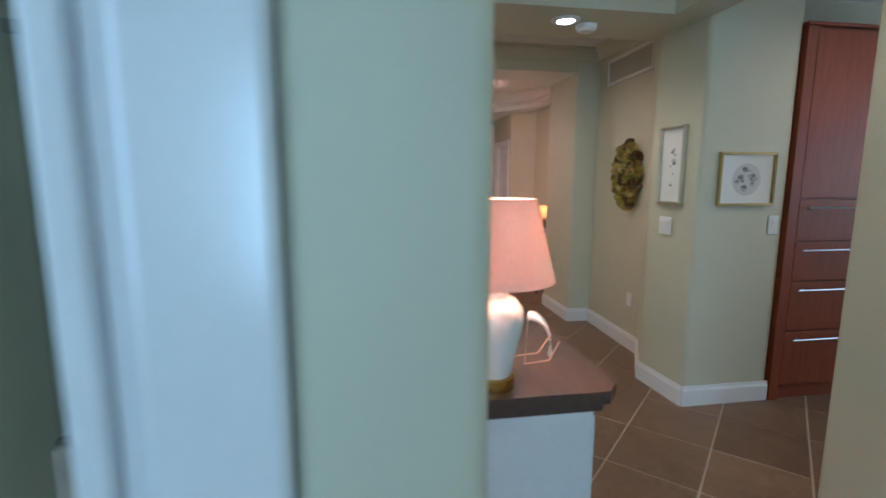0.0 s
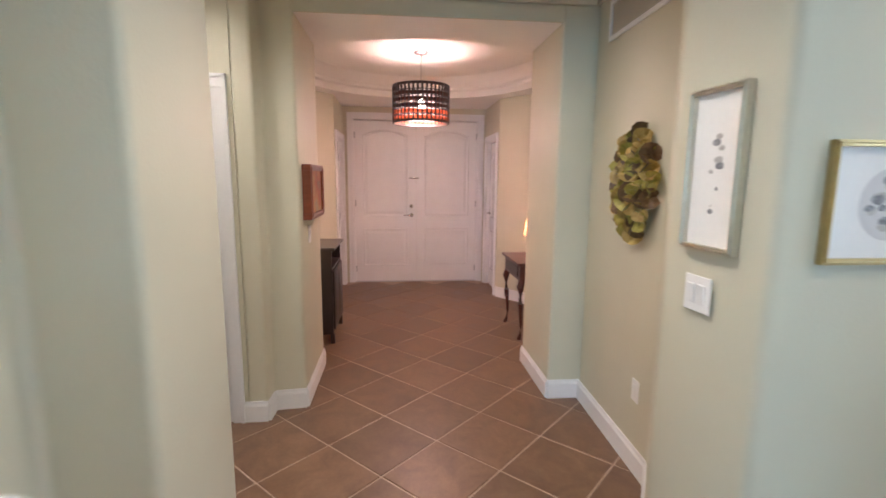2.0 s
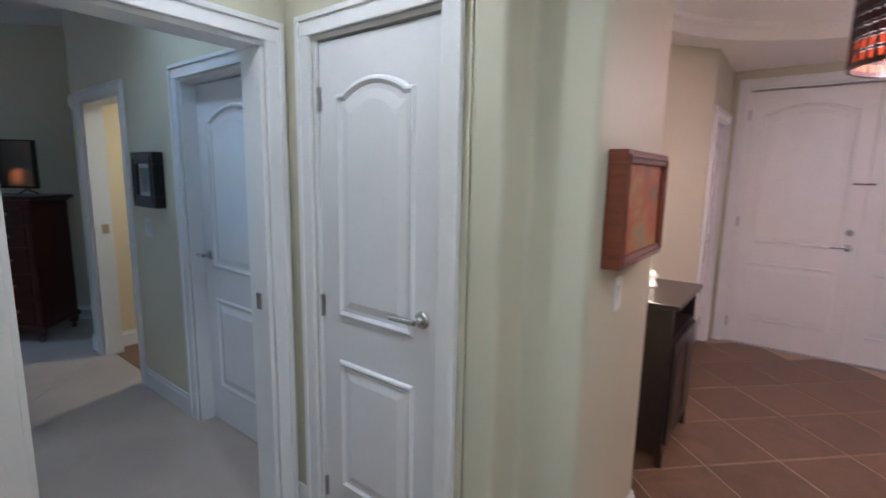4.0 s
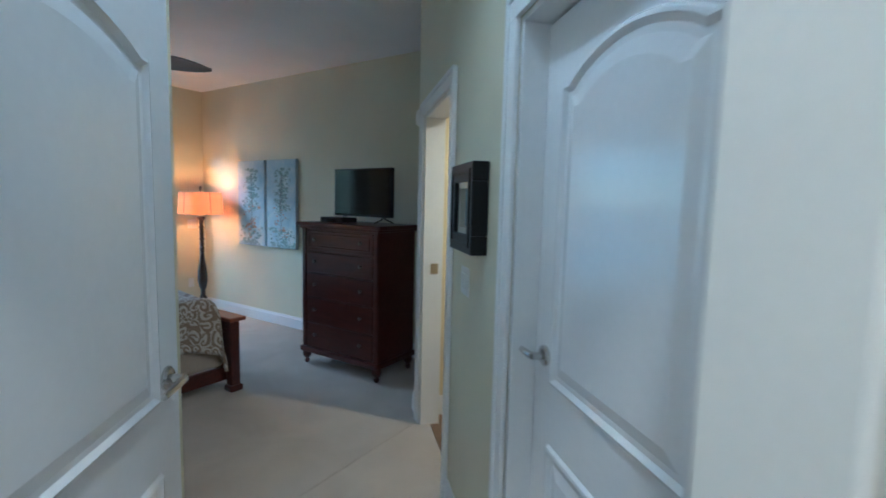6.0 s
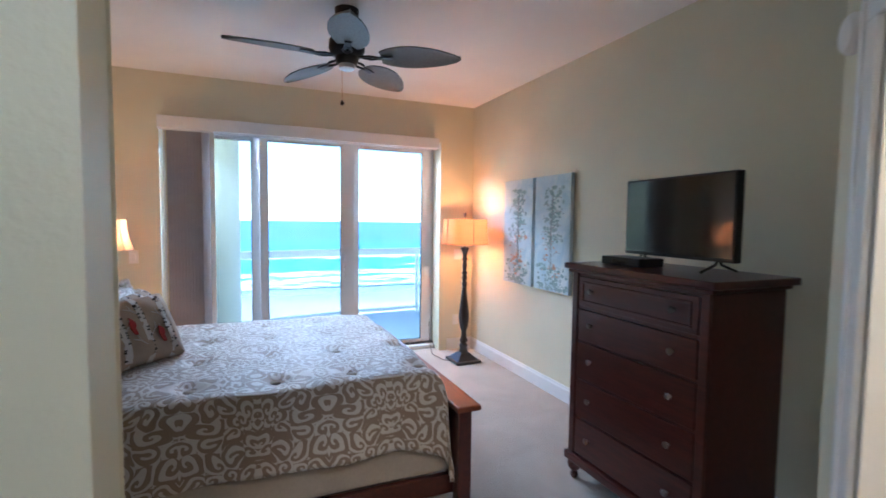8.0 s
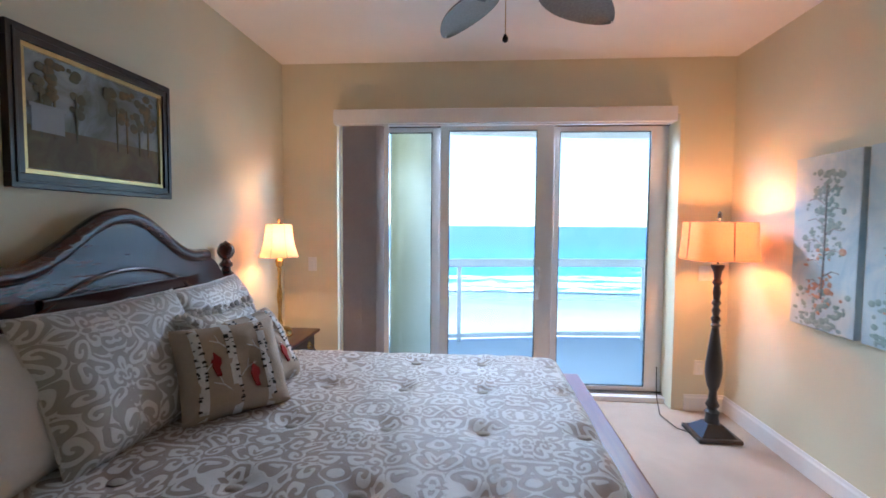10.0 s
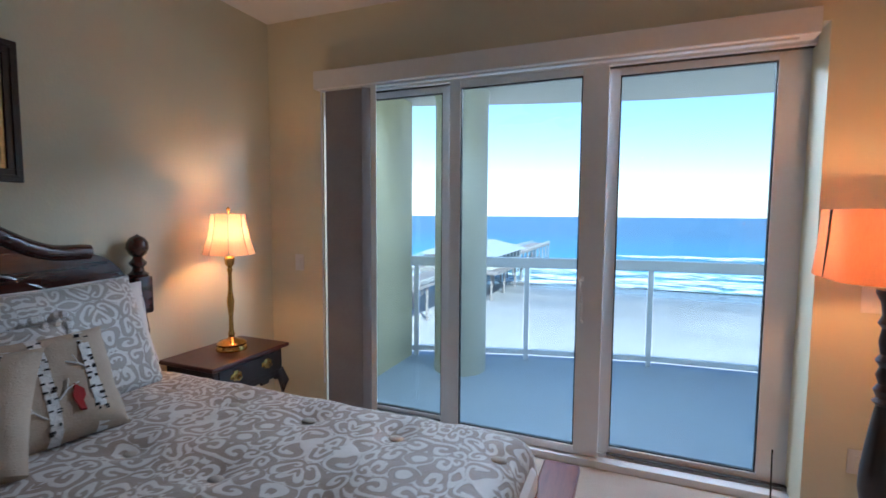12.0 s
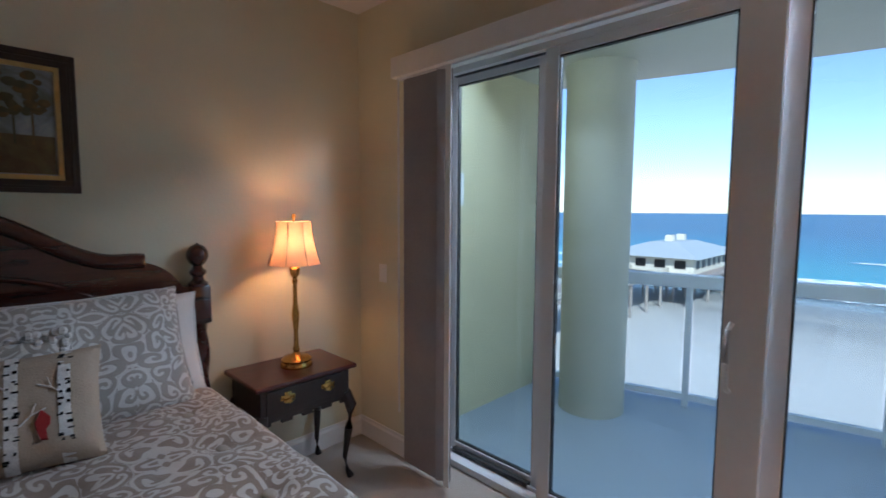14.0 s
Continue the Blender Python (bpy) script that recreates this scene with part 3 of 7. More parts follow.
# tiled floor: grout bed, with the tiles laid diagonally on it at the end of the file
bm = bmesh.new()
box(bm, -1.35, 6.0, -4.5, 3.3, -0.12, -0.003)
box(bm, -0.66, 3.2, 3.3, 8.7, -0.12, -0.003)
FLOOR = structure("floor_1", bm, M_GROUT, "brown ceramic tiles laid diagonally with pale joints", "floor")

# ---- the structure: bedroom wing ----


def wB(x, y):
    p = MB @ Vector((x, y, 0))
    return p.x, p.y


HW = 4.53  # face of the hall wall with the closet and the bath door
bm = bmesh.new()
wall_run(bm, (-3.62, HW), (-0.585, HW), 0, 2.95, 0.13, [(0.25, 1.04, 0, 2.05), (1.90, 2.74, 0, 2.045)])
structure("wall_hall_1", bm, M_WALLB, "pale painted hall wall with closet and bath doorways", "wall")
prism_wall("wall_hall_2", [(-0.72, 3.38), (-2.325, 3.345), (-2.20, 3.2), (-0.72, 3.19)], 2.95, "pale painted hall wall", 0.025, M_WALLB)
bm = bmesh.new()
t = bmesh.new()
box(t, -0.05, 1.09, 1.98, 2.115, 0, 2.95)
box(t, 2.85, 3.9, 2.05, 2.185, 0, 2.95)
join(bm, t, MB)
structure("wall_bedroom_rear", bm, M_WALLB, "pale painted bedroom wall beside the hall", "wall")
bm = bmesh.new()
wall_run(bm, (0.045, 2.0), (0.045, 6.40), 0, 2.95, 0.14)
structure("wall_headboard", bm, M_WALLB, "pale olive painted wall behind the bed", "wall", MB)
bm = bmesh.new()
wall_run(bm, (3.76, 6.40), (3.76, 2.0), 0, 2.95, 0.14)
structure("wall_tv", bm, M_WALLB, "pale olive painted wall behind the chest of drawers", "wall", MB)
bm = bmesh.new()
wall_run(bm, (-0.1, 6.40), (3.9, 6.40), 0, 2.95, 0.30, [(0.62, 3.44, 0, 2.43)])
structure("wall_window", bm, M_WALLB, "pale olive painted wall round the sliding doors", "wall", MB)
bm = bmesh.new()
box(bm, -0.1, 3.9, 1.9, 6.45, HB, HB + 0.1)
structure("ceiling_bedroom", bm, M_CEIL, "white bedroom ceiling", "ceiling", MB)
bm = bmesh.new()
prism(bm, [(-0.66, 3.2), (-0.66, 4.6), (-3.75, 4.6), (-3.75, 4.45), (-2.4, 3.2)], HB + 0.004, HB + 0.1)
structure("ceiling_hall", bm, M_CEIL, "white hall ceiling", "ceiling")
bm = bmesh.new()
box(bm, -0.05, 3.9, 2.05, 6.62, -0.12, 0.0)
structure("floor_2", bm, M_CARPET, "pale beige cut-pile bedroom carpet", "floor", MB)
bm = bmesh.new()
prism(bm, [(-0.655, 3.3), (-0.655, 4.62), (-0.62, 4.62), (-0.62, 4.86), (-1.89, 4.86), (-1.89, 4.6), (-3.75, 4.6), (-3.75, 4.45), (-2.3, 3.1)], -0.12, -0.003)
structure("floor_3", bm, M_CARPET, "pale beige hall carpet", "floor")
bm = bmesh.new()
box(bm, -0.672, -0.648, 3.54, 4.35, -0.02, 0.006, 0.003)
structure("trim_threshold", bm, M_GREY, "narrow threshold strip between tile and carpet", "trim")
# bath room beyond the doorway
bm = bmesh.new()
box(bm, -3.66, -3.50, 4.665, 7.0, 0, 2.95)
box(bm, -3.5, -1.9, 6.9, 7.0, 0, 2.95)
box(bm, -2.0, -1.9, 4.665, 6.9, 0, 2.95)
structure("wall_bathroom", bm, M_CREAM, "cream painted bathroom wall", "wall")
bm = bmesh.new()
box(bm, -3.66, -1.9, 4.6, 7.0, 2.60, 2.7)
structure("ceiling_bathroom", bm, M_CEIL, "white bathroom ceiling", "ceiling")
bm = bmesh.new()
box(bm, -3.66, -1.9, 4.605, 7.0, -0.12, 0.0)
structure("floor_4", bm, M_TILE, "beige tiled bathroom floor", "floor")
bm = bmesh.new()
skirting(bm, (-3.5, 4.67), (-3.5, 6.9))
structure("baseboard_3", bm, M_TRIM, "white bathroom baseboard", "baseboard")

bm = bmesh.new()
for a, b in [((3.76, 6.40), (3.76, 2.2)), ((0.045, 2.12), (0.045, 6.40)), ((0.045, 6.40), (0.62, 6.40)), ((3.44, 6.40), (3.76, 6.40)), ((1.09, 2.115), (0.045, 2.115))]:
    skirting(bm, a, b)
ob = structure("baseboard_2", bm, M_TRIM, "white moulded bedroom baseboard", "baseboard", MB)
bm = bmesh.new()
for a, b in [((-2.51, HW), (-1.80, HW)), ((-3.62, HW), (-3.46, HW)), ((-0.72, 3.38), (-2.32, 3.345))]:
    skirting(bm, a, b)
structure("baseboard_4", bm, M_TRIM, "white moulded hall baseboard", "baseboard")

# ---- doors ----


def casing(bm, w, h, d=0.02, cw=0.075):
    """Moulded casing round an opening 0..w, 0..h in the plane y = 0, standing out to -y."""
    for x0, x1 in ((-cw, 0), (w, w + cw)):
        box(bm, x0, x1, -d, -0.002, 0, h, 0.004)
        s = -1 if x0 < 0 else 1
        e = x0 if s < 0 else x1
        box(bm, min(e, e - s * 0.022), max(e, e - s * 0.022), -d - 0.008, -d + 0.004, 0, h + cw, 0.003)
    box(bm, -cw, w + cw, -d, -0.002, h, h + cw, 0.004)
    box(bm, -cw, w + cw, -d - 0.008, -d + 0.004, h + cw - 0.022, h + cw, 0.003)


def jamb(bm, w, h, depth):
    box(bm, -0.002, 0.018, 0, depth, 0, h)
    box(bm, w - 0.018, w + 0.002, 0, depth, 0, h)
    box(bm, 0.018, w - 0.018, 0, depth, h - 0.018, h + 0.002)


def panel_outline(x0, x1, z0, z1, arch, n=14):
    pts = [(x0, z0), (x1, z0), (x1, z1)]
    if arch:
        pts += [(x1 - 0.03, z1)]
        for i in range(n + 1):
            f = i / n
            x = x1 - 0.03 + (x0 + 0.03 - x1 + 0.03) * f
            pts.append((x, z1 + arch * math.sin(math.pi * f) ** 0.8))
    pts.append((x0, z1))
    out = [pts[0]]
    for p in pts[1:]:
        if (Vector(p) - Vector(out[-1])).length > 1e-4:
            out.append(p)
    return out


def raised_panel(bm, x0, x1, z0, z1, arch, y, out):
    """Sunk moulding and raised field on a door's face at y, out = -1 or 1 the way it faces."""
    cx = (x0 + x1) / 2
    loops = []
    for inset, off in ((0.0, 0.0), (0.006, 0.010), (0.014, 0.012), (0.026, 0.0015), (0.040, 0.0015), (0.072, 0.010), (0.078, 0.010)):
        a = arch * max(0.0, 1 - inset * 2.5)
        loops.append([bm.verts.new((px, y + out * off, pz)) for px, pz in panel_outline(x0 + inset, x1 - inset, z0 + inset, z1 - inset, a)])
    for a, b in zip(loops, loops[1:]):
        n = len(a)
        for i in range(n):
            bm.faces.new((a[i], a[(i + 1) % n], b[(i + 1) % n], b[i]))
    bm.faces.new(loops[-1])


def door_leaf(bm, w, h, t=0.04):
    """Leaf 0..w, thickness 0..t; two raised panels, the upper one arched, on both faces."""
    box(bm, 0, w, 0, t, 0.008, h, 0.002)
    st = 0.115 if w > 0.7 else 0.1
    for y, o in ((0, -1), (t, 1)):
        raised_panel(bm, st, w - st, 0.24, 0.80, 0, y, o)
        raised_panel(bm, st, w - st, 0.98, h - 0.195, 0.07 if w > 0.7 else 0.05, y, o)


def lever(parent, x, z, y, out, side):
    """Lever handle on a rose; side: the way the lever points along x."""
    bm = bmesh.new()
    t = bmesh.new()
    lathe(t, [(0.0, 0), (0.031, 0), (0.031, 0.006), (0.026, 0.012), (0.012, 0.014), (0.011, 0.045), (0.0, 0.045)], 20)
    join(bm, t, Matrix.Translation((x, y, z)) @ Matrix.Rotation(radians(90 if out < 0 else -90), 4, "X"))
    yy = y + out * 0.045
    tube(bm, [(x, yy, z), (x + side * 0.03, yy + out * 0.004, z + 0.002), (x + side * 0.115, yy, z - 0.004)], 0.01, 10, [0.011, 0.011, 0.008])
    return part("door_handle", bm, M_CHROME, parent, "satin nickel lever handle", True)


def hinges(parent, x, h, y, out):
    for z in (0.2, h / 2, h - 0.2):
        bm = bmesh.new()
        tube(bm, [(x, y + out * 0.006, z - 0.045), (x, y + out * 0.006, z + 0.045)], 0.007, 8)
        box(bm, x - 0.014, x + 0.014, min(y, y + out * 0.003), max(y, y + out * 0.003), z - 0.045, z + 0.045)
        part("hinge", bm, M_STEEL, parent)


def door_set(name, m, w, h, depth, label, leaf_y, handle_x, handle_side, hinge_x, out=-1, leaf=True, both=False):
    d = thing(name, m, label, "door", kind="structure")
    bm = bmesh.new()
    casing(bm, w, h)
    if both:
        t = bmesh.new()
        casing(t, w, h)
        join(bm, t, Matrix.Translation((w, depth, 0)) @ Matrix.Rotation(math.pi, 4, "Z"))
    part("door_casing", bm, M_TRIM, d)
    bm = bmesh.new()
    jamb(bm, w, h, depth)
    part("door_jamb", bm, M_TRIM, d)
    if leaf:
        bm = bmesh.new()
        door_leaf(bm, w - 0.042, h - 0.024)
        lf = part("door_leaf", bm, M_DOOR, d, "white two-panel leaf with an arched upper panel")
        lf.location = (0.021, leaf_y, 0)
        y = 0.0
        lever(lf, handle_x, 1.06 - 0.008, 0.0, -1, handle_side)
        hinges(lf, hinge_x, h - 0.03, 0.0, -1)
    return d


door_set("door_closet", pose(-0.42, 4.452, 0), 0.635, 2.05, 0.125, "narrow white two-panel closet door, closed", 0.012, 0.53, -1, 0.0)
door_set("door_hall_closet", pose(-1.72, HW, 0), 0.84, 2.045, 0.13, "white glossy two-panel closet door in the hall, closed", 0.08, 0.07, -1, 0.79)
door_set("door_bath", pose(-3.37, HW, 0), 0.79, 2.05, 0.13, "white cased doorway to the bathroom, no leaf in sight", 0, 0, 0, 0, leaf=False)
dd = door_set("door_bedroom", pose(-0.585, 3.54, 0, 0, 0, 90), 0.81, 2.035, 0.135, "white cased bedroom doorway with its leaf standing open", 0, 0, 0, 0, leaf=False, both=True)
bm = bmesh.new()
door_leaf(bm, 0.90, 2.01)
lf = part("door_leaf", bm, M_DOOR, dd, "white two-panel leaf standing open along the hall wall")
LEAF = pose(-0.83, 3.50, 0, 0, 0, 175)
lf.matrix_parent_inverse = Matrix.Identity(4)
lf.matrix_basis = pose(-0.585, 3.54, 0, 0, 0, 90).inverted() @ LEAF
lever(lf, 0.83, 1.03, 0.0, -1, -1)
lever(lf, 0.83, 1.03, 0.04, 1, -1)
for nm, mm, x, z, y in (("strike_plate", dd, 0.0, 1.0, 0.05),):
    bm = bmesh.new()
    box(bm, 0.786, 0.793, 0.05, 0.085, 0.97, 1.04, 0.001)
    part(nm, bm, M_CHROME, dd, "nickel strike plate")
bath = bpy.data.objects["door_bath"]
bm = bmesh.new()
box(bm, 0.016, 0.022, 0.05, 0.10, 1.03, 1.10, 0.001)
box(bm, 0.0215, 0.023, 0.065, 0.085, 1.05, 1.08)
part("strike_plate", bm, M_CHROME, bath, "nickel strike plate")

# entrance: a pair of leaves
en = thing("door_entrance", pose(0.62, 8.45, 0), "pair of white two-panel entrance doors, closed", "door", kind="structure")
bm = bmesh.new()
casing(bm, 1.815, 2.375)
part("door_casing", bm, M_TRIM, en)
bm = bmesh.new()
jamb(bm, 1.815, 2.375, 0.16)
part("door_jamb", bm, M_TRIM, en)
for k in range(2):
    bm = bmesh.new()
    door_leaf(bm, 0.886, 2.345, 0.045)
    lf = part("door_leaf", bm, M_TRIM, en)
    lf.location = (0.02 + k * 0.889, 0.03, 0)
    hinges(lf, 0.0 if k == 0 else 0.886, 2.34, 0.0, -1)
    if k == 0:
        lever(lf, 0.815, 1.0, 0.0, -1, -1)
        bm = bmesh.new()
        t = bmesh.new()
        lathe(t, [(0, 0), (0.028, 0), (0.028, 0.012), (0.018, 0.022), (0, 0.022)], 20)
        join(bm, t, pose(0.815, 0, 1.13, 90))
        part("deadbolt", bm, M_CHROME, lf, "nickel deadbolt rose", True)
        bm = bmesh.new()
        box(bm, 0.80, 0.93, -0.02, -0.001, 1.53, 1.548, 0.003)
        sphere(bm, (0.80, -0.018, 1.539), 0.014)
        part("door_guard", bm, M_CHROME, lf, "nickel swing-bar door guard", True)
bm = bmesh.new()
box(bm, 0, 1.815, 0.0, 0.14, 0, 0.012, 0.003)
part("threshold", bm, M_STEEL, en)
for nm, m in (("door_side_1", pose(0.49, 7.62, 0, 0, 0, 90)), ("door_side_2", pose(2.54, 8.30, 0, 0, 0, -90))):
    door_set(nm, m, 0.68, 2.05, 0.12, "white cased side door of the entrance alcove, closed", 0.05, 0.06, 1, 0.64)
# unseen walls behind the shut doors, added to keep outside light from leaking in
bm = bmesh.new()
box(bm, 0.3, 2.8, 8.63, 8.7, 0, 2.95)
box(bm, -2.0, -0.6, 4.75, 4.85, -0.1, 2.95)
box(bm, -0.6, 0.31, 4.62, 4.7, -0.1, 2.95)
box(bm, 0.2, 0.26, 7.3, 8.6, 0, 2.95)
box(bm, 2.76, 2.82, 7.3, 8.6, 0, 2.95)
structure("wall_light_block", bm, M_WALL, "plain unseen wall blocking light behind the closed doors", "wall")
# jamb of the room that the walk leaves
bm = bmesh.new()
box(bm, 0.03, 0.168, 0.548, 0.60, 0, 2.9, 0.012)
box(bm, 0.0, 0.03, 0.57, 0.62, 0, 2.9, 0.006)
box(bm, -0.035, 0.0, 0.55, 0.62, 0, 2.9, 0.006)
structure("door_frame", bm, M_DOOR, "glossy white moulded door frame at the wall end", "door frame")

# ---- sliding doors, balcony ----


def slider(m):
    d = thing("sliding_door", m, "white aluminium three-panel sliding glass door to the balcony", "sliding door", kind="structure")
    X0, X1, ZT = 0.62, 3.44, 2.43
    bm = bmesh.new()
    box(bm, X0 + 0.002, X0 + 0.06, 6.56, 6.69, 0, ZT - 0.002, 0.004)
    box(bm, X1 - 0.085, X1 - 0.002, 6.53, 6.69, 0, ZT - 0.002, 0.004)
    box(bm, X0 + 0.06, X1 - 0.085, 6.56, 6.69, ZT - 0.05, ZT - 0.002, 0.004)
    box(bm, X0 + 0.06, X1 - 0.085, 6.53, 6.69, 0, 0.045, 0.004)
    box(bm, X0 + 0.06, X1 - 0.085, 6.60, 6.612, 0.045, 0.065)
    part("frame", bm, M_ALU, d)
    for k, (a, b, y) in enumerate([(0.66, 1.40, 6.655), (1.39, 2.37, 6.585), (2.34, 3.36, 6.655)]):
        gx0, gx1 = (a + 0.07, b - 0.06) if k == 0 else ((1.465, 2.225) if k == 1 else (2.43, 3.20))
        gx1 = 1.31 if k == 0 else gx1
        bm = bmesh.new()
        z0, z1, g0, g1 = 0.05, 2.395, 0.10, 2.338
        box(bm, a, gx0, y - 0.02, y + 0.02, z0, z1, 0.003)
        box(bm, gx1, b, y - 0.02, y + 0.02, z0, z1, 0.003)
        box(bm, gx0, gx1, y - 0.02, y + 0.02, z0, g0, 0.003)
        box(bm, gx0, gx1, y - 0.02, y + 0.02, g1, z1, 0.003)
        fr = part("panel_frame", bm, M_ALU, d)
        bm = bmesh.new()
        for q in ((gx0, gx0 + 0.007, g0, g1), (gx1 - 0.007, gx1, g0, g1), (gx0 + 0.007, gx1 - 0.007, g0, g0 + 0.007), (gx0 + 0.007, gx1 - 0.007, g1 - 0.007, g1)):
            box(bm, q[0], q[1], y - 0.012, y + 0.012, q[2], q[3])
        part("gasket", bm, M_GASKET, fr)
        bm = bmesh.new()
        box(bm, gx0 + 0.004, gx1 - 0.004, y - 0.003, y + 0.003, g0 + 0.004, g1 - 0.004)
        p = part("pane", bm, M_GLASS, fr, "bluish glass, darkened to dim the outdoors")
        p.visible_shadow = False
        if k == 1:
            bm = bmesh.new()
            tube(bm, [(2.255, y - 0.022, 1.15), (2.25, y - 0.05, 1.13), (2.25, y - 0.055, 1.0), (2.25, y - 0.05, 0.90), (2.255, y - 0.022, 0.88)], 0.011, 8)
            part("pull_handle", bm, M_ALU, fr, "white pull handle", True)
    bm = bmesh.new()
    box(bm, 0.74, 3.34, 6.60, 6.625, 2.375, 2.38)
    box(bm, 0.74, 1.31, 6.60, 6.63, 0.047, 0.075)
    box(bm, 2.42, 3.34, 6.60, 6.63, 0.047, 0.068)
    part("track", bm, M_GASKET, d, "dark open track")


slider(MB)
bm = bmesh.new()
box(bm, 0.52, 3.275, 6.285, 6.395, 2.345, 2.462, 0.006)
v = thing("blind_valance", MB, "white valance over the sliding door's vertical blind", "valance")
part("box", bm, M_TRIM, v)
bm = bmesh.new()
box(bm, 0.56, 3.2, 6.32, 6.36, 2.335, 2.35)
part("rail", bm, M_ALU, v)
b = thing("vertical_blind", MB, "grey vertical blind drawn into a stack beside the glass", "blind")
for i in range(11):
    bm = bmesh.new()
    t = bmesh.new()
    box(t, -0.044, 0.044, -0.0012, 0.0012, 0.03, 2.34)
    join(bm, t, pose(0.63 + 0.028 * i, 6.345 - 0.002 * (i % 3), 0, 0, 0, 22 if i < 10 else 35))
    part("slat", bm, M_BLIND, b)
bm = bmesh.new()
box(bm, 0.945, 0.985, 6.31, 6.318, 0.03, 2.34, 0.002)
part("edge_slat", bm, M_TRIM, b, "white outer slat")
bm = bmesh.new()
tube(bm, [(0.575, 6.30, 2.34), (0.575, 6.30, 0.35)], 0.006, 8)
part("wand", bm, M_ALU, b, "white wand")

RAILP = [(-3.0, 6.9), (-1.2, 7.75), (0.31, 8.36), (1.48, 8.68), (2.72, 8.94), (4.0, 9.04), (5.4, 8.98), (7.0, 8.7)]
bm = bmesh.new()
prism(bm, [(-3.2, 6.705), (8.0, 6.705), (7.2, 8.85)] + [(x, y + 0.14) for x, y in RAILP[::-1]][1:], -0.35, -0.06)
structure("balcony_floor", bm, M_DECK, "pale grey-blue coated balcony floor", "floor", MB)
bm = bmesh.new()
prism(bm, [(-3.2, 6.705), (8.0, 6.705), (7.2, 8.85)] + [(x, y + 0.14) for x, y in RAILP[::-1]][1:], 2.72, 2.95)
structure("balcony_ceiling", bm, M_STUCCOW, "pale stucco soffit over the balcony", "ceiling", MB)
bm = bmesh.new()
box(bm, 0.0, 0.27, 6.703, 8.33, -0.2, 2.72, 0.01)
structure("wall_balcony", bm, M_STUCCO, "yellow stucco side wall of the balcony", "wall", MB)
bm = bmesh.new()
box(bm, -0.3, 3.95, 6.701, 6.76, 2.44, 2.72)
box(bm, 3.44, 6.0, 6.701, 6.8, -0.2, 2.72)
box(bm, 0.27, 0.62, 6.701, 6.76, -0.2, 2.435)
structure("wall_facade", bm, M_STUCCO, "yellow stucco facade round the sliding door", "wall", MB)
c = thing("column", MB @ pose(0.92, 8.11, -0.06), "round pale stucco column standing on the balcony", "column")
bm = bmesh.new()
lathe(bm, [(0.262, 0), (0.262, 2.70), (0.275, 2.73), (0.275, 2.78)], 48)
part("shaft", bm, M_STUCCOW, c, "", True)
bx = thing("wall_box", MB @ pose(0.27, 7.0, 1.62), "white electrical box on the balcony wall", "electrical box")
bm = bmesh.new()
box(bm, 0.001, 0.05, 0, 0.16, 0, 0.24, 0.006)
part("cover", bm, M_PLATE, bx)
r = thing("balcony_railing", MB, "white metal balcony railing with glass infill", "railing")
for a, b in zip(RAILP, RAILP[1:]):
    a, b = Vector(a), Vector(b)
    u = (b - a).normalized()
    q = Matrix.Translation((a.x, a.y, 0)) @ Matrix.Rotation(math.atan2(u.y, u.x), 4, "Z")
    L = (b - a).length
    for nm, dims, material in (("top_rail", (0, L, -0.055, 0.055, 0.955, 1.06), M_RAIL), ("bottom_rail", (0, L, -0.025, 0.025, -0.0, 0.05), M_RAIL), 
                               ("glass_panel", (0.04, L - 0.04, -0.003, 0.003, 0.05, 0.955), M_CLEAR)):
        bm = bmesh.new()
        t = bmesh.new()
        box(t, *dims, 0.008 if "top" in nm else 0.0)
        join(bm, t, q)
        p = part(nm, bm, material, r)
        if material is M_CLEAR:
            p.visible_shadow = False
    bm = bmesh.new()
    t = bmesh.new()
    box(t, -0.025, 0.025, -0.025, 0.025, -0.06, 0.98, 0.004)
    join(bm, t, q)
    part("post", bm, M_RAIL, r)

# ---- beach, sea, pier ----
GZ = -19.0
bm = bmesh.new()
box(bm, -2500, 2500, -400, 160, GZ - 1, GZ)
structure("ground", bm, M_SAND, "pale sunlit beach sand", "ground", MB)
bm = bmesh.new()
NX, NY = 60, 4
shore = lambda x: 3 * math.sin(x * 0.02 + 1) + 2 * math.sin(x * 0.071)
vs = [[bm.verts.new(((i / NX - 0.5) * 9000, shore((i / NX - 0.5) * 9000) if j == 0 else (60, 600, 4900)[j - 1], 0)) for i in range(NX + 1)] for j in range(NY)]
for j in range(NY - 1):
    for i in range(NX):
        bm.faces.new((vs[j][i], vs[j][i + 1], vs[j + 1][i + 1], vs[j + 1][i]))
structure("water", bm, M_SEA, "blue-green sea under a clear sky", "sea", MB @ pose(0, 142, GZ + 0.15))

# ---- bedroom things ----


def uv_grid(bm, f, nu, nv, uvf):
    """A sheet of nu by nv faces from f(i/nu, j/nv), with UVs in metres."""
    lay = bm.loops.layers.uv.verify()
    vs = [[bm.verts.new(f(i / nu, j / nv)) for i in range(nu + 1)] for j in range(nv + 1)]
    for j in range(nv):
        for i in range(nu):
            fc = bm.faces.new((vs[j][i], vs[j][i + 1], vs[j + 1][i + 1], vs[j + 1][i]))
            for lp, (a, b) in zip(fc.loops, ((i, j), (i + 1, j), (i + 1, j + 1), (i, j + 1))):
                lp[lay].uv = uvf(a / nu, b / nv)


BY, BW = 4.45, 0.86  # middle of the bed and half the space between its posts


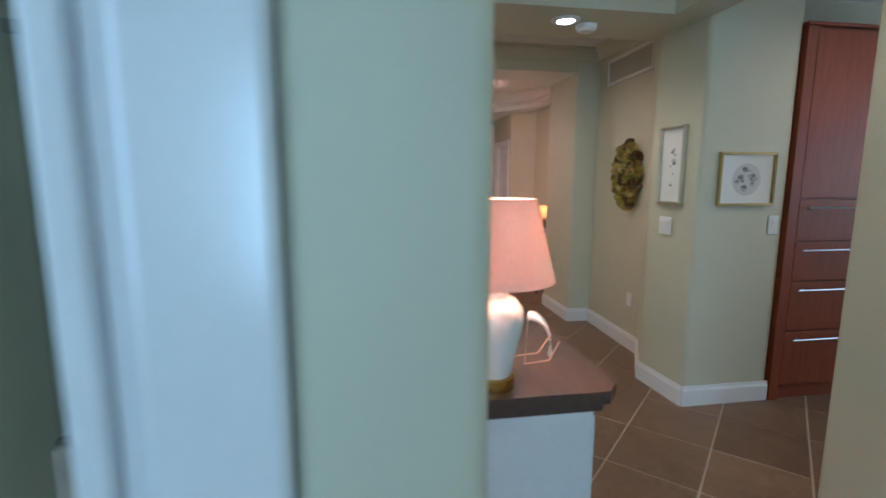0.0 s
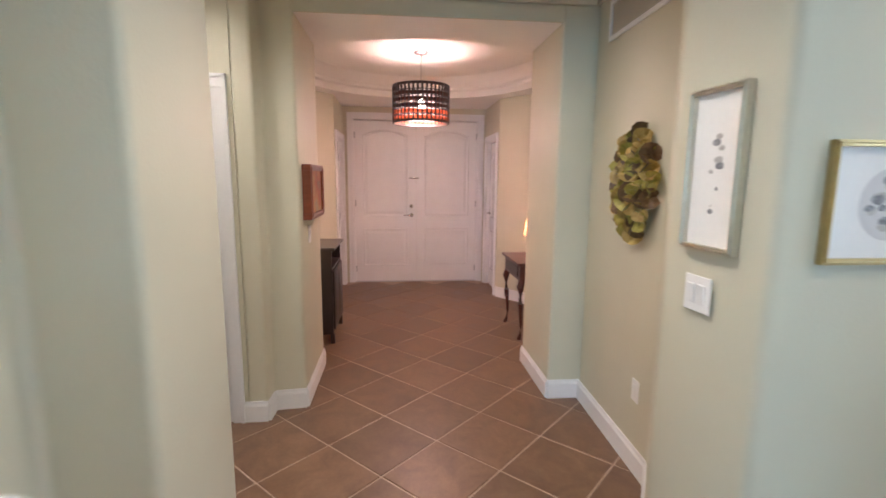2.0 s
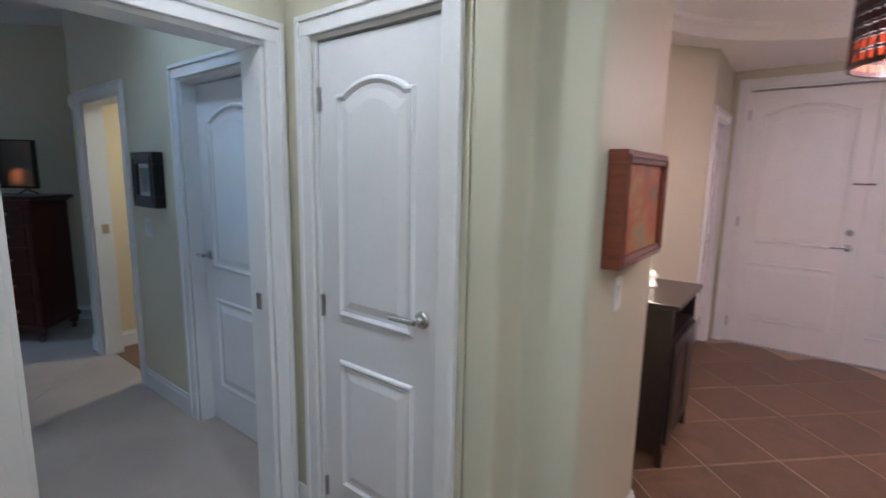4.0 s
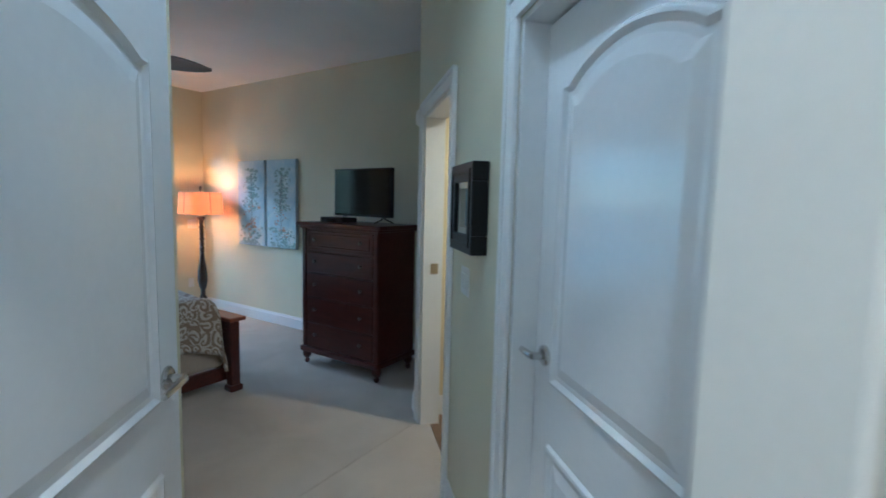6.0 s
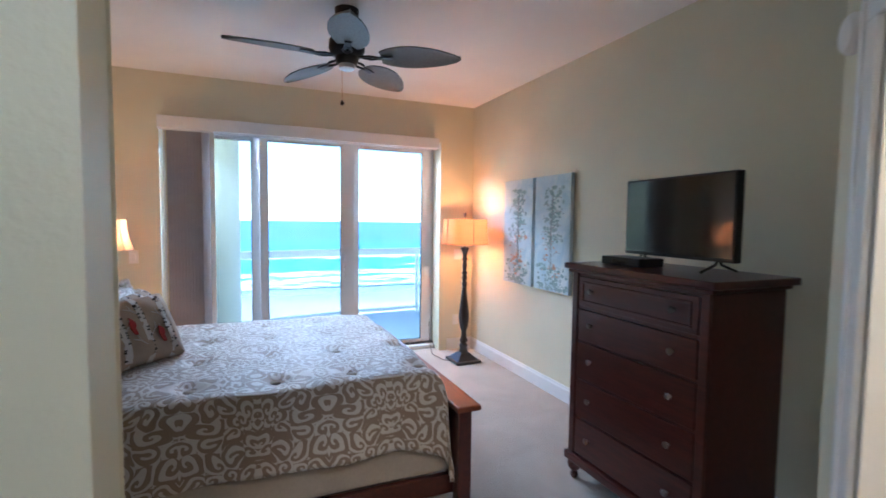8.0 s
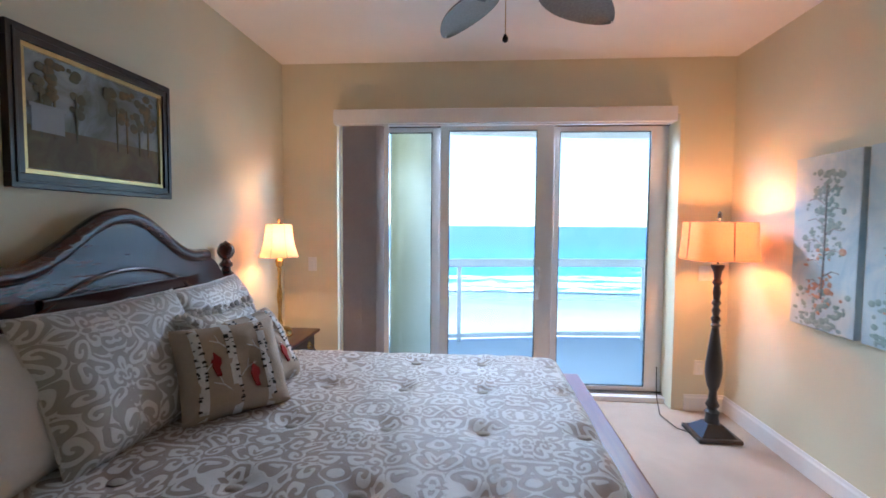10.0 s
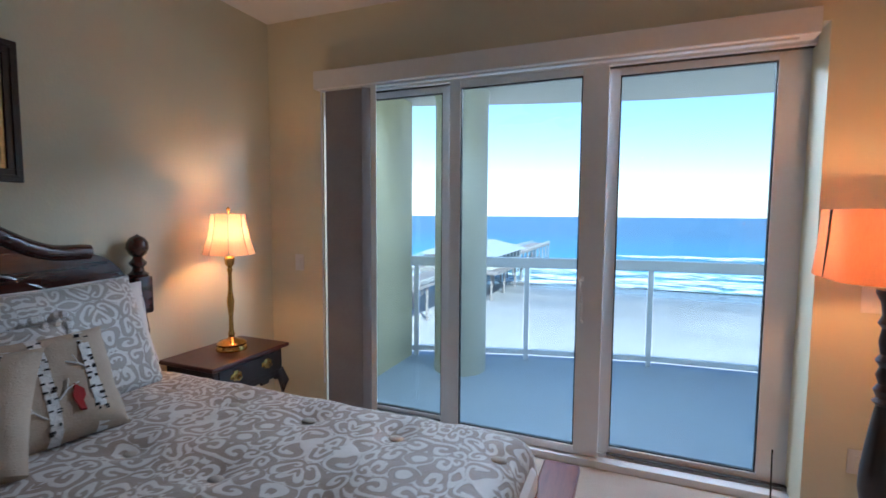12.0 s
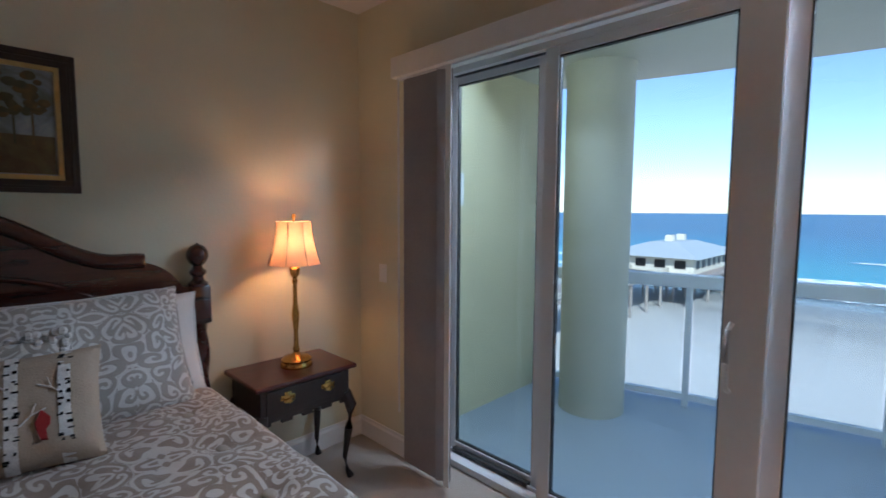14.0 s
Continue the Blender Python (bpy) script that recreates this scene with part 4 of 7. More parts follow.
def headboard_top(u):
    """Height of the headboard's outline, u from 0 (middle) to 1 (post)."""
    if u < 0.62:
        return 1.33 + 0.215 * (0.5 + 0.5 * math.cos(math.pi * u / 0.62))
    if u < 0.70:
        return 1.33
    return 1.19 + 0.14 * math.cos(math.pi / 2 * min(1, (u - 0.70) / 0.22)) ** 0.6 * (1 if u < 0.92 else 0)


bed = thing("bed", MB, "dark carved wooden bed with an arched headboard and turned posts", "bed")
bm = bmesh.new()
N = 64
front, back = [], []
for i in range(N + 1):
    y = BY - BW + 2 * BW * i / N
    z = headboard_top(abs(y - BY) / BW)
    front.append((bm.verts.new((0.145, y, 0.35)), bm.verts.new((0.145, y, z))))
    back.append((bm.verts.new((0.085, y, 0.35)), bm.verts.new((0.085, y, z))))
for i in range(N):
    bm.faces.new((front[i][0], front[i + 1][0], front[i + 1][1], front[i][1]))
    bm.faces.new((back[i + 1][0], back[i][0], back[i][1], back[i + 1][1]))
    bm.faces.new((front[i][1], front[i + 1][1], back[i + 1][1], back[i][1]))
hb = part("headboard", bm, M_BEDWOOD, bed, "dark stained arched headboard")
bm = bmesh.new()
pts = [(0.13, BY - BW * 0.74 + 2 * BW * 0.74 * i / 48, headboard_top(abs(-0.74 + 1.48 * i / 48)) + 0.006) for i in range(49)]
tube(bm, pts, 0.038, 10)
part("cap_moulding", bm, M_BEDWOOD, hb, "", True)
bm = bmesh.new()
pts = [(0.15, BY - 0.48 + 0.96 * i / 32, 1.14 + 0.17 * math.sin(math.pi * i / 32) ** 0.7) for i in range(33)]
tube(bm, pts, 0.012, 8)
for s in (-1, 1):
    tube(bm, [(0.15, BY + s * 0.48, 1.14), (0.15, BY + s * 0.48, 0.5)], 0.012, 8)
    tube(bm, [(0.15, BY + s * 0.58, 0.5), (0.15, BY + s * 0.58, 1.17), (0.15, BY + s * 0.68, 1.12), (0.15, BY + s * 0.77, 1.02), (0.15, BY + s * 0.77, 0.5)], 0.01, 8)
part("panel_moulding", bm, M_BEDWOOD, hb, "", True)
for k in range(11):
    z = 0.55 + 0.066 * k
    half = 0.47 if z < 1.13 else 0.47 * math.sqrt(max(0.05, 1 - ((z - 1.13) / 0.19) ** 2))
    bm = bmesh.new()
    t = bmesh.new()
    box(t, -0.006, 0.006, -half, half, -0.031, 0.031, 0.003)
    join(bm, t, pose(0.153, BY, z, 0, 14, 0))
    part("louvre", bm, M_BEDWOOD, hb)
for s in (-1, 1):
    bm = bmesh.new()
    y = BY + s * (BW + 0.02)
    box(bm, 0.075, 0.165, y - 0.045, y + 0.045, 0, 0.55, 0.006)
    # rope-twisted middle
    rings = []
    for i in range(31):
        z = 0.55 + 0.44 * i / 30
        rings.append([bm.verts.new((0.12 + (0.037 + 0.006 * math.cos(3 * (a * 2 * math.pi / 18) + z * 26)) * math.cos(a * 2 * math.pi / 18), y + (0.037 + 0.006 * math.cos(3 * (a * 2 * math.pi / 18) + z * 26)) * math.sin(a * 2 * math.pi / 18), z)) for a in range(18)])
    for a, b in zip(rings, rings[1:]):
        for i in range(18):
            bm.faces.new((a[i], a[(i + 1) % 18], b[(i + 1) % 18], b[i]))
    box(bm, 0.072, 0.168, y - 0.048, y + 0.048, 0.99, 1.19, 0.012)
    lathe(bm, [(0.046, 1.19), (0.05, 1.20), (0.03, 1.215), (0.026, 1.235), (0.04, 1.25), (0.042, 1.262), (0.028, 1.275), (0.022, 1.29), (0.04, 1.305), (0.053, 1.335), (0.05, 1.365), (0.035, 1.39), (0.012, 1.402), (0, 1.41)], 24, 0.12, y)
    part("bedpost", bm, M_BEDWOOD, bed, "turned post with a ball finial and rope twist", True)
bm = bmesh.new()
for s in (-1, 1):
    box(bm, 2.25, 2.325, BY + s * 0.93 - 0.036, BY + s * 0.93 + 0.036, 0.05, 0.555, 0.006)
    box(bm, 2.235, 2.34, BY + s * 0.93 - 0.05, BY + s * 0.93 + 0.05, 0.0, 0.05, 0.012)
box(bm, 2.265, 2.31, BY - 0.90, BY + 0.90, 0.14, 0.54, 0.004)
fb = part("footboard", bm, M_MAHOG, bed)
bm = bmesh.new()
box(bm, 2.235, 2.37, BY - 0.985, BY + 0.985, 0.553, 0.585, 0.008)
part("cap_rail", bm, M_REDWOOD, fb, "reddish polished cap rail")
for s in (-1, 1):
    bm = bmesh.new()
    box(bm, 0.16, 2.28, BY + s * 0.86 - 0.018, BY + s * 0.86 + 0.018, 0.08, 0.185, 0.004)
    part("side_rail", bm, M_MAHOG, bed)
bx = thing("box_spring", MB, "taupe quilted box spring resting in the bed frame", "box spring")
bm = bmesh.new()
box(bm, 0.17, 2.26, BY - 0.855, BY + 0.855, 0.186, 0.44, 0.03, 3)
part("base", bm, M_BOXSP, bx)
mt = thing("mattress", MB, "white mattress under the comforter", "mattress")
bm = bmesh.new()
box(bm, 0.17, 2.25, BY - 0.82, BY + 0.82, 0.44, 0.66, 0.05, 3)
part("body", bm, M_LINEN, mt)

# comforter: top sheet of cloth running down the sides and the foot in folds
cf = thing("comforter", MB, "taupe and silver damask comforter spread over the bed", "comforter")
TOP, HALF, DROP, RB = 0.725, 0.885, 0.35, 0.09
FX0, FX1, FDROP = 0.36, 2.225, 0.18
bm = bmesh.new()


def across(d):
    """Offset across and height below the top for an arc length d past the edge of the top."""
    if d <= 0:
        return 0.0, 0.0
    q = RB * math.pi / 2
    if d < q:
        a = d / RB
        return RB * math.sin(a), RB * (1 - math.cos(a))
    return RB, RB + d - q


def cloth(u, v):
    L = FX1 - FX0 + RB * 0.6 + FDROP
    W = 2 * (HALF - RB) + 2 * (RB * math.pi / 2 + DROP - RB)
    s, w = u * L, (v - 0.5) * W
    ex, zx = across(s - (FX1 - FX0 - RB))
    x = FX0 + min(s, FX1 - FX0 - RB) + ex
    ey, zy = across(abs(w) - (HALF - RB))
    sg = 1 if w > 0 else -1
    y = BY + sg * (min(abs(w), HALF - RB) + ey)
    hang = max(0.0, zy - RB) / DROP
    fold = hang * (0.022 * math.sin(s * 7.1 + sg) + 0.012 * math.sin(s * 15.3))
    y += sg * fold + sg * hang * 0.035
    corner = max(0.0, (s - (FX1 - FX0 - 0.25)) / 0.6) * hang
    x += corner * 0.05
    n = noise.noise((x * 5.5, y * 5.5, 0.3)) * 0.010 + noise.noise((x * 16, y * 9, 4.0)) * 0.004
    tuft = 0.0
    for i in range(5):
        for j in range(4):
            dx, dy = x - (0.62 + 0.38 * i), y - (BY - 0.66 + 0.44 * j)
            tuft -= 0.026 * math.exp(-(dx * dx + dy * dy) / 0.0035)
    z = TOP - max(zx, 0) - zy + (n + tuft) * (1 if zy < 0.02 else 0.3) + 0.02 * (1 - (w / W * 2) ** 2) * (1 if zy < 0.01 else 0)
    if hang > 0:
        z -= corner * 0.28
    return (x, y, max(z, 0.16))


LU, WV = FX1 - FX0 + RB * 0.6 + FDROP, 2 * (HALF - RB) + 2 * (RB * math.pi / 2 + DROP - RB)
uv_grid(bm, cloth, 110, 120, lambda a, b: (a * LU, b * WV))
ob = part("cover", bm, M_DAMASK, cf, "", True)
sol = ob.modifiers.new("thickness", "SOLIDIFY")
sol.thickness, sol.offset = 0.018, -1
for i in range(5):
    for j in range(4):
        bm = bmesh.new()
        sphere(bm, (0.62 + 0.38 * i, BY - 0.66 + 0.44 * j, TOP - 0.006), 0.022, 1.4, 1, 0.35, 10, 6)
        part("tuft", bm, M_BOXSP, cf, "", True)


def pillow(name, m, w, h, d, material, label, flange=0.0, wob=0.0, group="pillows on the bed"):
    """Stuffed cushion w wide, h high, standing in the plane x = 0; UVs in metres."""
    p = thing(name, m, label, "pillow", group)
    bm = bmesh.new()
    for side in (1, -1):
        def f(u, v, side=side):
            a, b = 2 * u - 1, 2 * v - 1
            e = max(0.0, (1 - a ** 4)) ** 0.6 * max(0.0, (1 - b ** 4)) ** 0.6
            pin = 1 - 0.07 * (1 - abs(a) ** 2) * abs(b) ** 3
            pin2 = 1 - 0.07 * (1 - abs(b) ** 2) * abs(a) ** 3
            k = noise.noise((a * 2.2 + wob, b * 2.2, side * 3.1)) * 0.02 * e
            return (side * (d / 2 * e + 0.003) + k, a * w / 2 * pin2, b * h / 2 * pin)
        uv_grid(bm, f, 22, 22, lambda a, b: (a * w, b * h))
    bmesh.ops.remove_doubles(bm, verts=bm.verts[:], dist=0.0065)
    part("cushion", bm, material, p, "", True)
    if material is M_DAMASK2 or material is M_LINEN:
        bm = bmesh.new()
        k = [(0.0, math.copysign(abs(math.cos(q)) ** 0.22, math.cos(q)) * w / 2, math.copysign(abs(math.sin(q)) ** 0.22, math.sin(q)) * h / 2) for q in np.linspace(0, 2 * math.pi, 81)]
        k = [(0.004 * math.sin(i * 1.7), y * (1 - 0.07 * (1 - (2 * y / w) ** 2) * 0) * (0.995 - 0.065 * (1 - (2 * z / h) ** 2)), z * (0.995 - 0.065 * (1 - (2 * y / w) ** 2))) for i, (x, y, z) in enumerate(k)]
        tube(bm, k, 0.006, 6)
        part("seam", bm, material, p, "corded seam", True)
    return p


Z0 = TOP + 0.01
pillow("sleeping_pillow", MB @ pose(0.27, BY - 0.46, Z0 + 0.20, 0, -20, 4), 0.84, 0.50, 0.22, M_LINEN, "plump white linen sleeping pillow against the headboard", wob=1)
pillow("sleeping_pillow", MB @ pose(0.25, BY + 0.42, Z0 + 0.20, 0, -18, -3), 0.84, 0.50, 0.20, M_LINEN, "plump white linen sleeping pillow against the headboard", wob=5)
pillow("pillow_sham", MB @ pose(0.42, BY - 0.34, Z0 + 0.235, 0, -24, -6), 0.72, 0.56, 0.19, M_DAMASK2, "grey damask pillow sham leaning on a white pillow", wob=2)
pillow("pillow_sham", MB @ pose(0.40, BY + 0.37, Z0 + 0.225, 0, -22, 6), 0.76, 0.56, 0.17, M_DAMASK2, "grey damask pillow sham leaning on a white pillow", wob=3)
M_TAN = plain("tan_linen", (0.42, 0.33, 0.25), 0.85, var=0.08, bumpy=0.5, bscale=160)
M_RED = plain("red_felt", (0.33, 0.02, 0.02), 0.9)
M_WOOL = plain("white_wool", (0.68, 0.66, 0.64), 0.95, var=0.15, scale=30, bumpy=1.0, bscale=70)
p = pillow("fringed_pillow", MB @ pose(0.60, BY + 0.06, Z0 + 0.2, 0, -26, -8), 0.48, 0.42, 0.16, M_DAMASK2, "woolly grey fringed throw pillow behind the tan one", wob=8)
bm = bmesh.new()
for i in range(240):
    a, b = random.uniform(-0.23, 0.23), random.uniform(0.13, 0.215)
    sphere(bm, (random.uniform(-0.05, 0.05), a, b), random.uniform(0.009, 0.018), 1, 1, 1, 6, 4)
part("fringe", bm, M_WOOL, p, "shaggy white wool fringe", True)


def cardinal_pillow(m, wob):
    p = pillow("throw_pillow", m, 0.44, 0.40, 0.17, M_TAN, "tan throw pillow with birch trunks and red motifs", wob=wob)
    for k, y in enumerate((-0.15, -0.02, 0.12)):
        bm = bmesh.new()
        def strip(u, v, y=y):
            a, b = (y + 0.035 * (u - 0.5)) / 0.22, 2 * v - 1
            e = max(0.0, 1 - a ** 4) ** 0.6 * max(0.0, 1 - b ** 4) ** 0.6
            return (0.085 * e + 0.008, a * 0.22 * (1 - 0.07 * (1 - b * b)), b * 0.19)
        uv_grid(bm, strip, 3, 20, lambda a, b: (a, b))
        ob = part("birch_strip", bm, M_WOOL, p, "white birch trunk applique", True)
        bm = bmesh.new()
        for i in range(26):
            b = random.uniform(-0.85, 0.85)
            side = random.choice((-1, 1))
            yy, wd = y + side * random.uniform(0.008, 0.016), random.uniform(0.003, 0.009)
            e = (1 - (yy / 0.22) ** 4) ** 0.6 * (1 - b ** 4) ** 0.6
            hh = random.uniform(0.0015, 0.005)
            box(bm, 0.085 * e + 0.004, 0.085 * e + 0.0105, (yy - wd) * (1 - 0.07 * (1 - b * b)), (yy + wd) * (1 - 0.07 * (1 - b * b)), b * 0.19 - hh, b * 0.19 + hh)
        tagged(part("bark_marks", bm, M_BLACK, ob), kind="stuff")

    def on_face(y, z, lift):
        a, b = y / 0.22, z / 0.2
        return (0.085 * max(0.0, 1 - a ** 4) ** 0.6 * max(0.0, 1 - b ** 4) ** 0.6 + lift, y, z)

    for y, z, s in ((-0.13, -0.02, 1), (-0.03, 0.06, -1), (0.0, -0.06, 1), (0.11, 0.02, -1), (-0.04, -0.11, -1)):
        bm = bmesh.new()
        tube(bm, [on_face(y, z, 0.007), on_face(y + s * 0.03, z + 0.03, 0.007), on_face(y + s * 0.065, z + 0.045, 0.007)], 0.0025, 5)
        tube(bm, [on_face(y + s * 0.03, z + 0.03, 0.007), on_face(y + s * 0.04, z + 0.065, 0.007)], 0.0018, 5)
        part("embroidered_twig", bm, M_WOOL, p, "white embroidered twig", True)
    for y, z in ((-0.085, 0.01), (0.055, -0.06)):
        bm = bmesh.new()
        outline = ((-0.004, 0.045), (0.010, 0.030), (0.022, 0.016), (0.020, -0.006), (0.010, -0.022), (0.014, -0.055), (-0.004, -0.052), (-0.014, -0.018), (-0.018, 0.004), (-0.010, 0.022))
        lo = [bm.verts.new(on_face(y + a, z + b, 0.004)) for a, b in outline]
        hi = [bm.verts.new(on_face(y + a * 0.92, z + b * 0.92, 0.0105)) for a, b in outline]
        bm.faces.new(hi)
        for q in range(len(outline)):
            w = (q + 1) % len(outline)
            bm.faces.new((lo[q], lo[w], hi[w], hi[q]))
        part("red_motif", bm, M_RED, p, "dark red felt bird shape")


cardinal_pillow(MB @ pose(0.70, BY - 0.12, Z0 + 0.18, 0, -30, -42), 4)
cardinal_pillow(MB @ pose(0.68, BY + 0.15, Z0 + 0.175, 0, -30, -8), 9)


def knob(bm, x, y, z, r=0.016):
    t = bmesh.new()
    lathe(t, [(0.006, 0), (0.006, 0.012), (r * 0.8, 0.016), (r, 0.024), (r * 0.7, 0.031), (0, 0.033)], 14)
    join(bm, t, Matrix.Translation((x, y, z)) @ Matrix.Rotation(radians(-90), 4, "Y"))


def chest_of_drawers():
    """Tall chest, its front at x = 0 facing -x, from y = -0.46 to 0.46."""
    c = thing("chest_of_drawers", MB @ pose(3.035, 3.15, 0), "tall dark mahogany chest of drawers with small knobs", "chest of drawers")
    bm = bmesh.new()
    box(bm, 0.015, 0.50, -0.445, 0.445, 0.13, 1.255, 0.004)
    part("body", bm, M_MAHOG, c)
    for y in (-0.445, 0.40):
        bm = bmesh.new()
        box(bm, -0.002, 0.0145, y, y + 0.045, 0.16, 1.245, 0.004)
        part("stile", bm, M_MAHOG, c)
    bm = bmesh.new()
    box(bm, -0.035, 0.53, -0.49, 0.49, 1.265, 1.30, 0.008)
    box(bm, -0.018, 0.51, -0.465, 0.465, 1.245, 1.266, 0.006)
    part("top", bm, M_MAHOG, c)
    bm = bmesh.new()
    box(bm, -0.02, 0.51, -0.465, 0.465, 0.115, 0.165, 0.01)
    part("plinth", bm, M_MAHOG, c)
    for y in (-0.42, 0.42):
        for x in (0.03, 0.46):
            bm = bmesh.new()
            lathe(bm, [(0.016, 0), (0.024, 0.015), (0.022, 0.03), (0.014, 0.04), (0.034, 0.06), (0.042, 0.085), (0.036, 0.115)], 18, x, y)
            part("foot", bm, M_MAHOG, c, "", True)
    for k, (z0, z1) in enumerate([(1.055, 1.225), (0.86, 1.035), (0.635, 0.845), (0.405, 0.62), (0.18, 0.39)]):
        bm = bmesh.new()
        box(bm, 0.0, 0.02, -0.392, 0.392, z0, z1, 0.004)
        d = part("drawer", bm, M_MAHOG, c)
        if k == 0:
            bm = bmesh.new()
            for q in ((-0.36, 0.36, z0 + 0.025, z0 + 0.038), (-0.36, 0.36, z1 - 0.038, z1 - 0.025), (-0.36, -0.347, z0 + 0.038, z1 - 0.038), (0.347, 0.36, z0 + 0.038, z1 - 0.038)):
                box(bm, -0.007, 0.001, *q, 0.003)
            part("moulding", bm, M_MAHOG, d)
        for y in (-0.27, 0.27):
            bm = bmesh.new()
            knob(bm, 0.0, y, (z0 + z1) / 2 + 0.01)
            part("knob", bm, M_PEWTER, d, "pewter knob", True)


chest_of_drawers()
tv = thing("television", MB @ pose(3.36, 3.155, 1.30, 0, 0, -4), "small black flat-screen television standing on the chest", "television")
bm = bmesh.new()
box(bm, -0.015, 0.03, -0.345, 0.385, 0.055, 0.487, 0.006)
part("housing", bm, M_BLACK, tv)
bm = bmesh.new()
box(bm, -0.017, -0.0152, -0.332, 0.372, 0.075, 0.475)
part("screen", bm, M_SCREEN, tv, "dark glossy screen")
for y in (-0.25, 0.25):
    bm = bmesh.new()
    tube(bm, [(-0.11, y, 0.006), (-0.02, y, 0.04), (0.0, y, 0.07), (0.02, y, 0.04), (0.12, y, 0.006)], 0.007, 8)
    part("leg", bm, M_BLACK, tv, "", True)
cb = thing("cable_box", MB @ pose(3.20, 3.36, 1.301), "flat black cable box beside the television", "cable box")
bm = bmesh.new()
box(bm, -0.04, 0.14, -0.14, 0.14, 0.0, 0.045, 0.004)
part("case", bm, M_BLACK, cb)
bm = bmesh.new()
box(bm, -0.0415, -0.0402, -0.05, 0.05, 0.014, 0.03)
part("display", bm, M_SCREEN, cb)


def floor_lamp():
    f = thing("floor_lamp", MB @ pose(3.44, 5.93, 0), "turned dark floor lamp with a glowing amber drum shade", "floor lamp")
    bm = bmesh.new()
    box(bm, -0.15, 0.15, -0.15, 0.15, 0, 0.03, 0.008)
    t = bmesh.new()
    bmesh.ops.create_cone(t, cap_ends=True, segments=4, radius1=0.17, radius2=0.07, depth=0.07)
    join(bm, t, pose(0, 0, 0.065, 0, 0, 45))
    part("base", bm, M_EBONY, f)
    bm = bmesh.new()
    lathe(bm, [(0.05, 0.10), (0.042, 0.15), (0.05, 0.18), (0.03, 0.2), (0.048, 0.23), (0.03, 0.27), (0.026, 0.33), (0.045, 0.38), (0.058, 0.46), (0.056, 0.54), (0.042, 0.66), (0.026, 0.78), (0.022, 0.80), (0.036, 0.815), (0.022, 0.83),
               (0.034, 0.86), (0.02, 0.885), (0.03, 0.92), (0.019, 0.95), (0.034, 0.975), (0.02, 1.0), (0.028, 1.05), (0.02, 1.1), (0.034, 1.12), (0.022, 1.15), (0.028, 1.2), (0.045, 1.235), (0.045, 1.25), (0.0, 1.255)], 24)
    part("turned_stem", bm, M_EBONY, f, "", True)
    bm = bmesh.new()
    tube(bm, [(0, 0, 1.24), (0, 0, 1.585)], 0.006, 8)
    lathe(bm, [(0.006, 1.57), (0.016, 1.58), (0.012, 1.6), (0.016, 1.615), (0.0, 1.635)], 12)
    part("harp_and_finial", bm, M_EBONY, f, "", True)
    bm = bmesh.new()
    # squarish drum with rounded corners
    n = 48
    rings = []
    for z, r in ((1.285, 0.215), (1.29, 0.217), (1.42, 0.205), (1.55, 0.20), (1.555, 0.198)):
        rr = []
        for i in range(n):
            a = 2 * math.pi * i / n
            k = r / (abs(math.cos(a)) ** 5 + abs(math.sin(a)) ** 5) ** 0.2
            rr.append(bm.verts.new((k * math.cos(a), k * math.sin(a), z)))
        rings.append(rr)
    for a, b in zip(rings, rings[1:]):
        for i in range(n):
            bm.faces.new((a[i], a[(i + 1) % n], b[(i + 1) % n], b[i]))
    sh = part("shade", bm, M_SHADE_ORANGE, f, "amber parchment shade", True)
    for sx, sy in ((0, -1), (0, 1), (1, 0), (-1, 0)):
        bm = bmesh.new()
        tube(bm, [(sx * 0.215, sy * 0.215, 1.288), (sx * 0.202, sy * 0.202, 1.553)], 0.004, 6)
        part("shade_rib", bm, M_EBONY, sh)
    lamp_point("floor_lamp_bulb", MB @ pose(3.44, 5.93, 1.43), 5.5, (1.0, 0.40, 0.12), 0.04)
    bm = bmesh.new()
    tube(bm, [(-0.13, -0.02, 0.015), (-0.22, 0.06, 0.02), (-0.25, 0.3, 0.02), (-0.235, 0.42, 0.12), (-0.23, 0.452, 0.30), (-0.23, 0.455, 0.36)], 0.004, 6)
    part("cord", bm, M_BLACK, f, "dark power cord", True)


floor_lamp()


